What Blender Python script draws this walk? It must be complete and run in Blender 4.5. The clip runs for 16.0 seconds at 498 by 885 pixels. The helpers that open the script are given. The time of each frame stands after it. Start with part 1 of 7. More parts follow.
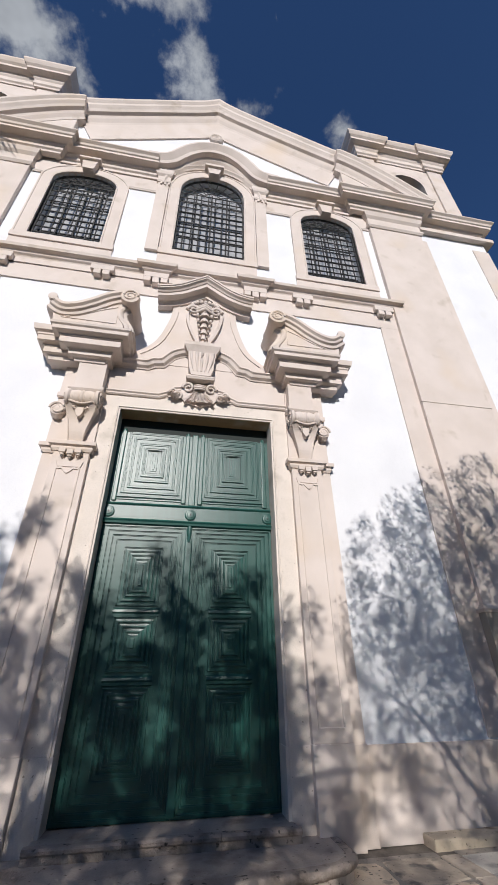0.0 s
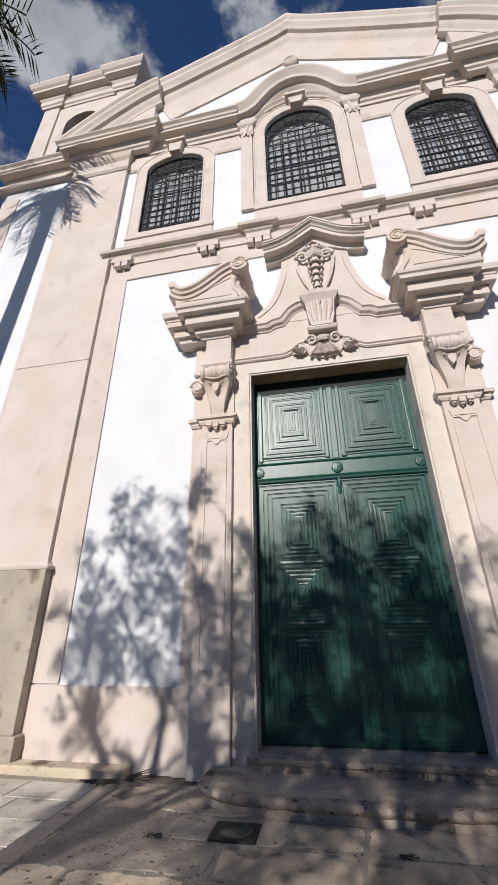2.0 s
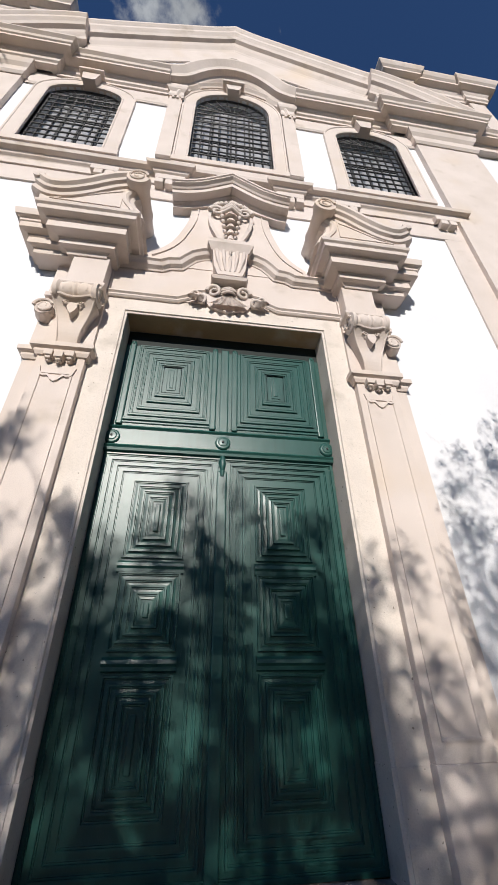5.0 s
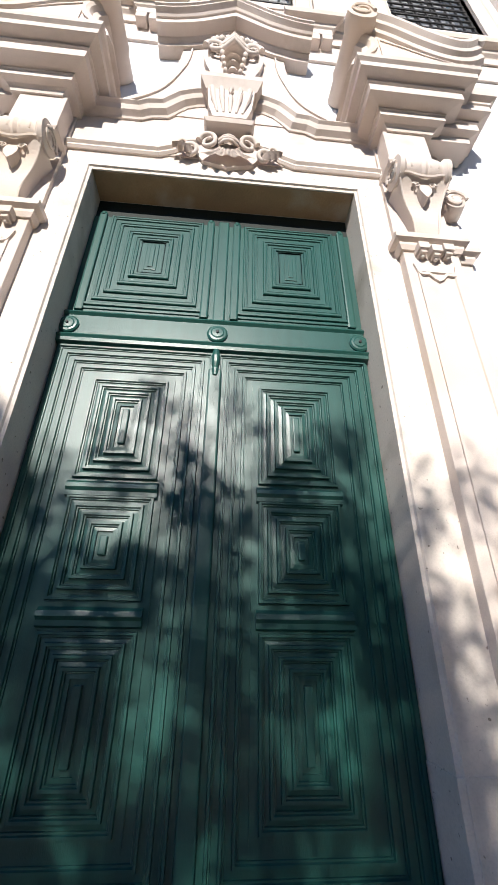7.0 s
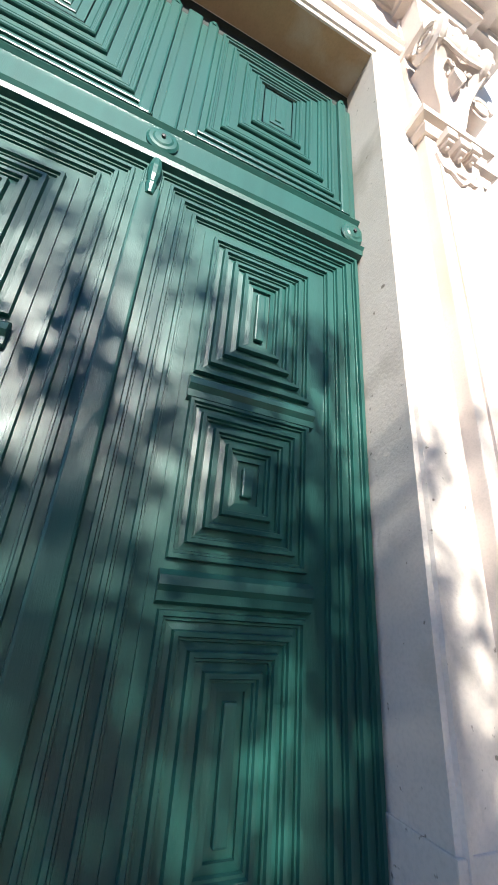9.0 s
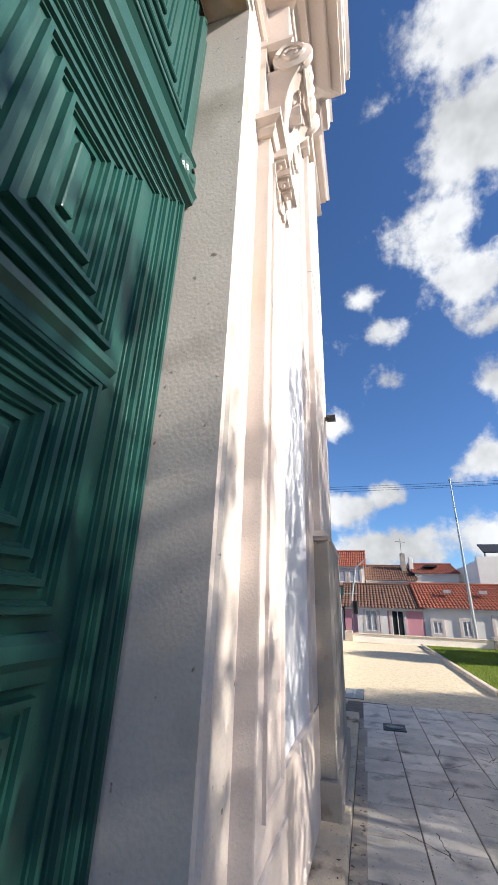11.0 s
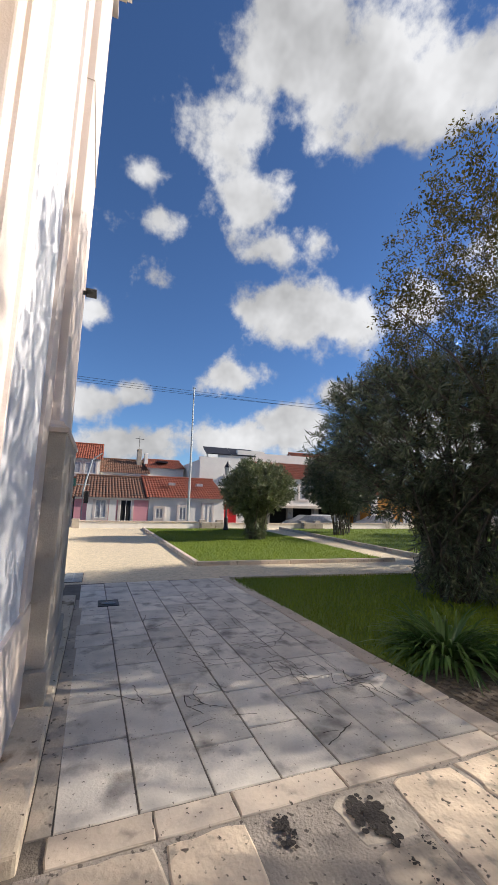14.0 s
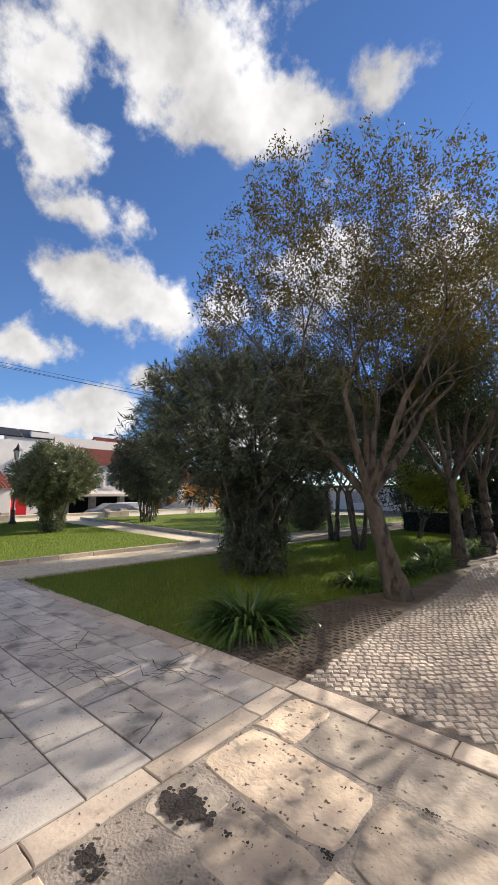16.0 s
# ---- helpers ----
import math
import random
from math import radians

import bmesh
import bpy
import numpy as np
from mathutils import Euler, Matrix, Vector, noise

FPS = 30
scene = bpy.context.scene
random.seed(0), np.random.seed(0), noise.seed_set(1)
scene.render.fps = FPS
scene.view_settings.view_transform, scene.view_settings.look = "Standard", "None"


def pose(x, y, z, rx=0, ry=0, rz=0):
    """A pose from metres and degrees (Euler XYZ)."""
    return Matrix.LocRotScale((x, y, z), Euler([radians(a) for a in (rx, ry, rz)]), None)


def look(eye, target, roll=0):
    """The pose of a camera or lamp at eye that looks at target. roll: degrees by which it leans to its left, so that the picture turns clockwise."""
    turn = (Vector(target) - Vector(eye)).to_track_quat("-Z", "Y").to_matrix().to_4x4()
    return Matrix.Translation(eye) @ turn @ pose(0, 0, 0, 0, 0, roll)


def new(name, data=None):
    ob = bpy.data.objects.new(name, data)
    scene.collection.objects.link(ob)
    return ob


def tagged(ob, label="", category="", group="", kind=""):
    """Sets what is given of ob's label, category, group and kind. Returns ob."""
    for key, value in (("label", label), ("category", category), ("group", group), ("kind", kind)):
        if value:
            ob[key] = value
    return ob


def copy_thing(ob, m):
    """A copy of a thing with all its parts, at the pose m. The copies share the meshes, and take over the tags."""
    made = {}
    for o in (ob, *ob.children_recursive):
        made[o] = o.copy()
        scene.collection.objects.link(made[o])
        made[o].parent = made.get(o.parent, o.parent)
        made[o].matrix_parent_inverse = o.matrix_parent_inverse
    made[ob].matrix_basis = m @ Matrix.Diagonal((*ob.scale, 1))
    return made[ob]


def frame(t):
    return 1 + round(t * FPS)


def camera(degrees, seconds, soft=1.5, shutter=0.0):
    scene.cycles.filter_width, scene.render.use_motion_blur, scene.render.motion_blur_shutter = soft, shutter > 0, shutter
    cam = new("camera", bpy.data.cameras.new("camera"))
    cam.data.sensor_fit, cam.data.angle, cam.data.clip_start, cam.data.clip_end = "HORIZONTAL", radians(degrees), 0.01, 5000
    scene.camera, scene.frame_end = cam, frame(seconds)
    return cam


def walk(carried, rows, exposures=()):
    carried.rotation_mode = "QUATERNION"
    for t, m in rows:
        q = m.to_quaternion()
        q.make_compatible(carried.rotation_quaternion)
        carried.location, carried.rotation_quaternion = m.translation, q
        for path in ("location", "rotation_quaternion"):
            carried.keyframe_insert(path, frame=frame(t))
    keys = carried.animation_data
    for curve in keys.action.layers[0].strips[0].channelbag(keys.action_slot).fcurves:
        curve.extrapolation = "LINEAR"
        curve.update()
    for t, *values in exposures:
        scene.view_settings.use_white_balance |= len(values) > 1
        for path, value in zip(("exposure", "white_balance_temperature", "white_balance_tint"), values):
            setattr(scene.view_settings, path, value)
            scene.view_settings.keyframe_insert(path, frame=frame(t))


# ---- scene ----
cam = camera(65.2, 16.0, soft=1.25)
PATH = [
    (0, (-0.16, -5.478, 1.597), (0.159, -3.794, 2.628), -0.8),
    (0.5, (-0.166, -5.462, 1.585), (-0.012, -3.739, 2.59), -1.2),
    (1, (-0.227, -5.454, 1.585), (-0.314, -3.704, 2.55), -1.3),
    (1.5, (-0.256, -5.423, 1.58), (-0.58, -3.675, 2.496), -1.1),
    (2, (-0.275, -5.396, 1.56), (-0.615, -3.62, 2.413), -0.7),
    (2.5, (-0.26, -5.297, 1.536), (-0.35, -3.469, 2.342), 0.5),
    (3, (-0.293, -5.056, 1.508), (-0.176, -3.24, 2.337), 0.6),
    (3.5, (-0.336, -4.718, 1.438), (-0.127, -2.936, 2.322), 0.1),
    (3.7, (-0.336, -4.555, 1.43), (-0.101, -2.783, 2.327), -0.0),
    (5.8, (-0.208, -2.915, 1.394), (0.054, -1.283, 2.52), -1.4),
    (6, (-0.196, -2.821, 1.451), (0.069, -1.16, 2.533), -1.5),
    (6.5, (-0.074, -2.534, 1.462), (0.155, -0.807, 2.444), -0.9),
    (7, (0.08, -2.255, 1.491), (0.219, -0.468, 2.378), 0.8),
    (7.5, (0.088, -2.004, 1.476), (0.166, -0.187, 2.308), 1.5),
    (8, (0.071, -1.708, 1.5), (0.149, 0.111, 2.329), 1.1),
    (8.5, (0.086, -1.389, 1.496), (0.352, 0.424, 2.298), 2.9),
    (9, (0.065, -1.128, 1.511), (0.747, 0.576, 2.307), 4.5),
    (9.5, (-0.002, -0.917, 1.534), (1.165, 0.503, 2.322), 3.4),
    (9.7, (-0.007, -0.846, 1.53), (1.298, 0.443, 2.327), 3.0),
    (11.8, (0.109, -0.362, 1.78), (1.984, -0.209, 2.459), 2.0),
    (12, (0.119, -0.357, 1.779), (2.012, -0.287, 2.422), 1.9),
    (12.5, (0.151, -0.362, 1.765), (2.08, -0.48, 2.282), 2.0),
    (13, (0.287, -0.386, 1.764), (2.23, -0.668, 2.146), 2.1),
    (13.5, (0.36, -0.416, 1.766), (2.279, -0.883, 2.079), 1.9),
    (14, (0.41, -0.428, 1.771), (2.258, -1.131, 2.076), 1.5),
    (14.5, (0.494, -0.426, 1.774), (2.228, -1.374, 2.079), 1.0),
    (15, (0.567, -0.447, 1.761), (2.188, -1.581, 2.051), 0.4),
    (15.5, (0.619, -0.437, 1.757), (2.117, -1.737, 2.018), 0.0),
    (16, (0.638, -0.441, 1.756), (1.946, -1.932, 2.01), 0.2),
]
walk(cam, [(t, look(eye, to, lean)) for t, eye, to, lean in PATH], exposures=[(0.0, -0.10, 6350, 10), (1.0, -0.13, 6400, 10), (3.5, -0.12, 6500, 10), (6.0, 0.24, 6500, 9), (7.5, 0.80, 6500, 9), (8.5, 1.28, 6500, 7), (9.0, 1.56, 6500, 6), (9.6, 1.26, 6500, 8), (12.0, 1.04, 6900, 10), (13.2, 0.70, 6900, 11), (14.5, 0.90, 6950, 11), (16.0, 1.06, 7150, 12)])

# ---------------------------------------------------------------- world, sun
SUN_DIR = Vector((-0.17, -1.0, 0.50)).normalized()      # towards the sun
elev = math.asin(SUN_DIR.z)
world = bpy.data.worlds.new("sky")
scene.world = world
world.use_nodes = True
wn = world.node_tree
sky = wn.nodes.new("ShaderNodeTexSky")
sky.sky_type = "NISHITA"
sky.sun_disc = False
sky.sun_elevation = elev
sky.sun_rotation = math.atan2(SUN_DIR.x, SUN_DIR.y)
sky.air_density, sky.dust_density, sky.ozone_density = 1.0, 0.0, 6.0
deep = wn.nodes.new("ShaderNodeMix")
deep.data_type, deep.blend_type = "RGBA", "MULTIPLY"
deep.inputs[0].default_value = 1.0
deep.inputs[7].default_value = (0.80, 0.94, 1.12, 1.0)
wn.links.new(sky.outputs[0], deep.inputs[6])
wn.links.new(deep.outputs[2], wn.nodes["Background"].inputs[0])
wn.nodes["Background"].inputs[1].default_value = 0.072
sun = new("sun", bpy.data.lights.new("sun", "SUN"))
sun.data.energy, sun.data.angle, sun.data.color = 4.8, radians(0.5), (1.0, 0.945, 0.88)
sun.matrix_world = look(SUN_DIR * 40, (0, 0, 0))


# ---------------------------------------------------------------- materials
def rgb(c):
    return (c[0], c[1], c[2], 1.0)


def material(name, a, b, scale=3.0, rough=0.7, bump=0.15, bump_scale=60.0, metal=0.0, stain=None, rnd=0.0, stretch=(1, 1, 1), spec=0.4, specks=None):
    """Two base colours mixed by coarse and fine noise; stain = (colour, scale, start, end); rnd varies the tone piece by piece."""
    m = bpy.data.materials.new(name)
    m.use_nodes = True
    t = m.node_tree
    N, L = t.nodes, t.links
    bsdf = N["Principled BSDF"]
    bsdf.inputs["Roughness"].default_value = rough
    bsdf.inputs["Metallic"].default_value = metal
    bsdf.inputs["Specular IOR Level"].default_value = spec
    geo = N.new("ShaderNodeNewGeometry")
    mp = N.new("ShaderNodeMapping")
    mp.inputs["Scale"].default_value = stretch
    L.new(geo.outputs["Position"], mp.inputs["Vector"])

    def tex(sc, detail=4.0):
        n = N.new("ShaderNodeTexNoise")
        n.inputs["Scale"].default_value, n.inputs["Detail"].default_value = sc, detail
        L.new(mp.outputs[0], n.inputs["Vector"])
        return n

    def mix(fac, x, y):
        mx = N.new("ShaderNodeMix")
        mx.data_type = "RGBA"
        L.new(fac, mx.inputs[0])
        for sock, v in ((mx.inputs[6], x), (mx.inputs[7], y)):
            if isinstance(v, tuple):
                sock.default_value = rgb(v)
            else:
                L.new(v, sock)
        return mx.outputs[2]

    def ramp(v, lo, hi):
        r = N.new("ShaderNodeMapRange")
        r.inputs[1].default_value, r.inputs[2].default_value = lo, hi
        L.new(v, r.inputs[0])
        return r.outputs[0]

    big, fine = tex(scale), tex(bump_scale)
    col = mix(ramp(big.outputs[0], 0.32, 0.68), a, b)
    dark = tuple(v * 0.72 for v in a)
    grain = N.new("ShaderNodeMath")
    grain.operation = "MULTIPLY"
    grain.inputs[1].default_value = 0.45
    L.new(ramp(fine.outputs[0], 0.45, 0.75), grain.inputs[0])
    col = mix(grain.outputs[0], col, dark)
    if stain:
        st = tex(stain[1], 6.0)
        col = mix(ramp(st.outputs[0], stain[2], stain[3]), col, stain[0])
    if specks:
        sp = tex(specks[1], 2.0)
        col = mix(ramp(sp.outputs[0], specks[2], specks[3]), col, specks[0])
    if rnd:
        info = N.new("ShaderNodeObjectInfo")
        mr = N.new("ShaderNodeMapRange")
        mr.inputs[3].default_value, mr.inputs[4].default_value = 1 - rnd, 1 + rnd
        L.new(info.outputs["Random"], mr.inputs[0])
        hs = N.new("ShaderNodeHueSaturation")
        L.new(mr.outputs[0], hs.inputs["Value"])
        L.new(col, hs.inputs["Color"])
        col = hs.outputs[0]
    L.new(col, bsdf.inputs["Base Color"])
    if bump:
        bp = N.new("ShaderNodeBump")
        bp.inputs["Strength"].default_value = bump
        bp.inputs["Distance"].default_value = 0.02
        L.new(fine.outputs[0], bp.inputs["Height"])
        L.new(bp.outputs[0], bsdf.inputs["Normal"])
    return m


def leaf_material(name, a, b, rough=0.5, through_light=0.25, gloss=0.3):
    m = bpy.data.materials.new(name)
    m.use_nodes = True
    N, L = m.node_tree.nodes, m.node_tree.links
    bsdf = N["Principled BSDF"]
    bsdf.inputs["Roughness"].default_value = rough
    bsdf.inputs["Specular IOR Level"].default_value = gloss
    geo = N.new("ShaderNodeNewGeometry")
    mx = N.new("ShaderNodeMix")
    mx.data_type = "RGBA"
    mx.inputs[6].default_value, mx.inputs[7].default_value = rgb(a), rgb(b)
    L.new(geo.outputs["Random Per Island"], mx.inputs[0])
    L.new(mx.outputs[2], bsdf.inputs["Base Color"])
    tr = N.new("ShaderNodeBsdfTranslucent")
    L.new(mx.outputs[2], tr.inputs[0])
    ms = N.new("ShaderNodeMixShader")
    ms.inputs[0].default_value = through_light
    L.new(bsdf.outputs[0], ms.inputs[1])
    L.new(tr.outputs[0], ms.inputs[2])
    L.new(ms.outputs[0], N["Material Output"].inputs[0])
    return m


PLASTER = material("white_plaster", (0.77, 0.77, 0.79), (0.71, 0.71, 0.735), 1.2, 0.85, 0.12, 90, stain=((0.62, 0.60, 0.57), 0.9, 0.62, 0.85))
WHITEWASH = material("warm_whitewash", (0.84, 0.80, 0.73), (0.77, 0.73, 0.66), 1.2, 0.85, 0.12, 40, stain=((0.55, 0.50, 0.43), 0.9, 0.62, 0.85))
# yellowish specks: faint stains, with warm bounced light put into the colour
STONE = material("cream_limestone", (0.665, 0.58, 0.53), (0.585, 0.505, 0.452), 1.6, 0.8, 0.09, 110, stain=((0.40, 0.33, 0.26), 2.3, 0.60, 0.85), specks=((0.63, 0.52, 0.425), 0.8, 0.54, 0.78))
JAMB = material("lumpy_painted_jamb_stone", (0.70, 0.625, 0.56), (0.62, 0.55, 0.488), 2.2, 0.78, 0.10, 70, stain=((0.40, 0.35, 0.29), 2.0, 0.58, 0.80), specks=((0.26, 0.22, 0.18), 26.0, 0.70, 0.76))
SOFFIT = material("brown_ochre_soffit", (0.46, 0.31, 0.18), (0.36, 0.24, 0.14), 2.5, 0.85, 0.2, 60, stain=((0.50, 0.42, 0.33), 2.2, 0.52, 0.70))
STONE_RAW = material("worn_limestone", (0.46, 0.40, 0.33), (0.35, 0.305, 0.25), 2.2, 0.85, 0.22, 70, stain=((0.16, 0.12, 0.09), 3.0, 0.58, 0.72))
STEP = material("step_limestone", (0.50, 0.42, 0.355), (0.37, 0.31, 0.265), 3.0, 0.85, 0.45, 40, stain=((0.19, 0.15, 0.125), 3.0, 0.54, 0.76), specks=((0.13, 0.10, 0.085), 18.0, 0.66, 0.76))
STEP_EDGE = material("grimy_step_edge", (0.44, 0.36, 0.30), (0.30, 0.245, 0.205), 3.0, 0.9, 0.6, 40, stain=((0.13, 0.10, 0.08), 5.0, 0.52, 0.70), specks=((0.06, 0.048, 0.04), 16.0, 0.62, 0.72))
PAINT = material("green_door_paint", (0.0130, 0.076, 0.0635), (0.0103, 0.0605, 0.0505), 2.0, 0.36, 0.07, 40, stretch=(6, 6, 0.6), spec=0.48)
# near-black that puts the shade of the door's gaps into colour
GAP_SHADE = material("gap_shade_black", (0.008, 0.016, 0.014), (0.006, 0.012, 0.011), 4.0, 0.7)
IRON = material("black_iron", (0.016, 0.016, 0.018), (0.028, 0.026, 0.026), 8.0, 0.5, 0.2, 120)
# dust, plus the sky's reflection put into the pale base colour
GLASS = material("dusty_sky_grey_glass", (0.30, 0.31, 0.33), (0.48, 0.48, 0.50), 6.0, 0.15, 0.05, 12)
# near-black: dark doors, and shade inside openings put into the colour
DARK = material("black_and_inner_shade", (0.02, 0.02, 0.02), (0.012, 0.012, 0.012), 2.0, 0.9)
SLAB = material("grey_limestone_slab", (0.68, 0.62, 0.535), (0.48, 0.445, 0.395), 3.2, 0.7, 0.25, 50, stain=((0.20, 0.18, 0.16), 3.4, 0.53, 0.72), rnd=0.16, specks=((0.12, 0.10, 0.085), 34.0, 0.67, 0.72))
BIGSTONE = material("old_paving_stone", (0.60, 0.485, 0.365), (0.29, 0.25, 0.205), 2.4, 0.85, 0.35, 28, stain=((0.17, 0.15, 0.13), 4.5, 0.54, 0.66), rnd=0.18, specks=((0.12, 0.10, 0.08), 38.0, 0.66, 0.74))
PALE_FLAG = material("pale_cream_flagstone", (0.72, 0.58, 0.43), (0.60, 0.485, 0.36), 3.0, 0.85, 0.45, 26, stain=((0.34, 0.285, 0.225), 6.0, 0.58, 0.66), rnd=0.08, specks=((0.10, 0.08, 0.065), 21.0, 0.63, 0.69))
GREY_FLAG = material("grey_weathered_flagstone", (0.40, 0.345, 0.28), (0.31, 0.27, 0.225), 2.6, 0.85, 0.4, 26, stain=((0.50, 0.42, 0.33), 3.4, 0.54, 0.68), rnd=0.12, specks=((0.09, 0.075, 0.06), 15.0, 0.62, 0.70))
COPING = material("pale_coping_stone", (0.58, 0.48, 0.38), (0.48, 0.41, 0.335), 2.6, 0.8, 0.25, 30, stain=((0.24, 0.20, 0.165), 5.0, 0.60, 0.74), rnd=0.15, specks=((0.08, 0.065, 0.05), 30.0, 0.68, 0.72))
LEDGE = material("stained_ledge_stone", (0.66, 0.55, 0.41), (0.52, 0.43, 0.315), 3.0, 0.85, 0.3, 40, stain=((0.17, 0.115, 0.065), 2.4, 0.58, 0.68), specks=((0.10, 0.075, 0.05), 24.0, 0.66, 0.72))
MORTAR = material("grey_mortar", (0.13, 0.11, 0.09), (0.19, 0.16, 0.13), 5.0, 0.95, 0.6, 60)
COBBLE = material("limestone_cobble", (0.53, 0.45, 0.365), (0.38, 0.33, 0.27), 6.0, 0.75, 0.4, 80, rnd=0.25)
OLD_MORTAR = material("pale_old_mortar", (0.36, 0.31, 0.26), (0.27, 0.235, 0.20), 4.0, 0.95, 0.6, 50, specks=((0.10, 0.085, 0.07), 24.0, 0.62, 0.68))
CALCADA = material("pale_cobble_paving", (0.70, 0.58, 0.40), (0.54, 0.45, 0.31), 6.0, 0.85, 1.0, 16, stain=((0.30, 0.26, 0.21), 20.0, 0.55, 0.70))
SOIL = material("dirty_trodden_soil", (0.10, 0.075, 0.052), (0.16, 0.125, 0.09), 3.0, 0.95, 0.8, 30)
LAWN = material("lawn_turf", (0.12, 0.175, 0.02), (0.085, 0.135, 0.016), 1.4, 0.9, 0.9, 40)
ASPHALT = material("asphalt", (0.05, 0.05, 0.05), (0.065, 0.063, 0.06), 3.0, 0.9, 0.4, 60)
EARTH = material("dry_ground", (0.20, 0.18, 0.14), (0.15, 0.14, 0.11), 0.3, 0.95, 0.4, 20)
BARK = material("grey_brown_bark", (0.125, 0.105, 0.085), (0.055, 0.046, 0.038), 7.0, 0.95, 1.0, 30, stretch=(1, 1, 0.4), stain=((0.03, 0.025, 0.02), 9.0, 0.52, 0.66))
METAL = material("painted_steel", (0.45, 0.48, 0.48), (0.38, 0.41, 0.41), 3.0, 0.4, 0.05, 50, metal=0.3)
TILE = material("clay_roof_tile", (0.27, 0.07, 0.034), (0.19, 0.05, 0.027), 2.0, 0.85, 0.3, 20, stain=((0.12, 0.06, 0.04), 1.5, 0.55, 0.8))
TILE_OLD = material("old_mossy_roof_tile", (0.15, 0.07, 0.042), (0.10, 0.052, 0.035), 2.5, 0.9, 0.4, 18, stain=((0.06, 0.05, 0.04), 2.5, 0.52, 0.75))
PINK = material("pink_plaster", (0.72, 0.33, 0.36), (0.66, 0.30, 0.33), 1.5, 0.85, 0.1, 40)
OCHRE = material("orange_plaster", (0.75, 0.34, 0.07), (0.68, 0.30, 0.06), 1.5, 0.85, 0.1, 40)
REDP = material("red_paint", (0.55, 0.012, 0.016), (0.48, 0.01, 0.015), 2, 0.5)
BLUEP = material("blue_panel", (0.10, 0.20, 0.36), (0.09, 0.17, 0.32), 2, 0.5)
SOLAR = material("solar_panel", (0.012, 0.014, 0.022), (0.018, 0.02, 0.03), 6, 0.55)
CARPAINT = material("silver_car_paint", (0.40, 0.41, 0.42), (0.35, 0.36, 0.37), 2, 0.3, 0.0, 50, metal=0.5)
CARWHITE = material("white_car_paint", (0.70, 0.70, 0.70), (0.66, 0.66, 0.66), 2, 0.25, 0.0, 50)
RUBBER = material("black_rubber", (0.015, 0.015, 0.015), (0.02, 0.02, 0.02), 4, 0.8)
BRONZE = material("bronze_bell", (0.10, 0.075, 0.04), (0.07, 0.06, 0.04), 4, 0.45, 0.1, 40, metal=0.8)
LEAF_TREE = leaf_material("olive_tree_leaf", (0.052, 0.060, 0.015), (0.125, 0.095, 0.026), 0.6, 0.34, 0.12)
LEAF_OLEA = leaf_material("dark_oleander_leaf", (0.030, 0.048, 0.023), (0.130, 0.150, 0.082), 0.36, 0.14, 0.5)
LEAF_BUSH = leaf_material("grey_green_oleander_leaf", (0.06, 0.088, 0.032), (0.20, 0.22, 0.11), 0.35, 0.2, 0.5)
LEAF_DARK = leaf_material("dark_tree_leaf", (0.022, 0.040, 0.014), (0.045, 0.060, 0.022))
LEAF_LIME = leaf_material("yellow_green_leaf", (0.16, 0.22, 0.025), (0.24, 0.27, 0.04), 0.5, 0.4)
LEAF_LILY = leaf_material("lily_leaf", (0.055, 0.115, 0.025), (0.12, 0.19, 0.05), 0.3, 0.25, 0.5)
BLADE = leaf_material("grass_blade", (0.12, 0.185, 0.014), (0.22, 0.27, 0.028), 0.6, 0.3)


# ---------------------------------------------------------------- builders
def mesh_of(name, bm, mat):
    bmesh.ops.recalc_face_normals(bm, faces=bm.faces[:])
    me = bpy.data.meshes.new(name)
    bm.to_mesh(me)
    bm.free()
    me.materials.append(mat)
    return me


def part(name, bm, mat, parent=None, label="", smooth=0.0):
    me = mesh_of(name, bm, mat)
    ob = new(name, me)
    if smooth:
        me.shade_smooth()
        me.set_sharp_from_angle(angle=radians(smooth))
    if parent is not None:
        ob.parent = parent
    if label:
        ob["label"] = label
    return ob


def group(name, label, category, where=(0, 0, 0), kind="", grp=""):
    ob = new(name)
    ob.location = where
    ob.empty_display_size = 0.2
    return tagged(ob, label, category, grp, kind)


def bx(bm, x0, x1, y0, y1, z0, z1, bevel=0.0):
    r = bmesh.ops.create_cube(bm, size=1)
    for v in r["verts"]:
        v.co = Vector(((x0, x1)[v.co.x > 0], (y0, y1)[v.co.y > 0], (z0, z1)[v.co.z > 0]))
    if bevel:
        es = {e for v in r["verts"] for e in v.link_edges}
        bmesh.ops.bevel(bm, geom=list(es), offset=bevel, segments=2, affect="EDGES", profile=0.6)
    return bm


def box(*a, **k):
    return bx(bmesh.new(), *a, **k)


def prism(bm, pts, y0, y1):
    """A polygon of (x, z) given depth from y0 to y1."""
    f = [bm.verts.new((x, y0, z)) for x, z in pts]
    b = [bm.verts.new((x, y1, z)) for x, z in pts]
    bm.faces.new(f)
    bm.faces.new(b[::-1])
    n = len(pts)
    for i in range(n):
        bm.faces.new((f[i], b[i], b[(i + 1) % n], f[(i + 1) % n]))
    return bm


def plan(u, v, w):
    return (u, v, w)


def wallwise(y):
    return lambda u, v, w: (u, y - w, v)


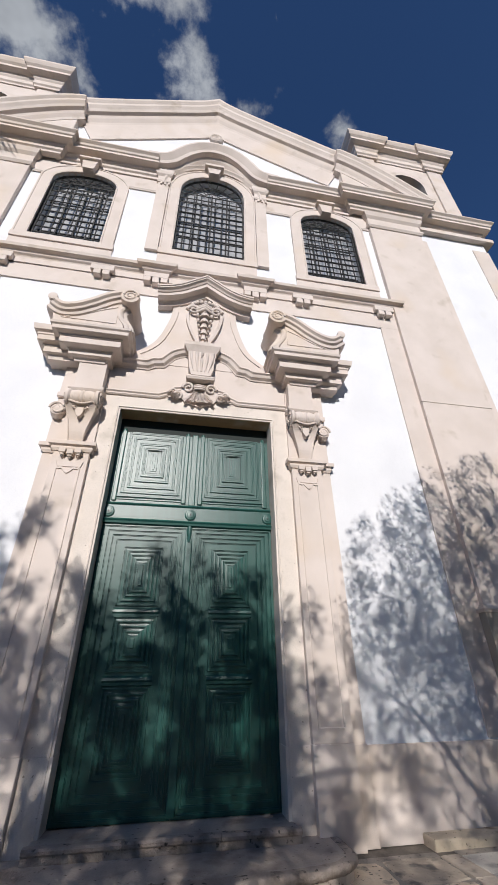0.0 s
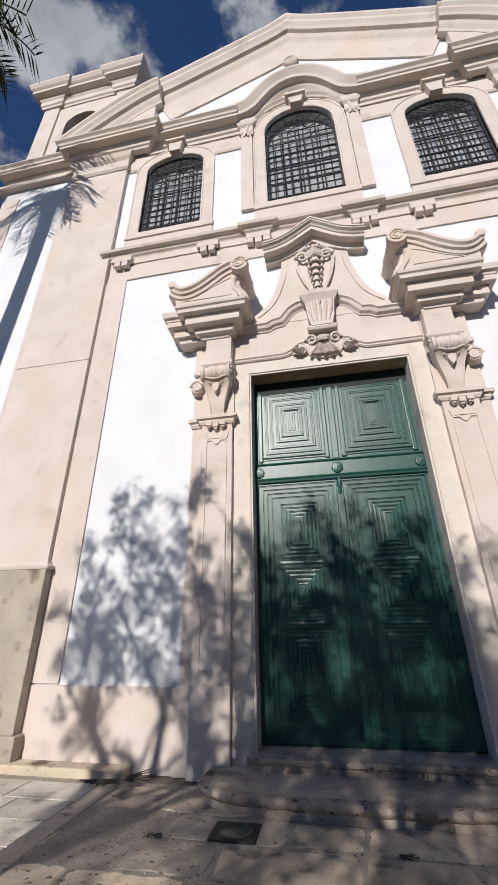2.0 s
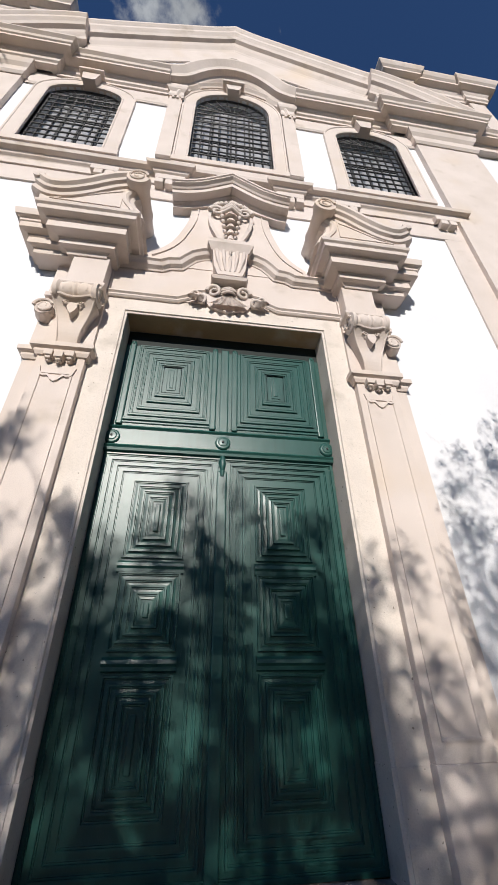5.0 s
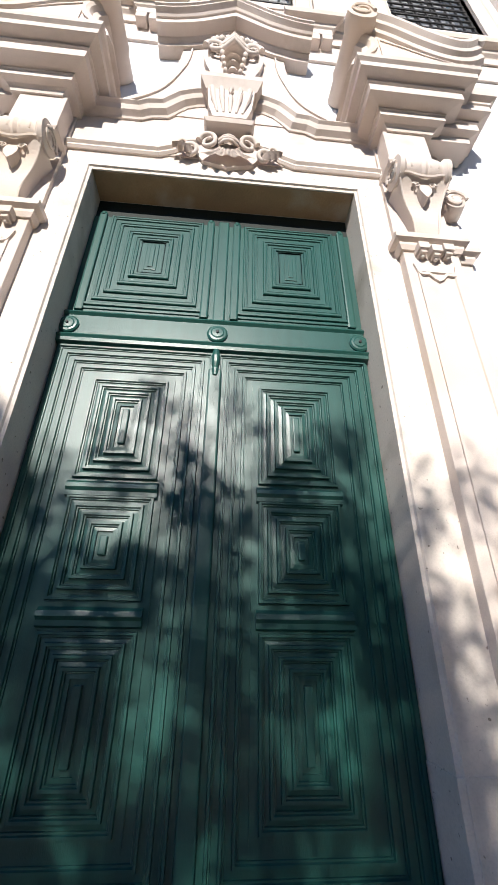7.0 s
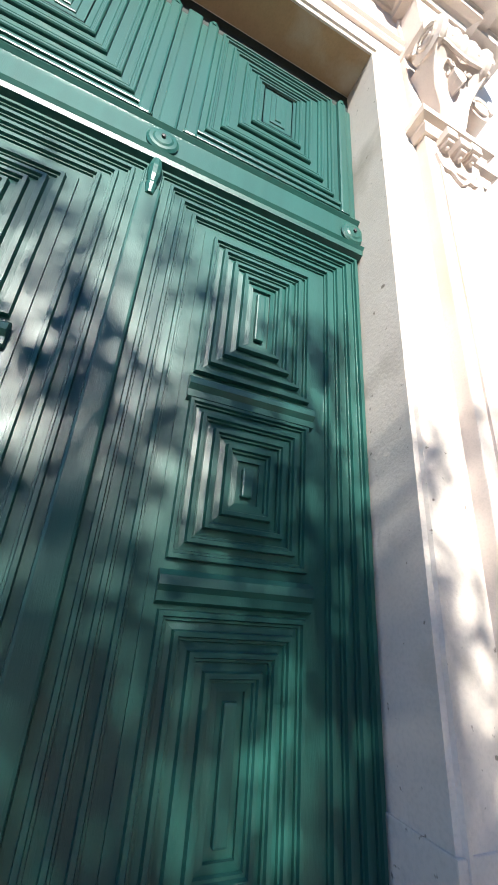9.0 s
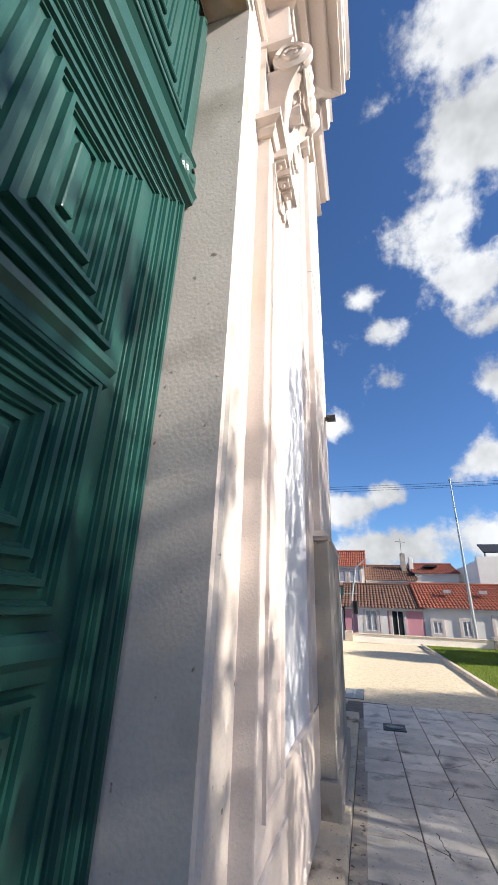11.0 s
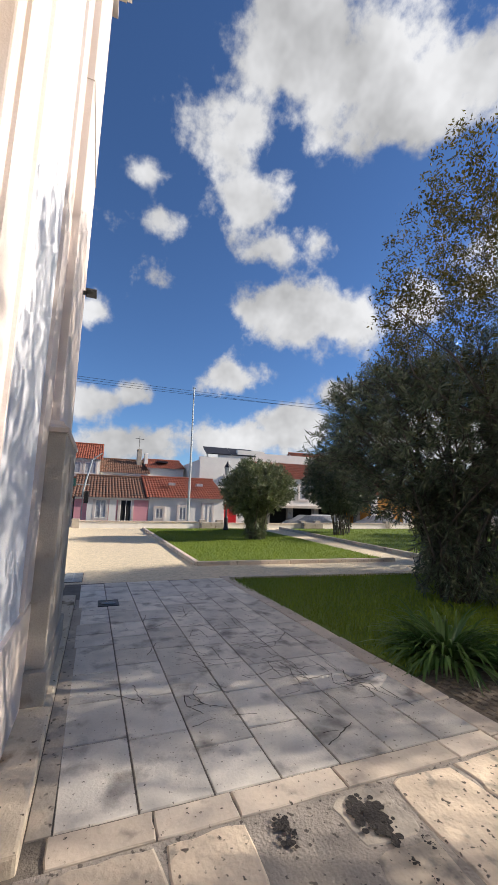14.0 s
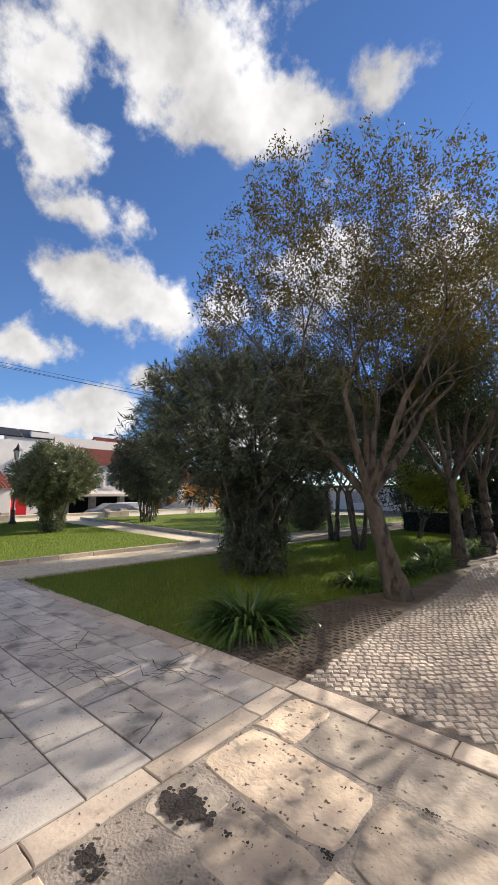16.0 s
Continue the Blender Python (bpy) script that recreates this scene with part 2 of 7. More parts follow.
def sweep(bm, path, prof, fr, closed=False):
    """Sweeps a closed profile of (n, w) along a path in a plane: n to the right of the way, w out of the plane; corners mitred."""
    pts = [Vector(p) for p in path]
    n = len(pts)
    rings = []
    for i, p in enumerate(pts):
        a = pts[i - 1] if (i or closed) else None
        b = pts[(i + 1) % n] if (i < n - 1 or closed) else None
        ds = [(q - r).normalized() for q, r in ((p, a), (b, p)) if q is not None and r is not None]
        ns = [Vector((d.y, -d.x)) for d in ds]
        if len(ns) == 2:
            mv = ns[0] + ns[1]
            mv = mv.normalized() if mv.length > 1e-6 else ns[0]
            mv = mv / max(0.35, mv.dot(ns[0]))
        else:
            mv = ns[0]
        rings.append([bm.verts.new(fr(p.x + mv.x * q[0], p.y + mv.y * q[0], q[1])) for q in prof])
    k = len(prof)
    for i in range(n if closed else n - 1):
        r0, r1 = rings[i], rings[(i + 1) % n]
        for j in range(k):
            bm.faces.new((r0[j], r0[(j + 1) % k], r1[(j + 1) % k], r1[j]))
    if not closed:
        bm.faces.new(rings[0])
        bm.faces.new(rings[-1][::-1])
    return bm


def lathe(bm, prof, at=(0, 0, 0), axis="z", seg=16):
    """Turns a profile of (radius, height) about an axis."""
    rings = []
    for r, h in prof:
        ring = []
        for i in range(seg):
            c, s = math.cos(2 * math.pi * i / seg) * r, math.sin(2 * math.pi * i / seg) * r
            co = {"z": (c, s, h), "y": (c, h, s), "x": (h, c, s)}[axis]
            ring.append(bm.verts.new(Vector(co) + Vector(at)))
        rings.append(ring)
    for a, b in zip(rings, rings[1:]):
        for i in range(seg):
            bm.faces.new((a[i], a[(i + 1) % seg], b[(i + 1) % seg], b[i]))
    bm.faces.new(rings[0])
    bm.faces.new(rings[-1][::-1])
    return bm


def tube(bm, pts, radii, seg=6):
    pts = [Vector(p) for p in pts]
    rings = []
    for i, p in enumerate(pts):
        d = (pts[min(i + 1, len(pts) - 1)] - pts[max(i - 1, 0)]).normalized()
        q = d.to_track_quat("Z", "Y")
        rings.append([bm.verts.new(p + q @ Vector((math.cos(2 * math.pi * k / seg), math.sin(2 * math.pi * k / seg), 0)) * radii[i]) for k in range(seg)])
    for a, b in zip(rings, rings[1:]):
        for k in range(seg):
            bm.faces.new((a[k], a[(k + 1) % seg], b[(k + 1) % seg], b[k]))
    bm.faces.new(rings[0][::-1])
    bm.faces.new(rings[-1])
    return bm


def mirror(pts):
    return [(-x, z) for x, z in reversed(pts)]


def arc(cx, cz, rx, rz, a0, a1, n=14):
    return [(cx + rx * math.cos(radians(a0 + (a1 - a0) * i / n)), cz + rz * math.sin(radians(a0 + (a1 - a0) * i / n))) for i in range(n + 1)]


def smooth_line(pts, n=6):
    """Catmull-Rom through the points."""
    out = []
    p = [pts[0]] + list(pts) + [pts[-1]]
    for i in range(1, len(p) - 2):
        for k in range(n):
            t = k / n
            out.append(tuple(0.5 * (2 * p[i][j] + (p[i + 1][j] - p[i - 1][j]) * t + (2 * p[i - 1][j] - 5 * p[i][j] + 4 * p[i + 1][j] - p[i + 2][j]) * t * t
                                    + (3 * p[i][j] - p[i - 1][j] - 3 * p[i + 1][j] + p[i + 2][j]) * t ** 3) for j in range(len(pts[0]))))
    out.append(tuple(pts[-1]))
    return out


# ---------------------------------------------------------------- church: wall
WY = 0.06                       # face of the plaster
SIDE_Y = 0.15                   # face of the plaster in the set-back side bays
WINDOWS = [(-3.84, -2.37, 9.70, 12.0, 0.45), (-0.83, 0.83, 9.88, 12.53, 0.82), (2.37, 3.84, 9.70, 12.0, 0.45)]
END = 8.2
bm = bmesh.new()
cuts = [-END, -5.92, -3.84, -2.37, -1.40, -0.83, 0.83, 1.40, 2.37, 3.84, 5.92, END]
for a, b in zip(cuts, cuts[1:]):
    low = 5.55 if -1.41 < a and b < 1.41 else 0.0
    win = next((w for w in WINDOWS if abs(w[0] - a) < 0.01 and abs(w[1] - b) < 0.01), None)
    if win:
        bx(bm, a, b, WY, 0.62, low, win[2])
        top = 13.6 if win[3] > 12.3 else 13.0
        prism(bm, [(a, top), (a, win[3])] + [(x, z) for x, z in arc((a + b) / 2, win[3], (b - a) / 2, win[4], 180, 0)[1:-1]] + [(b, win[3]), (b, top)], WY, 0.62)
    else:
        bx(bm, a, b, SIDE_Y if abs(a + b) > 11 else WY, 0.62, low, 13.0)
wall = part("wall_front", bm, PLASTER)
tagged(wall, "white plastered church front wall with stone trim", "wall", kind="structure")

OUTER = [(0.0, 17.82), (0.30, 17.57), (0.70, 17.31), (1.2, 17.06), (1.87, 16.73), (2.7, 16.33), (3.43, 15.99), (3.9, 15.80)]
FORE = [(3.70, 15.62), (3.92, 15.58), (4.6, 15.20), (5.6, 14.42), (6.45, 13.60)]
gable = part("wall_gable", prism(bmesh.new(), mirror(OUTER[1:]) + OUTER + [(4.9, 14.2), (6.0, 13.0), (0.83, 13.0), (0.83, 13.6), (-0.83, 13.6), (-0.83, 13.0), (-6.0, 13.0), (-4.9, 14.2)], 0.07, 0.62), PLASTER, wall)

body = bmesh.new()
bx(body, -END, -END + 0.5, 0.62, 26, 0, 12.6)
bx(body, END - 0.5, END, 0.62, 26, 0, 12.6)
bx(body, -END, END, 25.5, 26, 0, 12.6)
bx(body, -END, END, 0.62, 26, 12.6, 12.9)
part("wall_nave", body, PLASTER, wall)

# flat stone bands on the plaster
for s in (-1, 1):
    x0, x1 = sorted((s * 3.93, s * 4.40))
    part("stone_band", box(x0, x1, 0.03, 0.3, 0.9, 8.27), STONE, wall)
    x0, x1 = sorted((s * 5.9, s * 6.2))
    part("stone_band", box(x0, x1, SIDE_Y - 0.03, 0.3, 0.9, 12.3), STONE, wall)
    x0, x1 = sorted((s * 2.24, s * 4.36))
    part("stone_dado", box(x0, x1, 0.025, 0.3, 0.0, 0.88, bevel=0.006), STONE, wall)
    x0, x1 = sorted((s * 5.95, s * END))
    part("stone_dado", box(x0, x1, SIDE_Y - 0.035, 0.3, 0.0, 0.88, bevel=0.006), STONE, wall)
    x0, x1 = sorted((s * 7.7, s * (END + 0.02)))
    part("stone_band", box(x0, x1, SIDE_Y - 0.025, 0.3, 0.88, 12.3), STONE, wall)
part("stone_band", box(-4.36, 4.36, 0.028, 0.3, 8.27, 9.0), STONE, wall)
# stone field between the window arches and the cornice
for w in (WINDOWS[0], WINDOWS[2]):
    wc, whw = (w[0] + w[1]) / 2, (w[1] - w[0]) / 2
    lo, hi = (-4.36, -1.42) if wc < 0 else (1.42, 4.36)
    bow = [p for p in arc(wc, w[3], whw + 0.28, w[4] + 0.28, 180, 0, 24) if p[1] >= 12.16]
    part("stone_field", prism(bmesh.new(), [(lo, 12.85), (lo, 12.15)] + bow + [(hi, 12.15), (hi, 12.85)], 0.036, 0.3), STONE, wall)
    for x0, x1 in ((lo, bow[0][0] + 0.02), (bow[-1][0] - 0.02, hi)):
        part("architrave_line", sweep(bmesh.new(), [(x0, 12.20), (x1, 12.20)], [(-0.03, -0.02), (-0.03, 0.02), (0.0, 0.025), (0.03, 0.01), (0.05, 0.006), (0.05, -0.02)], wallwise(0.036)), STONE, wall)

# giant pilasters
PIL = group("giant_pilaster", "tall cream limestone pilaster on a plinth", "pilaster", (5.15, 0, 0), grp="front pilasters")
part("shaft", box(-0.8, 0.75, -0.045, 0.3, 2.45, 12.3, bevel=0.008), STONE, PIL)
part("plinth", box(-0.86, 0.81, -0.12, 0.3, 0.35, 2.38, bevel=0.012), STONE_RAW, PIL)
part("base", box(-0.92, 0.87, -0.15, 0.3, 0.0, 0.35, bevel=0.015), STONE_RAW, PIL)
part("plinth_moulding", sweep(bmesh.new(), [(-0.8, 0.1), (-0.8, -0.05), (0.75, -0.05), (0.75, 0.1)], [(0, 2.36), (0.08, 2.36), (0.09, 2.40), (0.05, 2.43), (0.03, 2.47), (0, 2.47)], plan), STONE, PIL)
part("capital", sweep(bmesh.new(), [(-0.8, 0.1), (-0.8, -0.05), (0.75, -0.05), (0.75, 0.1)],
     [(-0.1, 12.2), (0.02, 12.2), (0.06, 12.26), (0.06, 12.32), (0.02, 12.35), (0.02, 12.6), (0.08, 12.68), (0.12, 12.82), (-0.1, 12.82)], plan), STONE, PIL)
part("joint", sweep(bmesh.new(), [(-0.8, 0.1), (-0.8, -0.05), (0.75, -0.05), (0.75, 0.1)], [(-0.05, 6.2), (0.003, 6.2), (0.003, 6.21), (-0.05, 6.21)], plan), STONE_RAW, PIL)
copy_thing(PIL, Matrix.Translation((-5.15, 0, 0)))

# kerb ledge at the wall's foot
for s in (-1, 1):
    x0, x1 = sorted((s * 2.78, s * END))
    tagged(part("wall_ledge", box(x0, x1, -0.205, 0.06, -0.05, 0.09, bevel=0.02), LEDGE), "worn pale stone ledge along the foot of the church wall", "ledge", kind="structure")

for s in (-1, 1):
    x0, x1 = sorted((s * 2.97, s * END))
    tagged(part("edge_strip", box(x0, x1, -0.335, -0.212, -0.05, 0.001, bevel=0.004), GREY_FLAG), "narrow grey stone strip beside the wall ledge", "paving", kind="structure")

# string course with its drop blocks
string_course = group("string_course", "moulded limestone string course with drop blocks", "trim", kind="structure")
SP = [(-0.1, 8.86), (0.04, 8.86), (0.06, 8.90), (0.10, 8.93), (0.12, 8.98), (0.20, 9.00), (0.22, 9.06), (-0.1, 9.06)]
part("moulding", sweep(bmesh.new(), [(-4.38, 0.25), (-4.38, WY), (-1.25, WY), (-1.25, 0.0), (-0.85, 0.0), (-0.85, WY), (0.85, WY), (0.85, 0.0), (1.25, 0.0), (1.25, WY), (4.38, WY), (4.38, 0.25)], SP, plan), STONE, string_course)
part("fascia", box(-4.3, 4.3, 0.0, 0.2, 8.70, 8.86), STONE, string_course)
for x, wd in ((-4.05, 0.46), (-2.12, 0.46), (-1.05, 0.5), (1.05, 0.5), (2.12, 0.46), (4.05, 0.46)):
    part("drop_block", box(x - wd / 2, x + wd / 2, -0.10, 0.1, 8.70, 8.85, bevel=0.012), STONE, string_course)
    k = 3 if abs(x) < 1.5 else 2
    for i in range(k):
        c = x + (i - (k - 1) / 2) * 0.17
        part("drop", box(c - 0.07, c + 0.07, -0.10, 0.1, 8.57 - (0.03 if k == 3 and i == 1 else 0), 8.70, bevel=0.012), STONE, string_course)

# main cornice
CP = [(-0.1, 12.80), (0.03, 12.80), (0.04, 12.86), (0.08, 12.89), (0.09, 12.96), (0.13, 12.99), (0.15, 13.05), (0.31, 13.07), (0.31, 13.15), (0.34, 13.17), (0.36, 13.23), (0.42, 13.28), (0.42, 13.32), (-0.1, 13.38)]
main_cornice = group("main_cornice", "projecting moulded limestone main cornice", "cornice", kind="structure")
RUN = [(1.45, WY), (3.86, WY), (3.86, -0.11), (5.95, -0.11), (5.95, SIDE_Y), (8.06, SIDE_Y), (8.06, 4.0)]
part("moulding", sweep(bmesh.new(), RUN, CP, plan), STONE, main_cornice)
part("moulding", sweep(bmesh.new(), [(-x, y) for x, y in reversed(RUN)], CP, plan), STONE, main_cornice)
hood = [(-1.74, 13.40), (-1.42, 13.44), (-1.22, 13.56), (-1.04, 13.84), (-0.78, 14.18), (-0.43, 14.46), (0.0, 14.57)]
hood = smooth_line(hood + [(-x, z) for x, z in reversed(hood[:-1])], 4)
HP = [(0.0, -0.05), (0.0, 0.40), (0.05, 0.40), (0.14, 0.34), (0.20, 0.30), (0.29, 0.28), (0.31, 0.16), (0.38, 0.12), (0.45, 0.05), (0.52, 0.02), (0.52, -0.05)]
part("hood_moulding", sweep(bmesh.new(), hood, HP, wallwise(WY)), STONE, main_cornice)
part("frieze", box(-3.85, -1.45, 0.0, 0.2, 12.72, 12.80), STONE, main_cornice)
part("frieze", box(1.45, 3.85, 0.0, 0.2, 12.72, 12.80), STONE, main_cornice)

# gable rakes
pediment = group("pediment", "curved broken limestone pediment moulding crowning the front", "pediment", kind="structure")
RP = [(-0.02, -0.05), (-0.02, 0.36), (0.07, 0.36), (0.16, 0.31), (0.24, 0.30), (0.34, 0.25), (0.44, 0.22), (0.48, 0.14), (0.60, 0.11), (0.72, 0.06), (0.84, 0.04), (0.84, -0.05)]
full = smooth_line(mirror(OUTER[1:]) + [(-0.10, 17.735)], 3) + [(0.0, 17.82)] + smooth_line([(0.10, 17.735)] + OUTER[1:], 3)
part("raking_moulding", sweep(bmesh.new(), full, RP, wallwise(0.07)), STONE, pediment)
RP2 = [(n * 0.78, w + 0.14 if w > 0 else w) for n, w in RP]
part("side_moulding", sweep(bmesh.new(), smooth_line(FORE, 4), RP2, wallwise(0.07)), STONE, pediment)
part("side_moulding", sweep(bmesh.new(), smooth_line(mirror(FORE), 4), RP2, wallwise(0.07)), STONE, pediment)
tri = [(3.85, 13.3), (3.85, 15.0), (4.5, 14.6), (5.3, 13.95), (5.95, 13.3)]
for pts in (tri, mirror(tri)):
    part("side_panel", prism(bmesh.new(), pts, -0.10, 0.2), STONE, pediment)
part("border", sweep(bmesh.new(), [(-3.8, 15.1), (-2.7, 15.6), (-1.15, 16.35), (0.0, 16.95), (1.15, 16.35), (2.7, 15.6), (3.8, 15.1)], [(-0.1, -0.05), (-0.1, 0.035), (0.95, 0.035), (0.95, -0.05)], wallwise(WY)), STONE, pediment)
part("boss", lathe(bmesh.new(), [(0.02, -0.02), (0.06, -0.05), (0.12, -0.02), (0.16, -0.05), (0.20, -0.02), (0.22, 0.08)], (0, 0, 15.72), "y", 14), STONE, pediment)


# ---------------------------------------------------------------- windows
def church_window(name, w, central):
    a, b, z0, zs, rise = w
    c, hw = (a + b) / 2, (b - a) / 2
    g = group(name, "arched church window behind a black iron grille", "window", (c, 0, z0), kind="structure")

    def add(nm, bm, mat, par=g, lab=""):
        bmesh.ops.translate(bm, verts=bm.verts[:], vec=(-c, 0, -z0))
        return part(nm, bm, mat, par, lab)

    line = [(a, z0), (a, zs)] + arc(c, zs, hw, rise, 180, 0, 18)[1:-1] + [(b, zs), (b, z0)]
    fr = [(0.0, -0.06), (0.0, 0.045), (-0.03, 0.055), (-0.045, 0.04), (-0.25, 0.04), (-0.26, 0.055), (-0.29, 0.055), (-0.30, -0.05)]
    add("window_frame", sweep(bmesh.new(), line, fr, wallwise(WY)), STONE)
    add("window_sill", box(a - 0.31, b + 0.31, 0.0, 0.3, z0 - 0.17, z0 + 0.0, bevel=0.006), STONE)
    add("apron_stone", box(a - 0.30, b + 0.30, 0.034, 0.3, 9.04, z0 - 0.16), STONE)
    add("reveal_sill", box(a, b, 0.06, 0.5, z0 - 0.05, z0 + 0.03), STONE)
    pane = [(a, z0)] + [(a, zs)] + arc(c, zs, hw, rise, 180, 0, 18)[1:-1] + [(b, zs), (b, z0)]
    add("pane", prism(bmesh.new(), pane, 0.33, 0.36), GLASS)
    nx = 4
    for i in range(1, nx):
        x = a + (b - a) * i / nx
        add("glazing_bar", box(x - 0.02, x + 0.02, 0.305, 0.335, z0, zs + rise * 0.6), IRON)
    nz = round((zs - z0) / 0.55)
    for i in range(1, nz + 1):
        z = z0 + (zs - z0) * i / nz
        add("glazing_bar", box(a, b, 0.31, 0.33, z - 0.015, z + 0.015), IRON)
    gy = 0.13
    grille = add("grille", sweep(bmesh.new(), line, [(0, -0.02), (0, 0.02), (0.035, 0.02), (0.035, -0.02)], wallwise(gy)), IRON, g, "black wrought iron grille")
    cols = 9 if central else 8
    for i in range(1, cols):
        x = a + (b - a) * i / cols
        add("bar", tube(bmesh.new(), [(x, gy, z0 - 0.05), (x, gy, zs - 0.02)], [0.017, 0.017], 6), IRON, grille)
    rows = round((zs - z0) / 0.215)
    for i in range(1, rows + 1):
        z = z0 + (zs - z0) * i / rows
        add("bar", tube(bmesh.new(), [(a, gy - 0.018, z), (b, gy - 0.018, z)], [0.016, 0.016], 6), IRON, grille)
    for i in range(1, 9):
        an = radians(180 * i / 9)
        add("fan_bar", tube(bmesh.new(), [(c + 0.22 * hw * math.cos(an), gy, zs + 0.22 * rise * math.sin(an)), (c + hw * math.cos(an), gy, zs + rise * math.sin(an))], [0.012, 0.012], 6), IRON, grille)
    for k in (0.25, 0.62):
        pts = [(x, gy, z) for x, z in arc(c, zs, hw * k, rise * k, 180, 0, 12)]
        add("fan_ring", tube(bmesh.new(), pts, [0.012] * len(pts), 6), IRON, grille)
    key = [(-0.13, 0.0), (-0.2, 0.42 if not central else 0.34), (0.2, 0.42 if not central else 0.34), (0.13, 0.0)]
    add("keystone", prism(bmesh.new(), [(c + x, zs + rise - 0.02 + z) for x, z in key], -0.12, 0.1), STONE)
    add("keystone_cap", box(c - 0.26, c + 0.26, -0.18, 0.1, zs + rise + (0.34 if not central else 0.26), zs + rise + (0.42 if not central else 0.36), bevel=0.015), STONE)
    if central:
        crown = [p for p in hood if abs(p[0]) < 1.42]
        bow = arc(c, zs, hw + 0.2, rise + 0.2, 0, 180, 20)
        add("spandrel", prism(bmesh.new(), [(-1.42, 12.3)] + [(x, z - 0.06) for x, z in crown] + [(1.42, 12.3), (hw + 0.2, 12.3)] + bow + [(-hw - 0.2, 12.3)], 0.036, 0.25), STONE)
        add("arch_moulding", sweep(bmesh.new(), arc(c, zs, hw + 0.42, rise + 0.42, 180, 0, 20), [(-0.06, -0.02), (-0.06, 0.10), (-0.02, 0.11), (0.03, 0.06), (0.07, 0.04), (0.07, -0.02)], wallwise(0.036)), STONE)
        for s in (-1, 1):
            x0, x1 = sorted((c + s * 1.135, c + s * 1.42))
            add("side_strip", box(x0, x1, -0.015, 0.2, z0 - 0.14, 12.7, bevel=0.008), STONE)
            add("side_capital", sweep(bmesh.new(), [(x0, 0.1), (x0, -0.015), (x1, -0.015), (x1, 0.1)], [(-0.05, 12.6), (0.02, 12.6), (0.04, 12.65), (0.02, 12.7), (0.02, 12.86), (0.07, 12.92), (0.09, 13.0), (0.09, 13.1), (-0.05, 13.1)], plan), STONE)
            for k in range(3):
                xx = x0 + 0.055 + k * 0.1
                add("capital_flute", box(xx, xx + 0.06, -0.05, 0.1, 12.48, 12.58, bevel=0.01), STONE)
    return g


church_window("window_1", WINDOWS[0], False)
church_window("window_2", WINDOWS[1], True)
church_window("window_3", WINDOWS[2], False)


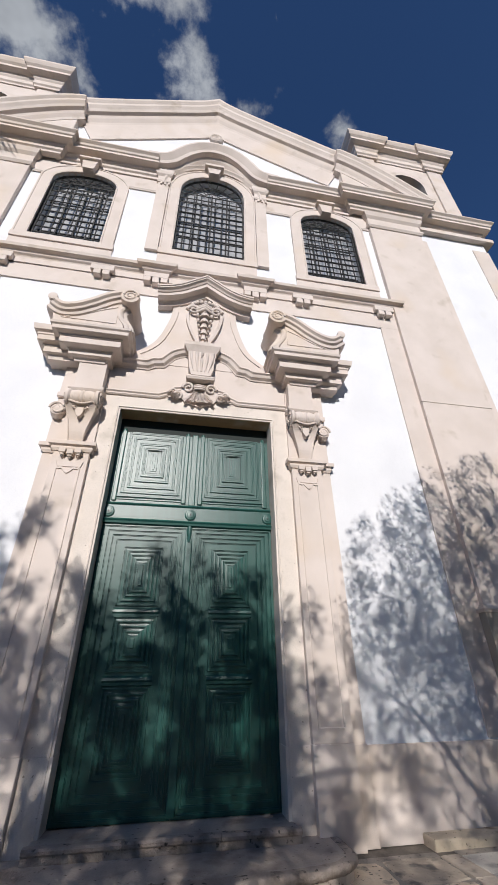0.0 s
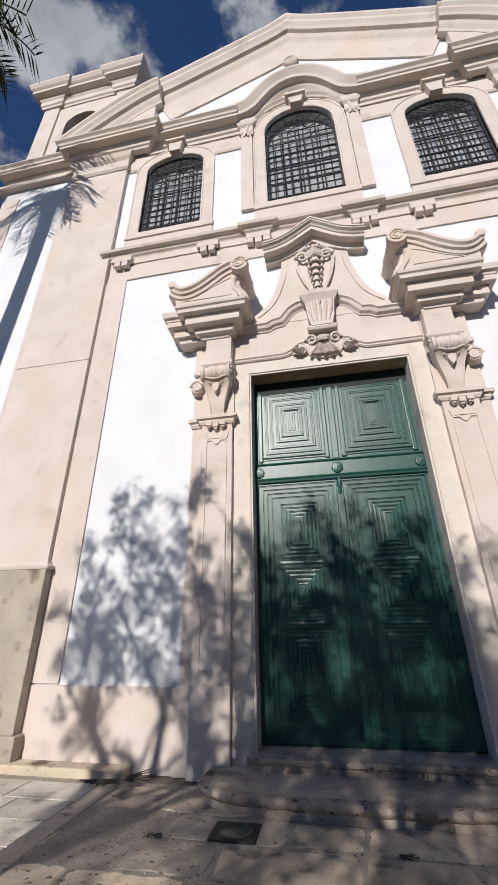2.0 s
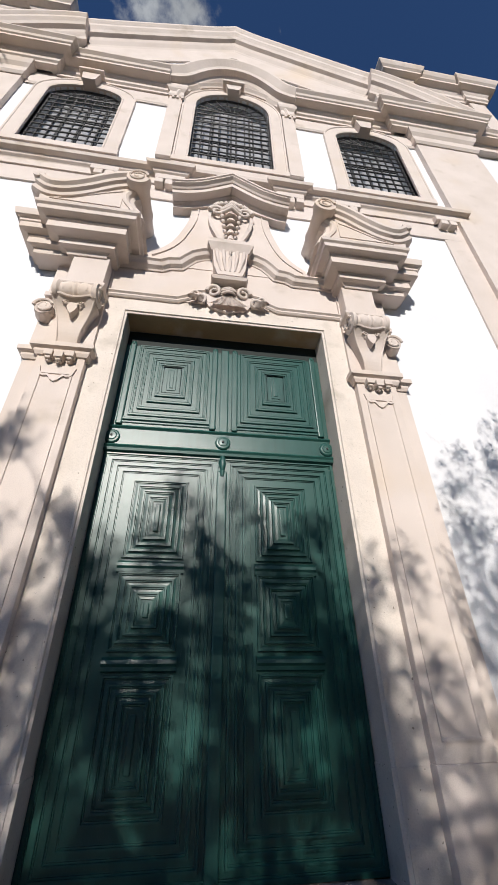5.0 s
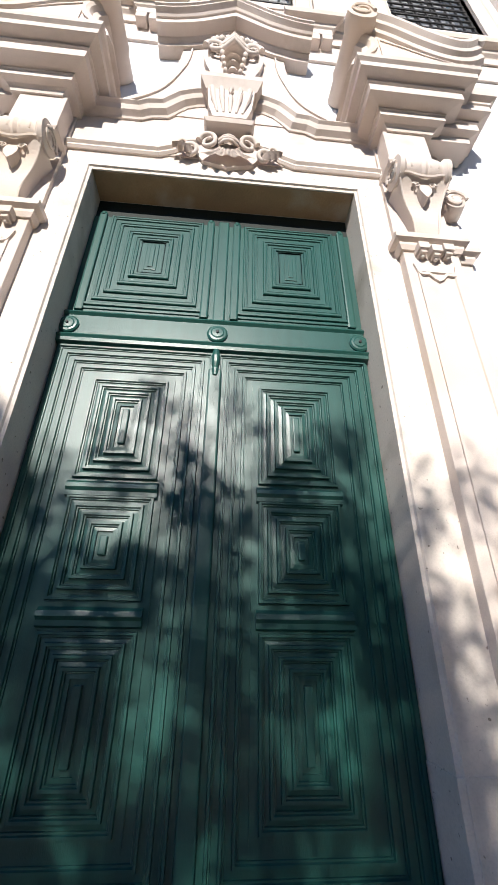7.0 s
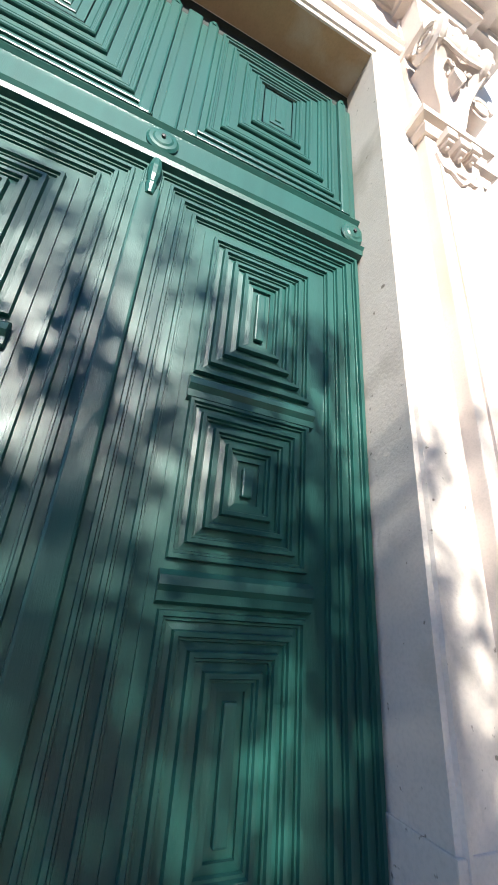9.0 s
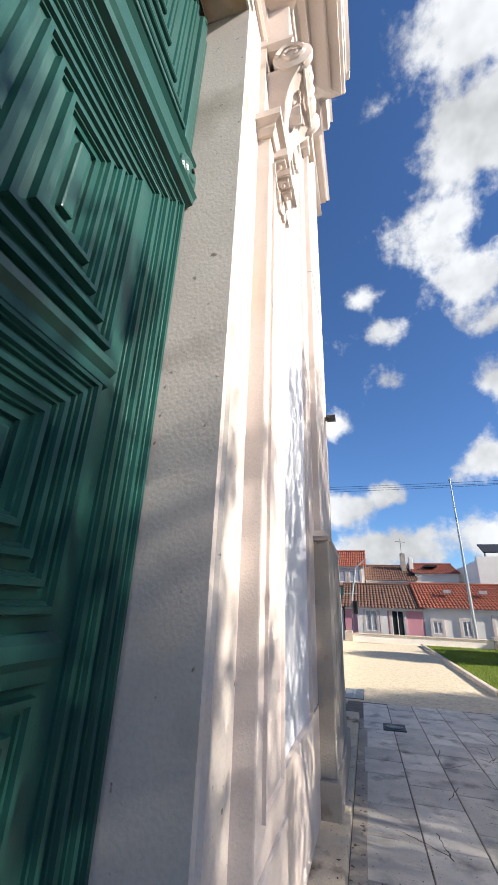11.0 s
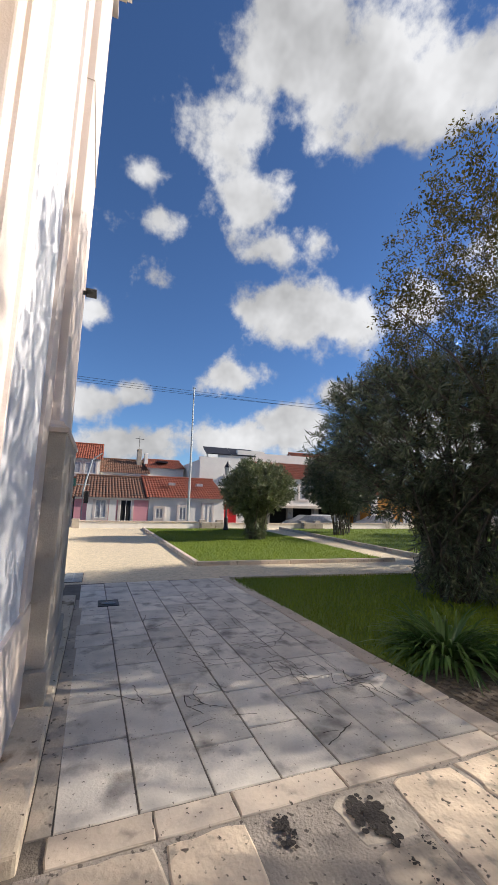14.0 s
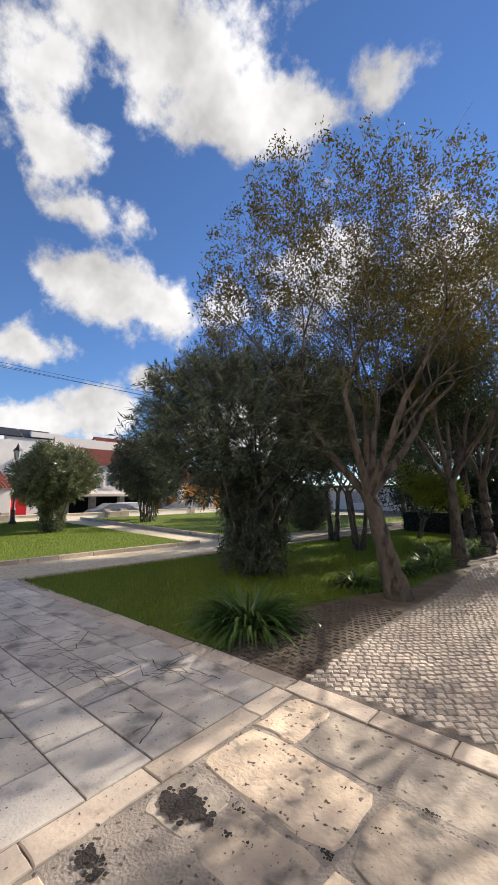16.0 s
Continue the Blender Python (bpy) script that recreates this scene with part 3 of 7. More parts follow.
# ---------------------------------------------------------------- bell towers
def bell_tower(s):
    t = group("bell_tower", "cream stone bell tower with an arched bell opening", "tower", (s * 6.58, 0, 12.72), grp="bell towers")
    h = 1.58
    face = bmesh.new()
    z0, top, zs, r, oc = -0.1, 5.0, 3.2, 0.58, 0.0
    prism(face, [(-h, z0), (-h, top), (oc - r, top), (oc - r, z0)], 0.30, 0.8)
    prism(face, [(oc + r, z0), (oc + r, top), (h, top), (h, z0)], 0.30, 0.8)
    prism(face, [(oc - r, top), (oc - r, zs)] + arc(oc, zs, r, r, 180, 0, 12)[1:-1] + [(oc + r, zs), (oc + r, top)], 0.30, 0.8)
    bx(face, oc - r, oc + r, 0.30, 0.8, z0, 0.7)
    part("front_wall", face, STONE, t)
    part("side_wall", box(-h, -h + 0.4, 0.8, 4.0, z0, top), STONE, t)
    part("side_wall", box(h - 0.4, h, 0.8, 4.0, z0, top), STONE, t)
    # belfry back and ceiling coloured near-black in place of the shade inside
    part("back_wall", box(-h + 0.4, h - 0.4, 3.6, 4.0, z0, top), DARK, t)
    part("ceiling", box(-h + 0.4, h - 0.4, 0.8, 3.6, 4.5, 4.8), DARK, t)
    line = [(oc - r, 0.7), (oc - r, zs)] + arc(oc, zs, r, r, 180, 0, 14)[1:-1] + [(oc + r, zs), (oc + r, 0.7)]
    part("opening_frame", sweep(bmesh.new(), line, [(0, -0.02), (0, 0.06), (-0.2, 0.06), (-0.2, -0.02)], wallwise(0.30)), STONE, t)
    for k in (-1, 1):
        x0, x1 = sorted((k * h, k * (h - 0.55)))
        part("corner_strip", box(x0, x1, 0.24, 0.4, 0.5, 4.6, bevel=0.01), STONE, t)
    ring = [(-h, 4.0), (-h, 0.30), (h, 0.30), (h, 4.0)]
    part("base_moulding", sweep(bmesh.new(), ring, [(-0.1, -0.05), (0.30, -0.05), (0.30, 0.1), (0.22, 0.18), (0.2, 0.3), (0.1, 0.38), (0.06, 0.5), (-0.1, 0.5)], plan), STONE, t)
    brk = [(-h - 0.05, 4.0), (-h - 0.05, 0.22), (-h + 0.62, 0.22), (-h + 0.62, 0.30), (h - 0.62, 0.30), (h - 0.62, 0.22), (h + 0.05, 0.22), (h + 0.05, 4.0)]
    part("cornice", sweep(bmesh.new(), brk, [(-0.1, 4.50), (0.03, 4.50), (0.04, 4.58), (0.08, 4.62), (0.08, 4.82), (0.12, 4.88), (0.14, 4.96), (0.30, 5.0), (0.30, 5.12), (0.36, 5.18), (0.42, 5.30), (0.42, 5.38), (-0.1, 5.46)], plan), STONE, t)
    part("roof", box(-h - 0.05, h + 0.05, 0.25, 4.05, 5.35, 5.52), STONE, t)
    for x in (-h - 0.2, h + 0.05):
        stub = bx(bmesh.new(), x - 0.11, x + 0.11, -0.02, 0.2, 5.40, 5.62, bevel=0.02)
        bx(stub, x - 0.15, x + 0.15, -0.06, 0.24, 5.62, 5.68, bevel=0.015)
        bx(stub, x - 0.08, x + 0.08, 0.01, 0.17, 5.68, 5.76, bevel=0.02)
        part("pinnacle_stub", stub, STONE_RAW, t)
    bell = part("bell", lathe(bmesh.new(), [(0.05, 0.62), (0.14, 0.6), (0.22, 0.45), (0.27, 0.2), (0.36, 0.0), (0.33, 0.02)], (0.0, 0.7, 2.1)), BRONZE, t, "dark bronze bell", 40)
    part("bell_yoke", box(-0.55, 0.55, 0.62, 0.78, 2.7, 2.95, bevel=0.03), IRON, t)
    return t


bell_tower(1)
bell_tower(-1)

# ---------------------------------------------------------------- portal
portal = group("portal", "carved cream limestone portal framing the church door", "portal")
JP = [(0.0, -0.33), (0.0, 0.0), (-0.022, 0.006), (-0.03, 0.022), (-0.046, 0.022), (-0.054, 0.006), (-0.30, 0.006), (-0.30, -0.2), (-0.1, -0.33)]
opening = [(-1.26, 0.15), (-1.26, 5.40), (1.26, 5.40), (1.26, 0.15)]
part("surround", sweep(bmesh.new(), opening, JP, wallwise(0.0)), JAMB, portal)
# thin slab, browner and darker than the jamb stone
part("soffit", box(-1.256, 1.256, 0.014, 0.296, 5.394, 5.42), SOFFIT, portal, "brown-ochre underside of the lintel")
for s in (-1, 1):
    x0, x1 = sorted((s * 1.25, s * 1.545))
    part("jamb_plinth", box(x0, x1, -0.016, 0.33, 0.0, 0.905, bevel=0.006), JAMB, portal)
# lintel field and shaped gable panel
part("frieze", box(-1.55, 1.55, -0.02, 0.3, 5.70, 6.42), STONE, portal)
panel = [(0.62, 8.16), (0.64, 7.75), (0.70, 7.45), (0.86, 7.0), (1.12, 6.7), (1.55, 6.42)]
panel = smooth_line(panel, 5)
part("gable_panel", prism(bmesh.new(), mirror(panel) + panel, -0.03, 0.2), STONE, portal)
for pts in ([(x - 0.10, z - 0.02) for x, z in panel[2:-4]],):
    edge = [(-0.0, -0.01), (-0.0, 0.02), (0.02, 0.02), (0.02, -0.01)]
    part("incised_line", sweep(bmesh.new(), pts, edge, wallwise(-0.03)), STONE, portal)
    part("incised_line", sweep(bmesh.new(), mirror(pts), edge, wallwise(-0.03)), STONE, portal)
low = [(-1.55, 5.74), (-0.68, 5.74), (-0.56, 5.80), (-0.48, 5.90), (-0.30, 5.94), (-0.30, 6.02), (0.30, 6.02), (0.30, 5.94), (0.48, 5.90), (0.56, 5.80), (0.68, 5.74), (1.55, 5.74)]
part("lintel_moulding", sweep(bmesh.new(), low, [(0, -0.02), (0, 0.05), (0.02, 0.055), (0.04, 0.03), (0.06, 0.03), (0.08, 0.01), (0.08, -0.02)], wallwise(-0.02)), STONE, portal)
up = [(-1.55, 6.40), (-0.95, 6.40), (-0.86, 6.46), (-0.72, 6.48), (-0.66, 6.56), (-0.56, 6.68), (-0.42, 6.76), (-0.28, 6.80)]
UP = [(0, -0.02), (0, 0.12), (0.03, 0.13), (0.05, 0.10), (0.10, 0.08), (0.13, 0.03), (0.15, 0.02), (0.15, -0.02)]
part("frieze_moulding", sweep(bmesh.new(), up, UP, wallwise(-0.02)), STONE, portal)
part("frieze_moulding", sweep(bmesh.new(), mirror(up), UP, wallwise(-0.02)), STONE, portal)
# crest cornice
crest = [(-0.95, 8.14), (-0.75, 8.17), (-0.5, 8.27), (-0.25, 8.44), (0.0, 8.62)]
crest = smooth_line(crest, 4)
crest = crest + [(-x, z) for x, z in reversed(crest[:-1])]
part("crest_cornice", sweep(bmesh.new(), crest, [(-0.03, -0.1), (-0.03, 0.34), (0.0, 0.34), (0.01, 0.32), (0.03, 0.32), (0.055, 0.27), (0.08, 0.25), (0.085, 0.23), (0.15, 0.225), (0.155, 0.10), (0.175, 0.09), (0.20, 0.055), (0.25, 0.05), (0.255, -0.1)], wallwise(-0.02)), STONE, portal)


# carved pieces
def blob(bm, x, y, z, rx, ry, rz, seg=10):
    r = bmesh.ops.create_uvsphere(bm, u_segments=seg, v_segments=max(5, seg // 2 + 1), radius=1)
    for v in r["verts"]:
        v.co = Vector((x + v.co.x * rx, y + v.co.y * ry, z + v.co.z * rz))


def spiral(cx, cz, r, turns=1.6, flip=1, n=26, start=0.0):
    return [(cx + flip * r * (1 - 0.75 * i / n) * math.cos(start + turns * 2 * math.pi * i / n), cz + r * (1 - 0.75 * i / n) * math.sin(start + turns * 2 * math.pi * i / n)) for i in range(n + 1)]


urn = part("fluted_block", prism(bmesh.new(), [(-0.17, 6.12), (-0.22, 6.30), (-0.25, 6.66), (0.25, 6.66), (0.22, 6.30), (0.17, 6.12)], -0.20, 0.05), STONE, portal)
for i in range(5):
    x = -0.18 + 0.09 * i
    part("flute", tube(bmesh.new(), [(x * 0.7, -0.20, 6.2), (x, -0.22, 6.45), (x * 1.1, -0.22, 6.62)], [0.012, 0.028, 0.03], 8), STONE, urn)
part("block_cap", sweep(bmesh.new(), [(-0.27, 0.05), (-0.27, -0.20), (0.27, -0.20), (0.27, 0.05)], [(-0.2, 6.66), (0.0, 6.66), (0.03, 6.72), (0.06, 6.78), (0.06, 6.86), (-0.2, 6.88)], plan), STONE, portal)
part("block_foot", sweep(bmesh.new(), [(-0.2, 0.05), (-0.2, -0.16), (0.2, -0.16), (0.2, 0.05)], [(-0.2, 6.04), (0.03, 6.04), (0.05, 6.08), (0.02, 6.13), (-0.2, 6.13)], plan), STONE, portal)
# carved acanthus over the lintel
acanthus = part("acanthus_core", prism(bmesh.new(), [(-0.24, 5.62), (-0.34, 5.78), (-0.30, 5.96), (-0.16, 6.03), (0.16, 6.03), (0.30, 5.96), (0.34, 5.78), (0.24, 5.62), (0.0, 5.55)], -0.045, 0.05), STONE, portal)


def petal(cx, cz, an, ln, wd, lift):
    """A cupped leaf lobe with a raised rib and a curled tip."""
    bm = bmesh.new()
    ca, sa = math.cos(an), math.sin(an)
    grid = []
    for i in range(7):
        f = i / 6
        w = wd * math.sin(math.pi * (0.15 + 0.8 * f)) ** 0.7
        row = []
        for k in (-1, -0.5, 0, 0.5, 1):
            u, v = f * ln, k * w
            y = -0.045 - lift * math.sin(f * 1.9) - 0.025 * (1 - abs(k)) - (0.02 if k == 0 else 0)
            row.append(bm.verts.new((cx + ca * u - sa * v, y, cz + sa * u + ca * v)))
        grid.append(row)
    for p, q in zip(grid, grid[1:]):
        for k in range(4):
            bm.faces.new((p[k], p[k + 1], q[k + 1], q[k]))
    bmesh.ops.solidify(bm, geom=bm.faces[:], thickness=0.03)
    return bm


shell = bmesh.new()
grid = []
for i in range(9):
    f = i / 8
    row = []
    for k in range(-14, 15):
        u = k / 14
        hw = 0.085 + 0.185 * f ** 1.3
        frill = math.cos(u * 4.5 * math.pi)
        row.append(shell.verts.new((u * hw, -0.055 - 0.07 * f * f * (1 - 0.35 * u * u) - 0.024 * f * frill, 5.90 - 0.31 * f * (1 - 0.12 * u * u) - 0.026 * f * f * frill)))
    grid.append(row)
for p, q in zip(grid, grid[1:]):
    for k in range(28):
        shell.faces.new((p[k], p[k + 1], q[k + 1], q[k]))
bmesh.ops.solidify(shell, geom=shell.faces[:], thickness=0.03)
part("palmette", shell, STONE, acanthus, "fluted flaring leaf with a scalloped hem", 50)
for k, wd in ((5.975, 0.10), (5.94, 0.115), (5.90, 0.095)):
    part("leaf_band", tube(bmesh.new(), [(-wd, -0.06, k), (-wd * 0.5, -0.10, k - 0.012), (0, -0.115, k - 0.018), (wd * 0.5, -0.10, k - 0.012), (wd, -0.06, k)], [0.014, 0.018, 0.02, 0.018, 0.014], 8), STONE, acanthus, smooth=60)
for s in (-1, 1):
    for cx, cz, rad, turns, thick in ((0.20, 5.91, 0.095, 1.5, 0.030), (0.36, 5.72, 0.075, 1.4, 0.028), (0.44, 5.80, 0.05, 1.2, 0.022)):
        sc = [(x, -0.075 - 0.02 * math.sin(i * 0.3), z) for i, (x, z) in enumerate(spiral(s * cx, cz, rad, turns, s))]
        part("leaf_scroll", tube(bmesh.new(), sc, [thick - 0.0006 * i for i in range(len(sc))], 8), STONE, acanthus, smooth=60)
    for i in range(3):
        an = radians(-12 - 22 * i) if s > 0 else radians(192 + 22 * i)
        part("leaf_lobe", petal(s * 0.34, 5.76, an, 0.20 - 0.03 * i, 0.045, 0.05), STONE, acanthus, smooth=50)
# cartouche with hanging foliage
cart = [(-0.10, 6.90), (-0.16, 7.05), (-0.25, 7.25), (-0.33, 7.5), (-0.36, 7.75), (-0.30, 7.95), (-0.16, 8.04), (0.0, 8.07)]
cart = smooth_line(cart, 4)
part("cartouche", prism(bmesh.new(), cart + [(-x, z) for x, z in reversed(cart[:-1])], -0.07, 0.05), STONE, portal)
part("cartouche_rim", sweep(bmesh.new(), cart + [(-x, z) for x, z in reversed(cart[:-1])], [(0, -0.01), (0, 0.04), (0.05, 0.05), (0.07, -0.01)], wallwise(-0.07)), STONE, portal)
fol = bmesh.new()
for i in range(6):
    f = i / 5
    z, wd = 7.68 - 0.72 * f, 0.125 * (1 - 0.62 * f)
    lathe(fol, [(wd * 0.35, z + 0.10), (wd * 0.6, z + 0.06), (wd * 0.8, z - 0.02), (wd * 1.05, z - 0.08), (wd * 0.7, z - 0.07)], (0, -0.12, 0), "z", 10)
    for k in (-1, 1):
        blob(fol, k * wd * 1.1, -0.13, z + 0.02, 0.035 * (1 - 0.4 * f), 0.035, 0.05 * (1 - 0.4 * f), 8)
for k, wd in ((7.90, 0.15), (7.84, 0.17), (7.78, 0.15)):
    tube(fol, [(-wd, -0.13, k), (0, -0.23, k), (wd, -0.13, k)], [0.03, 0.04, 0.03], 8)
for s in (-1, 1):
    pts = [(x, -0.14, z) for x, z in spiral(s * 0.22, 7.82, 0.12, 1.4, s)]
    tube(fol, pts, [0.04 - 0.0009 * i for i in range(len(pts))], 8)
for i in range(9):
    an = radians(20 + 140 * i / 8)
    blob(fol, 0.27 * math.cos(an), -0.13, 7.92 + 0.16 * math.sin(an), 0.045, 0.05, 0.05, 8)
part("foliage_ornament", fol, STONE, portal, "carved hanging foliage with scrolls", 60)


def portal_side(s):
    """Pilaster, console capital and scrolled entablature block on one side of the door."""
    def X(a, b):
        return sorted((s * a, s * b))

    def ring(a, b, y):
        x0, x1 = X(a, b)
        return [(x0, 0.05), (x0, y), (x1, y), (x1, 0.05)]

    x0, x1 = X(1.56, 2.06)
    pil = part("pilaster", box(x0, x1, -0.09, 0.2, 0.92, 4.50, bevel=0.008), STONE, portal)
    part("pilaster_plinth", box(*X(1.555, 2.065), -0.10, 0.2, 0.0, 0.92, bevel=0.01), STONE, portal)
    part("backing_strip", box(*X(2.06, 2.24), 0.0, 0.2, 0.9, 5.60), STONE, portal)
    part("backing_plinth", box(*X(2.065, 2.255), -0.012, 0.2, 0.0, 0.9, bevel=0.01), STONE, portal)
    a, b = X(1.64, 1.98)
    part("panel_moulding", sweep(bmesh.new(), [(a, 1.05), (a, 4.25), (b, 4.25), (b, 1.05)], [(0, -0.01), (0, 0.014), (0.02, 0.014), (0.03, -0.01)], wallwise(-0.09), True), STONE, pil)
    for i in range(3):
        c = s * 1.81 + (i - 1) * 0.11
        dz = 0.05 if i == 1 else 0
        gz = 4.50 - dz * 0.5
        drop = box(c - 0.046, c + 0.046, -0.185, -0.07, gz - 0.075, gz, bevel=0.006)
        bx(drop, c - 0.028, c + 0.028, -0.165, -0.08, gz - 0.105, gz - 0.07, bevel=0.008)
        blob(drop, c, -0.125, gz - 0.115, 0.016, 0.016, 0.016, 8)
        part("pendant", drop, STONE, pil)
    lob = smooth_line([(-0.17, 4.32), (-0.14, 4.22), (-0.07, 4.22), (0.0, 4.15), (0.07, 4.22), (0.14, 4.22), (0.17, 4.32)], 3)
    part("apron", sweep(bmesh.new(), [(s * 1.81 + x, z) for x, z in lob], [(0, -0.01), (0, 0.02), (0.025, 0.02), (0.025, -0.01)], wallwise(-0.09)), STONE, pil)
    BP = [(-0.1, 4.48), (0.02, 4.48), (0.04, 4.52), (0.04, 4.55), (0.08, 4.57), (0.08, 4.63), (0.03, 4.66), (-0.1, 4.66)]
    part("capital_block", sweep(bmesh.new(), ring(1.56, 2.06, -0.09), BP, plan), STONE, portal)
    part("outer_block", sweep(bmesh.new(), ring(2.10, 2.22, 0.0), BP, plan), STONE, portal)
    part("capital_field", box(*X(1.54, 2.08), -0.05, 0.2, 4.6, 6.15), STONE, portal)
    # console: narrows downwards, swings out to the volute
    side = smooth_line([(-0.10, 4.64), (-0.15, 4.8), (-0.17, 5.0), (-0.22, 5.14), (-0.30, 5.24)], 4)
    con = bmesh.new()
    rings = []
    for y, z in side:
        f = (z - 4.64) / 0.6
        hw = 0.105 + 0.135 * f ** 1.7
        rings.append([con.verts.new((s * 1.80 - hw, 0.0, z)), con.verts.new((s * 1.80 - hw, y, z)), con.verts.new((s * 1.80 + hw, y, z)), con.verts.new((s * 1.80 + hw, 0.0, z))])
    for p, q in zip(rings, rings[1:]):
        for k in range(4):
            con.faces.new((p[k], p[(k + 1) % 4], q[(k + 1) % 4], q[k]))
    con.faces.new(rings[0])
    con.faces.new(rings[-1][::-1])
    console = part("console", con, STONE, portal)
    for k in (-1, 1):
        pts = [(s * 1.80 + k * (0.105 + 0.135 * max(0.0, (z - 4.64) / 0.6) ** 1.7), y - 0.006, z) for y, z in side]
        part("console_rib", tube(bmesh.new(), pts, [0.010] * len(pts), 6), STONE, console)
    crest_edge = [(s * 1.80 + x, -0.31, 5.235 + dz) for x, dz in ((-0.25, 0.0), (-0.17, 0.022), (-0.08, -0.008), (0.0, -0.02), (0.08, -0.008), (0.17, 0.022), (0.25, 0.0))]
    part("console_crest", tube(bmesh.new(), smooth_line(crest_edge, 3), [0.016] * 19, 6), STONE, console)
    part("shield", prism(bmesh.new(), [(s * 1.80 + x, z) for x, z in ((-0.05, 5.17), (-0.058, 5.10), (-0.035, 5.04), (0.0, 4.995), (0.035, 5.04), (0.058, 5.10), (0.05, 5.17))], -0.262, -0.15), STONE, console)
    for k in (-1, 1):
        pts = [(x, -0.262, z) for x, z in spiral(s * 1.80 + k * 0.075, 5.165, 0.036, 1.3, k, 16)]
        part("shield_scroll", tube(bmesh.new(), pts, [0.012 - 0.0004 * i for i in range(len(pts))], 6), STONE, console)
    vol = bmesh.new()
    lathe(vol, [(0.10, -0.25), (0.145, -0.24), (0.145, -0.20), (0.115, -0.17), (0.135, -0.08), (0.12, -0.03), (0.135, 0.0), (0.12, 0.03), (0.135, 0.08), (0.115, 0.17), (0.145, 0.20), (0.145, 0.24), (0.10, 0.25)], (s * 1.79, -0.24, 5.35), "x", 18)
    roll = part("volute_roll", vol, STONE, portal, smooth=40)
    for k in (-1, 1):
        pts = [(s * 1.79 + k * 0.255, -0.24 + x, 5.35 + z) for x, z in spiral(0, 0, 0.11, 1.7)]
        part("volute_spiral", tube(bmesh.new(), pts, [0.02 - 0.0004 * i for i in range(len(pts))], 6), STONE, roll)
    part("roll_leaf", petal(s * 1.79, 5.46, radians(90), 0.10, 0.05, 0.02), STONE, roll, smooth=50)
    for k in (-0.125, -0.055, 0.055, 0.125):
        lobe = bmesh.new()
        blob(lobe, s * 1.79 + k, -0.335, 5.34, 0.030, 0.032, 0.06, 10)
        part("roll_lobe", lobe, STONE, roll, smooth=60)
    small = bmesh.new()
    lathe(small, [(0.05, -0.16), (0.11, -0.14), (0.13, 0.0), (0.12, 0.06)], (s * 2.16, 0.0, 5.20), "y", 16)
    sv = part("side_volute", small, STONE, portal, smooth=40)
    pts = [(s * 2.16 + x, -0.155, 5.20 + z) for x, z in spiral(0, 0, 0.115, 1.6, s)]
    part("volute_spiral", tube(bmesh.new(), pts, [0.02 - 0.0004 * i for i in range(len(pts))], 6), STONE, sv)
    part("volute_cap", sweep(bmesh.new(), ring(1.58, 2.02, -0.20), [(-0.3, 5.52), (0.02, 5.52), (0.05, 5.56), (0.05, 5.60), (-0.3, 5.60)], plan), STONE, portal)
    part("outer_cap", box(*X(2.06, 2.26), -0.06, 0.2, 5.50, 5.58, bevel=0.01), STONE, portal)
    part("neck", box(*X(1.56, 2.00), -0.22, 0.1, 5.60, 6.12, bevel=0.006), STONE, portal)
    part("outer_neck", box(*X(2.0, 2.24), -0.03, 0.2, 5.58, 6.2), STONE, portal)
    EP = [(-0.3, 6.10), (0.0, 6.10), (0.015, 6.14), (0.04, 6.16), (0.10, 6.17), (0.10, 6.24), (0.115, 6.25), (0.115, 6.27), (0.24, 6.285), (0.24, 6.40), (0.26, 6.41), (0.26, 6.44), (0.355, 6.455), (0.36, 6.52), (0.39, 6.54), (0.40, 6.58), (-0.3, 6.58)]
    block = part("entablature", sweep(bmesh.new(), ring(1.60, 2.08, -0.24), EP, plan), STONE, portal)
    EO = [(-0.2, 6.12), (0.05, 6.12), (0.06, 6.20), (0.13, 6.215), (0.13, 6.32), (0.145, 6.33), (0.145, 6.36), (0.235, 6.375), (0.235, 6.47), (0.25, 6.48), (0.25, 6.52), (0.30, 6.54), (0.32, 6.64), (-0.2, 6.67)]
    part("outer_entablature", sweep(bmesh.new(), ring(1.95, 2.46, -0.14), EO, plan), STONE, portal)
    # scroll pediment: cyma rising towards the door
    cy = smooth_line([(2.52, 7.02), (2.36, 6.90), (2.15, 6.93), (1.92, 7.07), (1.68, 7.26), (1.48, 7.36), (1.33, 7.38)], 5)
    tym = [(s * x, z) for x, z in cy] + [(s * 1.33, 7.16), (s * 1.44, 7.02), (s * 1.40, 6.80), (s * 1.33, 6.56), (s * 2.46, 6.56)]
    part("tympanum", prism(bmesh.new(), tym, -0.58, 0.1), STONE, portal)
    path = [(s * x, z) for x, z in cy]
    if s > 0:
        path = path[::-1]
    part("scroll_moulding", sweep(bmesh.new(), path, [(-0.05, -0.60), (-0.05, 0.13), (0.0, 0.13), (0.03, 0.09), (0.07, 0.08), (0.09, 0.04), (0.14, 0.03), (0.16, -0.02), (0.16, -0.60)], wallwise(-0.58)), STONE, portal)
    rollp = part("scroll_roll", lathe(bmesh.new(), [(0.10, -0.74), (0.155, -0.73), (0.165, -0.66), (0.14, -0.55), (0.15, -0.3), (0.165, -0.22), (0.15, -0.15), (0.16, 0.05)], (s * 1.31, 0, 7.27), "y", 18), STONE, portal, smooth=40)
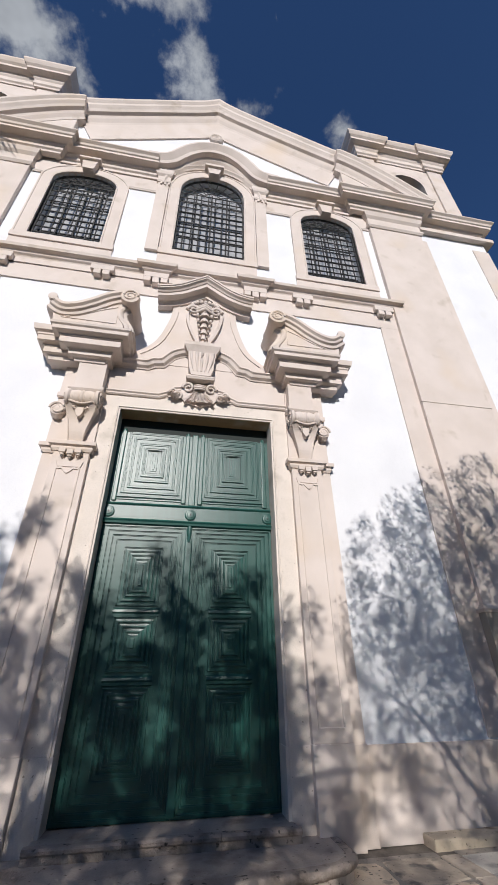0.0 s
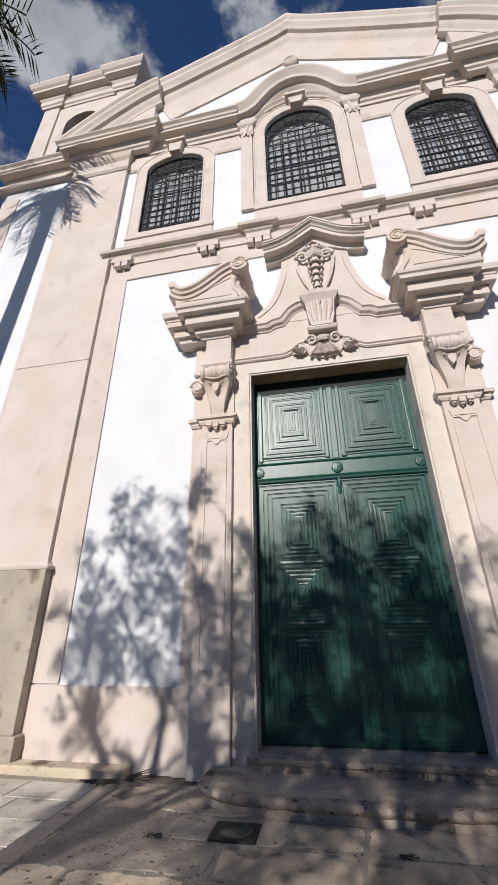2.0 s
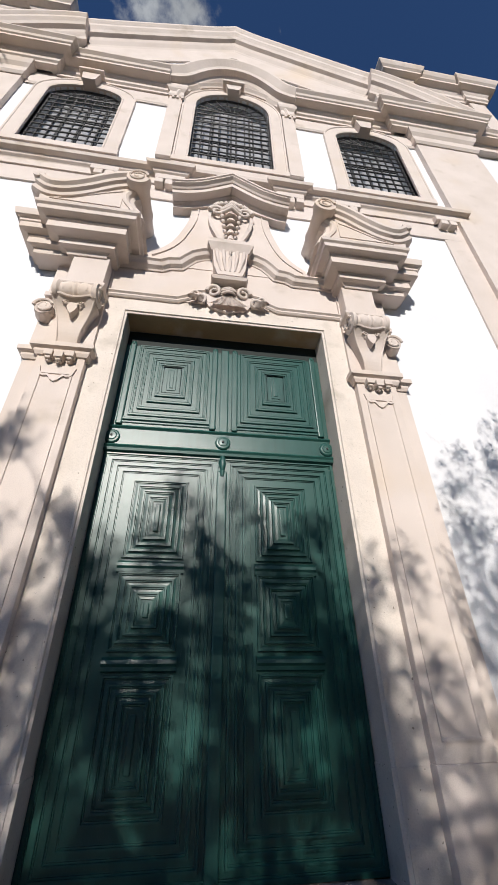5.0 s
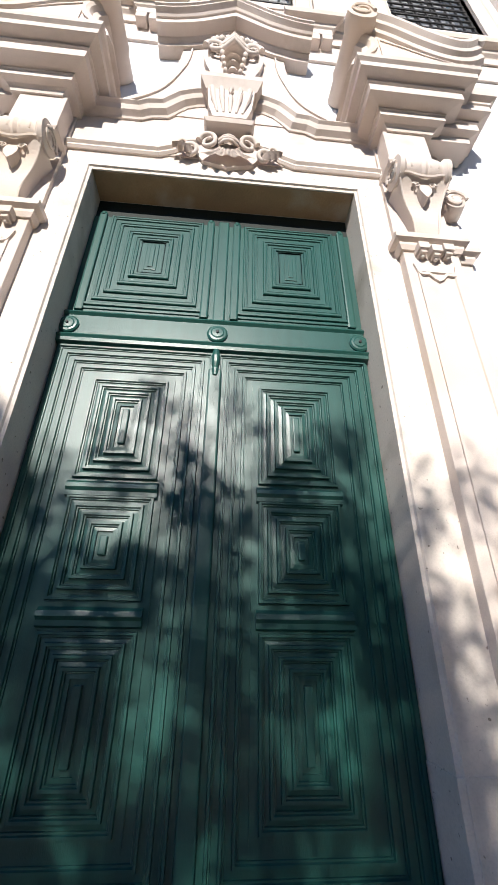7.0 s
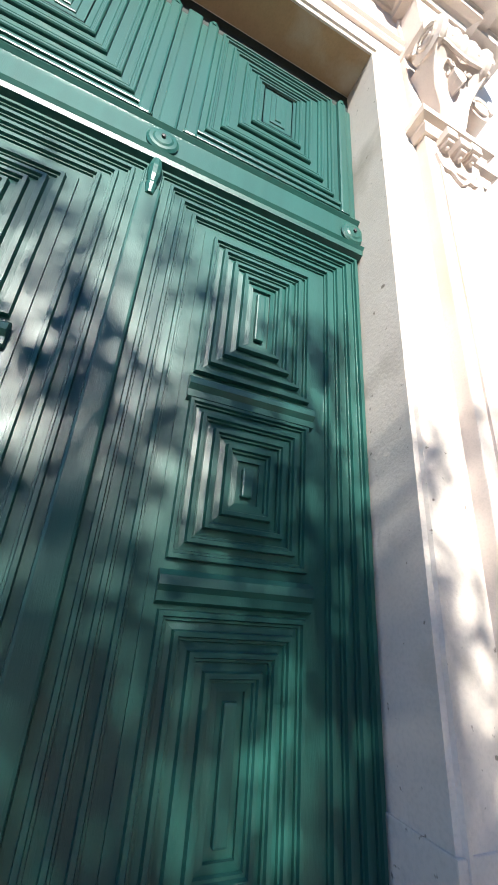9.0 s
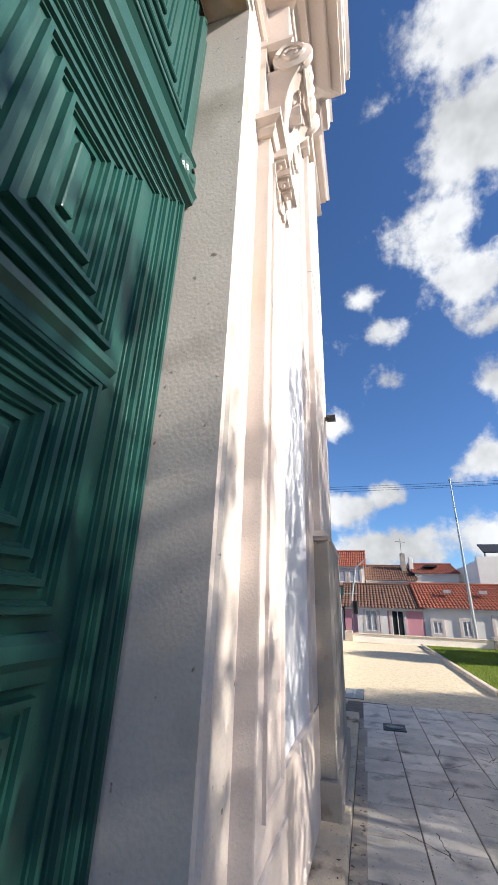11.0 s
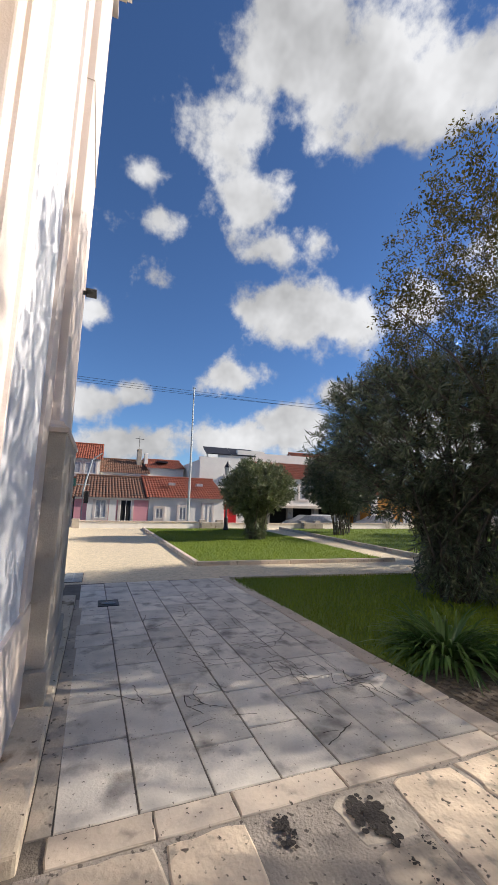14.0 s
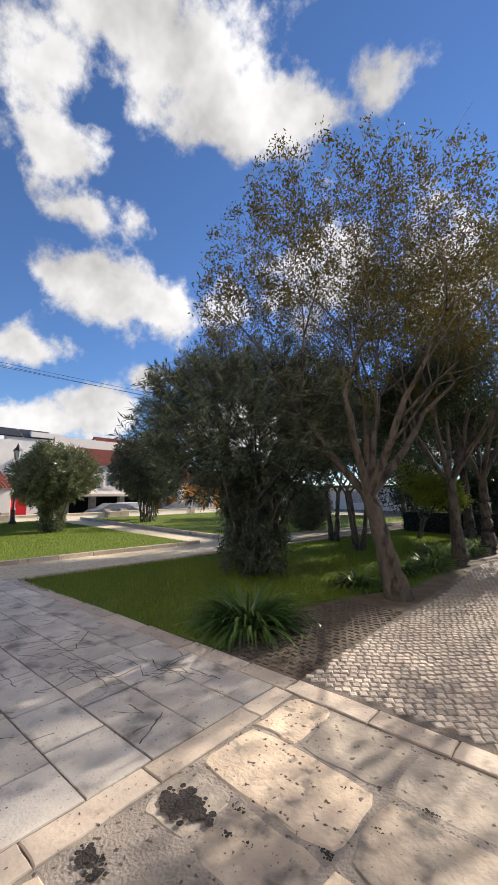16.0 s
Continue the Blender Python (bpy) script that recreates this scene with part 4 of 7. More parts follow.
    pts = [(s * 1.31 + x, -0.745, 7.27 + z) for x, z in spiral(0, 0, 0.13, 1.8)]
    part("scroll_spiral", tube(bmesh.new(), pts, [0.022 - 0.0005 * i for i in range(len(pts))], 6), STONE, rollp)
    part("scroll_tip", lathe(bmesh.new(), [(0.04, -0.71), (0.075, -0.70), (0.075, 0.0)], (s * 2.53, 0, 7.06), "y", 14), STONE, portal, smooth=40)
    edge = smooth_line([(1.36, 7.16), (1.46, 7.04), (1.44, 6.86), (1.34, 6.70), (1.30, 6.58)], 4)
    edge = [(s * x, z) for x, z in edge]
    if s < 0:
        edge = edge[::-1]
    part("return_moulding", sweep(bmesh.new(), edge, [(-0.02, -0.62), (-0.02, 0.02), (0.02, 0.03), (0.05, 0.01), (0.07, -0.03), (0.12, -0.05), (0.14, -0.12), (0.14, -0.62)], wallwise(-0.58)), STONE, portal)
    part("tympanum_panel", sweep(bmesh.new(), [(s * x, z) for x, z in ([(2.30, 6.72), (1.50, 6.72), (1.50, 7.10), (1.72, 7.00), (2.0, 6.84)])], [(0, -0.01), (0, 0.012), (0.02, 0.012), (0.02, -0.01)], wallwise(-0.58), True), STONE, portal)


portal_side(1)
portal_side(-1)

# ---------------------------------------------------------------- door
DY = 0.275
door = group("door_1", "tall green panelled double church door, closed", "door", (0, DY, 0.27), kind="structure")


def dpart(name, bm, mat, par, label=""):
    bmesh.ops.translate(bm, verts=bm.verts[:], vec=(0, -DY, -0.27))
    return part(name, bm, mat, par, label)


def steps_profile(start, rings, pitch, rise, down=0.0):
    """Nested mouldings from the panel's rim inwards."""
    p = [(start, -0.03)]
    w = 0.0
    for i in range(rings):
        n = start + i * pitch
        p += [(n, w + 0.001), (n + 0.004, w + rise), (n + 0.019, w + rise), (n + 0.023, w + rise * 0.5), (n + 0.031, w + rise * 0.5), (n + 0.034, w + 0.001)]
        w += down
    n = start + rings * pitch
    p += [(n, w), (n, -0.03)]
    return p


def rect(x0, x1, z0, z1):
    return [(x0, z0), (x0, z1), (x1, z1), (x1, z0)]


def rings_panel(par, x0, x1, z0, z1, rings, pitch, rise, down=0.0):
    dpart("panel_moulding", sweep(bmesh.new(), rect(x0, x1, z0, z1), steps_profile(0.0, rings, pitch, rise, down), wallwise(DY + 0.01), True), PAINT, par)


for s in (-1, 1):
    def xs(a, b):
        return sorted((s * a, s * b))
    leaf = dpart("door_leaf", box(*xs(0.004, 1.255), DY + 0.005, DY + 0.07, 0.28, 3.55), PAINT, door, "green panelled door leaf")
    rings_panel(leaf, *xs(0.02, 1.235), 0.30, 3.53, 4, 0.066, 0.028)
    x0, x1 = xs(0.30, 0.955)
    dpart("panel_bed", box(x0, x1, DY - 0.006, DY + 0.01, 0.58, 3.25), PAINT, leaf)
    for z0, z1, k in ((2.42, 3.22, 4), (1.66, 2.30, 4), (0.62, 1.50, 4)):
        a, b = xs(0.345, 0.905)
        bmr = sweep(bmesh.new(), rect(a, b, z0, z1), steps_profile(0.0, k, 0.058, 0.026, 0.004), wallwise(DY - 0.004), True)
        dpart("panel_moulding", bmr, PAINT, leaf)
        dpart("panel_core", box(s * 0.625 - 0.024, s * 0.625 + 0.024, DY - 0.028, DY + 0.01, z0 + 0.26, z1 - 0.26, bevel=0.008), PAINT, leaf)
    for z in (2.345, 1.575):
        dpart("rail", sweep(bmesh.new(), [(xs(0.33, 0.92)[0], z), (xs(0.33, 0.92)[1], z)], [(-0.05, -0.02), (-0.05, 0.02), (-0.03, 0.045), (0.0, 0.05), (0.02, 0.03), (0.05, 0.03), (0.06, 0.01), (0.06, -0.02)], wallwise(DY - 0.004)), PAINT, leaf)
    up_leaf = dpart("upper_panel", box(*xs(0.004, 1.255), DY + 0.005, DY + 0.07, 3.86, 5.13), PAINT, door, "fixed green upper panel")
    for stile in (0.128, 1.165):
        xx = s * stile
        dpart("stile", box(xx - 0.036, xx + 0.036, DY - 0.022, DY + 0.02, 3.90, 5.155, bevel=0.014), PAINT, up_leaf)
        dpart("stile_tip", tube(bmesh.new(), [(xx, DY + 0.004, 5.13), (xx, DY + 0.004, 5.17), (xx, DY + 0.004, 5.19)], [0.032, 0.030, 0.014], 10), PAINT, up_leaf)
    a, b = xs(0.085, 1.205)
    for k, zz in enumerate((3.925, 3.965)):
        dpart("foot_moulding", box(a + 0.03 * k, b - 0.03 * k, DY - 0.008 - 0.008 * k, DY + 0.02, zz, zz + 0.03, bevel=0.008), PAINT, up_leaf)
    # nested frames, each proud of the one outside it; closed at the top close under the lintel
    for k, (xa, xb, za, zb, wd) in enumerate(((0.20, 1.085, 4.03, 5.135, 0.085), (0.285, 1.00, 4.12, 5.04, 0.10), (0.385, 0.90, 4.225, 4.935, 0.085), (0.465, 0.82, 4.315, 4.85, 0.075))):
        a, b = xs(xa, xb)
        lift = 0.002 + 0.005 * k
        prof = [(0.0, -0.03), (0.0, lift + 0.013), (0.006, lift + 0.019), (0.018, lift + 0.019), (0.022, lift + 0.012), (0.031, lift + 0.012), (0.035, lift + 0.015), (0.043, lift + 0.015), (0.047, lift + 0.004), (wd, lift + 0.004), (wd, -0.03)]
        dpart("panel_moulding", sweep(bmesh.new(), rect(a, b, za, zb), prof, wallwise(DY + 0.008), True), PAINT, up_leaf)
    xc = s * 0.6425
    dpart("panel_bed", box(xc - 0.11, xc + 0.11, DY - 0.013, DY + 0.01, 4.38, 4.80), PAINT, up_leaf)
    dpart("panel_core", box(xc - 0.055, xc + 0.055, DY - 0.021, DY - 0.005, 4.42, 4.76, bevel=0.005), PAINT, up_leaf)
    dpart("panel_core", box(xc - 0.022, xc + 0.022, DY - 0.029, DY - 0.01, 4.45, 4.73, bevel=0.005), PAINT, up_leaf)
bar = dpart("transom_bar", box(-1.255, 1.255, DY - 0.02, DY + 0.05, 3.60, 3.84, bevel=0.012), PAINT, door)
dpart("transom_moulding", sweep(bmesh.new(), [(-1.255, 3.575), (1.255, 3.575)], [(-0.04, -0.05), (-0.04, 0.05), (-0.02, 0.065), (0.0, 0.05), (0.03, 0.045), (0.045, 0.0), (0.045, -0.05)], wallwise(DY)), PAINT, bar)
dpart("transom_moulding", sweep(bmesh.new(), [(-1.255, 3.85), (1.255, 3.85)], [(-0.02, -0.05), (-0.02, 0.03), (0.0, 0.04), (0.02, 0.02), (0.02, -0.05)], wallwise(DY)), PAINT, bar)
for x in (-1.2, 0.0, 1.2):
    b0 = dpart("boss", lathe(bmesh.new(), [(0.085, 0.0), (0.085, -0.012), (0.072, -0.022), (0.055, -0.024), (0.045, -0.03), (0.01, -0.032)], (x, DY - 0.02, 3.72), "y", 22), PAINT, bar)
    dpart("boss_stud", lathe(bmesh.new(), [(0.012, 0), (0.012, -0.012), (0.004, -0.014)], (x, DY - 0.05, 3.72), "y", 8), IRON, b0)
astr = dpart("astragal", box(-0.05, 0.05, DY - 0.035, DY + 0.01, 0.30, 3.36, bevel=0.012), PAINT, door)
dpart("astragal_finial", lathe(bmesh.new(), [(0.02, 3.30), (0.03, 3.36), (0.022, 3.38), (0.032, 3.42), (0.036, 3.48), (0.026, 3.54), (0.012, 3.555)], (0, DY - 0.03, 0), "z", 10), PAINT, astr)
up_astr = dpart("astragal", box(-0.05, 0.05, DY - 0.02, DY + 0.01, 3.87, 5.165, bevel=0.012), PAINT, door)
# boards over and behind the leaves, coloured as the shade in the gaps
dpart("shadow_gap", box(-1.26, 1.26, DY + 0.03, DY + 0.075, 5.10, 5.40), GAP_SHADE, door)
dpart("door_back", box(-1.258, 1.258, DY + 0.075, DY + 0.09, 0.27, 5.40), GAP_SHADE, door)

# ---------------------------------------------------------------- steps
sill = group("door_step", "worn limestone door sill with a moulded nosing", "step", kind="structure")
sb = bmesh.new()
bx(sb, -1.30, 1.30, -0.19, 0.37, 0.12, 0.270)
part("tread", sb, STEP, sill)
for a, b in ((-1.33, -0.45), (-0.445, 0.5), (0.505, 1.33)):
    part("nosing_stone", sweep(bmesh.new(), [(a, -0.215), (b, -0.215)], [(-0.05, 0.13), (0.0, 0.13), (0.0, 0.205), (0.012, 0.212), (0.03, 0.225), (0.035, 0.25), (0.025, 0.268), (0.0, 0.274), (-0.05, 0.274)], plan), STEP_EDGE, sill)
lower = group("lower_step", "broad worn limestone step with rounded corners", "step", kind="structure")
out = smooth_line([(-1.72, 0.0), (-1.72, -0.42), (-1.70, -0.60), (-1.58, -0.72), (-1.3, -0.82), (-0.7, -0.875), (0, -0.89), (0.7, -0.875), (1.3, -0.82), (1.58, -0.72), (1.70, -0.60), (1.72, -0.42), (1.72, 0.0)], 4)
ft = bmesh.new()
vs0 = [ft.verts.new((x, y, 0.148)) for x, y in out]
vs1 = [ft.verts.new((x, y, -0.05)) for x, y in out]
ft.faces.new(vs0)
for i in range(len(out) - 1):
    ft.faces.new((vs0[i], vs1[i], vs1[i + 1], vs0[i + 1]))
part("tread", ft, STEP, lower)
rr = random.Random(8)
nose = bmesh.new()
sweep(nose, out, [(-0.06, 0.06), (0.0, 0.06), (0.035, 0.085), (0.05, 0.11), (0.045, 0.14), (0.02, 0.152), (-0.06, 0.152)], plan)
bmesh.ops.subdivide_edges(nose, edges=nose.edges[:], cuts=1)
for v in nose.verts:
    v.co += Vector((0, 1, 0.5)) * (noise.noise(v.co * 9.0) * 0.012)
part("nosing", nose, STEP_EDGE, lower, smooth=60)

# ---------------------------------------------------------------- ground and paving
def flat(pts, z, mat, name, parent=None, thick=0.05):
    bm = bmesh.new()
    top = [bm.verts.new((x, y, z)) for x, y in pts]
    low = [bm.verts.new((x, y, z - thick)) for x, y in pts]
    bm.faces.new(top)
    n = len(pts)
    for i in range(n):
        bm.faces.new((top[i], low[i], low[(i + 1) % n], top[(i + 1) % n]))
    return part(name, bm, mat, parent)


ground = part("ground", box(-700, 27.2, -700, 700, -3.0, -0.06), EARTH)
tagged(ground, "bare ground around the church square", "ground", kind="structure")
part("street", box(27.2, 1500, -1500, 1500, -3.0, -1.25), ASPHALT, ground, "asphalt street below the square")
part("parking", box(27.3, 33.9, -60, -13.9, -1.2, -0.62), ASPHALT, ground, "raised asphalt parking strip")

plaza = flat([(9.4, -30), (27.1, -30), (27.1, 30), (9.4, 30)], -0.012, CALCADA, "pavement_plaza")
tagged(plaza, "pale limestone cobble paving of the square", "paving", kind="structure")
bed = flat([(-30, -40), (9.39, -40), (9.39, -3.71), (-30, -3.71)], -0.03, SOIL, "ground_bed")
tagged(bed, "trodden dark soil between the paving and the lawn", "soil", kind="structure")
paving = flat([(-9.6, 0.05), (9.6, 0.05), (9.6, -3.72), (-9.6, -3.72)], -0.008, MORTAR, "pavement_front", thick=0.04)
tagged(paving, "paving of grey slabs and old stones before the church", "paving", kind="structure")


def edge_poly(cx0, cx1, cy0, cy1, r, jit, n=3):
    """A rough-edged block outline with worn corners."""
    p = []
    sides = (((cx0, cy0), (cx1, cy0)), ((cx1, cy0), (cx1, cy1)), ((cx1, cy1), (cx0, cy1)), ((cx0, cy1), (cx0, cy0)))
    mx, my = (cx0 + cx1) / 2, (cy0 + cy1) / 2
    for a, b in sides:
        wave = r.uniform(-jit, jit)
        for k in range(n):
            t = k / n
            x, y = a[0] + (b[0] - a[0]) * t, a[1] + (b[1] - a[1]) * t
            dx, dy = r.uniform(-jit, jit), r.uniform(-jit, jit) + wave * math.sin(math.pi * t)
            if k == 0 and n > 3:
                dx, dy = dx + (mx - x) * 0.05, dy + (my - y) * 0.07
            p.append((x + dx, y + dy))
    return p


def stone_mesh(name, pts, z, depth, mat, inset=0.012):
    bm = bmesh.new()
    c = Vector((sum(p[0] for p in pts) / len(pts), sum(p[1] for p in pts) / len(pts)))
    top, mid, low = [], [], []
    for p in pts:
        q = Vector(p)
        d = (c - q).normalized() * inset
        top.append(bm.verts.new((q.x + d.x, q.y + d.y, z)))
        mid.append(bm.verts.new((q.x, q.y, z - 0.008)))
        low.append(bm.verts.new((q.x, q.y, z - depth)))
    bm.faces.new(top)
    n = len(pts)
    for i in range(n):
        j = (i + 1) % n
        bm.faces.new((top[i], mid[i], mid[j], top[j]))
        bm.faces.new((mid[i], low[i], low[j], mid[j]))
    return mesh_of(name, bm, mat)


def piece(name, me, parent, m=None):
    ob = new(name, me)
    ob.parent = parent
    if m is not None:
        ob.matrix_basis = m
    return ob


r = random.Random(21)
rot = math.tan(radians(1.4))
for s in (-1, 1):
    cols = [0.34 + 0.452 * i for i in range(8)]
    for c0, c1 in zip(cols, cols[1:]):
        x = 2.97 + r.uniform(0.0, 0.3)
        first = 2.97
        while first < 9.5:
            x1 = min(x + r.choice((0.46, 0.62, 0.62, 0.78)), 9.56)
            a, b = first + 0.007, x1 - 0.007
            if b - a > 0.08:
                pts = [(a, -c0 - 0.006), (b, -c0 - 0.006), (b, -c1 + 0.006), (a, -c1 + 0.006)]
                pts = [(s * px, py + (px - 3) * rot * (0.6 if s > 0 else 0.2)) for px, py in pts]
                piece("slab", stone_mesh("slab", pts, r.uniform(-0.001, 0.003), 0.03, SLAB, 0.006), paving)
            first = x = x1

# old stones before the step
part("mortar_bed", box(-2.75, 2.75, -3.46, -0.2, -0.03, -0.003), OLD_MORTAR, paving, "pale old mortar between the stones")
STONE_MIX = (BIGSTONE, BIGSTONE, PALE_FLAG, GREY_FLAG)
ROWS = [(-0.30, -0.88, ()), (-0.88, -1.36, (2.74, 1.86, 1.02)), (-1.36, -1.86, (2.74, 2.12, 1.30)), (-1.86, -2.30, (2.74, 2.33, 1.72, 1.03)), (-2.30, -2.87, (2.74, 1.70, 0.98)), (-2.87, -3.46, (2.74, 2.34, 1.70, 1.02, 0.2))]
KNOWN = {(1, 0): PALE_FLAG, (3, 0): GREY_FLAG, (3, 1): BIGSTONE, (3, 2): PALE_FLAG, (4, 0): PALE_FLAG, (4, 1): BIGSTONE, (5, 0): PALE_FLAG, (5, 1): GREY_FLAG, (5, 2): GREY_FLAG}
for row, (y1, y0, given) in enumerate(ROWS):
    edges = list(given) or [2.74]
    while edges[-1] > -2.0:
        edges.append(edges[-1] - r.uniform(0.62, 1.2))
    edges.append(-2.74)
    for k, (x2, x) in enumerate(zip(edges, edges[1:])):
        pts = edge_poly(x + 0.016, x2 - 0.016, y0 + 0.016, y1 - 0.016, r, 0.016, 5)
        mat = KNOWN.get((row, k)) or STONE_MIX[r.randrange(4)]
        piece("paving_stone", stone_mesh("paving_stone", pts, r.uniform(-0.004, 0.007), 0.03, mat, 0.016), paving)
for s in (-1, 1):
    y = -0.32
    while y > -3.44:
        y2 = max(y - r.uniform(0.42, 0.95), -3.46)
        x0, x1 = sorted((s * 2.755, s * 2.955))
        piece("coping_stone", stone_mesh("coping_stone", edge_poly(x0, x1, y2 + 0.004, y - 0.004, r, 0.005), 0.007, 0.035, COPING, 0.008), paving)
        y = y2
x = -9.5
while x < 9.5:
    x2 = x + r.uniform(0.45, 0.9)
    off = 0.10 * max(0.0, abs(x + 0.4) - 2.9) * 0.27
    pts = edge_poly(x + 0.008, x2 - 0.008, -3.70 + off, -3.475 + off, r, 0.006)
    piece("edging_stone", stone_mesh("edging_stone", pts, 0.010, 0.04, COPING, 0.009), paving)
    x = x2

# thin dark branching lines on the slabs
LINE_DARK = material("dark_line_brown", (0.05, 0.042, 0.035), (0.08, 0.065, 0.05), 8, 0.95)
ck = bmesh.new()


def jagged_line(p, q, w):
    """A thin jagged ribbon between two points."""
    prev = None
    d = Vector((q[0] - p[0], q[1] - p[1]))
    n = Vector((-d.y, d.x)).normalized()
    steps = max(2, int(d.length / 0.045))
    for k in range(steps + 1):
        f = k / steps
        off = r.uniform(-0.012, 0.012) if 0 < k < steps else 0.0
        ww = w * r.uniform(0.5, 1.3)
        x, y = p[0] + d.x * f + n.x * off, p[1] + d.y * f + n.y * off
        cur = (ck.verts.new((x + n.x * ww, y + n.y * ww, 0.0045)), ck.verts.new((x - n.x * ww, y - n.y * ww, 0.0045)))
        if prev:
            ck.faces.new((prev[0], prev[1], cur[1], cur[0]))
        prev = cur


for px, py, R in ((3.9, -3.0, 0.5), (4.5, -2.5, 0.55), (5.3, -2.7, 0.65), (5.1, -1.75, 0.5), (6.0, -2.1, 0.6), (6.6, -2.9, 0.5), (6.9, -1.9, 0.5), (4.1, -1.6, 0.35), (7.9, -2.3, 0.45), (3.5, -2.4, 0.3)):
    m, cellw = int(R / 0.17), 0.17
    node = {(i, j): (px + (i + r.uniform(-0.4, 0.4)) * cellw, py + (j + r.uniform(-0.4, 0.4)) * cellw) for i in range(-m, m + 1) for j in range(-m, m + 1)}
    for (i, j), p in node.items():
        for k in ((i + 1, j), (i, j + 1), (i + 1, j + 1)):
            dist = math.hypot(i, j) / (m + 0.5)
            if k in node and dist < 1 and r.random() < 0.60 * (1.1 - dist) and -3.42 < min(p[1], node[k][1]) and max(p[1], node[k][1]) < -0.5:
                jagged_line(p, node[k], 0.0038)
for i in range(16):
    x, y, an = r.uniform(3.1, 8.0), r.uniform(-3.3, -0.8), r.uniform(0, 6.28)
    jagged_line((x, y), (x + 0.4 * math.cos(an), max(-3.4, min(-0.45, y + 0.4 * math.sin(an)))), 0.005)
crack = part("crack", ck, LINE_DARK, paving, "branching dark lines across the slabs")
crack["kind"] = "stuff"
TAR = material("dark_spill", (0.022, 0.018, 0.016), (0.035, 0.028, 0.024), 14, 0.8, 0.5, 60)


def spill(x, y, rad, seed, holes=0.75):
    q = random.Random(seed)
    bm = bmesh.new()
    for i in range(max(4, int(rad * 320))):
        a, d = q.uniform(0, 6.28), rad * math.sqrt(q.random()) * 0.8
        cx, cy, rr = x + d * math.cos(a) * 1.2, y + d * math.sin(a) * 0.7, rad * q.uniform(0.05, 0.24) * (1.3 - d / rad)
        f = [bm.verts.new((cx + rr * (1 + 0.35 * noise.noise(Vector((k * 0.9, i * 3.1, seed)))) * math.cos(k * 0.45), cy + rr * (1 + 0.35 * noise.noise(Vector((k * 0.9 + 7, i * 3.1, seed)))) * math.sin(k * 0.45), 0.0105 + 0.00004 * i)) for k in range(14)]
        bm.faces.new(f)
    part("dark_spill", bm, TAR, paving, "dark dried spill on the paving")


spill(2.50, -2.04, 0.20, 1)
spill(2.58, -1.53, 0.12, 2)
for i, (x, y, rd) in enumerate(((2.20, -2.06, 0.045), (2.26, -2.22, 0.05), (2.08, -2.09, 0.035), (1.72, -2.0, 0.03), (1.9, -2.75, 0.03), (1.75, -2.3, 0.05), (1.62, -2.6, 0.04), (1.45, -2.9, 0.05), (3.9, -2.6, 0.03), (6.3, -0.95, 0.03), (-1.9, -1.35, 0.10), (0.1, -1.35, 0.09), (-0.9, -2.2, 0.05))):
    spill(x, y, rd, 10 + i)


METAL_OLD = material("tarnished_rim", (0.10, 0.09, 0.08), (0.06, 0.055, 0.05), 12, 0.6, 0.2, 90)
LENS_DIRTY = material("dusty_dark_glass", (0.035, 0.05, 0.045), (0.08, 0.085, 0.075), 9, 0.25, 0.05, 40)


def ground_light(x, y):
    g = group("ground_light", "square iron frame with a round glass ground light", "ground light", (x, y, 0), grp="ground lights")
    bm = bmesh.new()
    bx(bm, -0.2, 0.2, -0.17, 0.17, -0.02, 0.012, bevel=0.006)
    part("frame", bm, IRON, g)
    part("rim", lathe(bmesh.new(), [(0.145, 0.0), (0.145, 0.018), (0.125, 0.02), (0.12, 0.012)], (0, 0, 0), "z", 24), METAL_OLD, g)
    part("lens", lathe(bmesh.new(), [(0.118, 0.0), (0.118, 0.014), (0.06, 0.018), (0.01, 0.019)], (0, 0, 0), "z", 24), LENS_DIRTY, g)
    return g


gl = ground_light(-1.24, -1.17)
copy_thing(gl, Matrix.Translation((1.24, -1.17, 0)))
# this copy stands in for a manhole cover, not a light
copy_thing(gl, Matrix.Translation((7.82, -0.74, 0)))
grate = group("drain_grate", "black slotted iron drain grate in the paving", "grate", (10.38, -0.06, 0))
# near-black plate under the slats: the pit's shade is in its colour
part("frame", box(-0.55, 0.55, -0.2, 0.2, -0.03, -0.004), DARK, grate)
slat = mesh_of("slat", box(-0.022, 0.022, -0.19, 0.19, -0.02, 0.006, bevel=0.003), METAL)
for i in range(12):
    piece("slat", slat, grate, Matrix.Translation((-0.506 + 0.092 * i, 0, 0)))
part("middle_bar", box(-0.54, 0.54, -0.012, 0.012, -0.02, 0.004), METAL, grate)

# cobbles by the trees
CZ = -0.012


def cobble_geo(w, l, q):
    bm = bmesh.new()
    t = [(sx * (w / 2 - 0.012) + q.uniform(-.006, .006), sy * (l / 2 - 0.012) + q.uniform(-.006, .006)) for sx, sy in ((-1, -1), (1, -1), (1, 1), (-1, 1))]
    b = [(sx * w / 2, sy * l / 2) for sx, sy in ((-1, -1), (1, -1), (1, 1), (-1, 1))]
    tv = [bm.verts.new((x, y, 0.019)) for x, y in t]
    mv = [bm.verts.new((x, y, 0.010)) for x, y in b]
    lv = [bm.verts.new((x, y, -0.02)) for x, y in b]
    bm.faces.new(tv)
    for i in range(4):
        j = (i + 1) % 4
        bm.faces.new((tv[i], mv[i], mv[j], tv[j]))
        bm.faces.new((mv[i], lv[i], lv[j], mv[j]))
    return bm


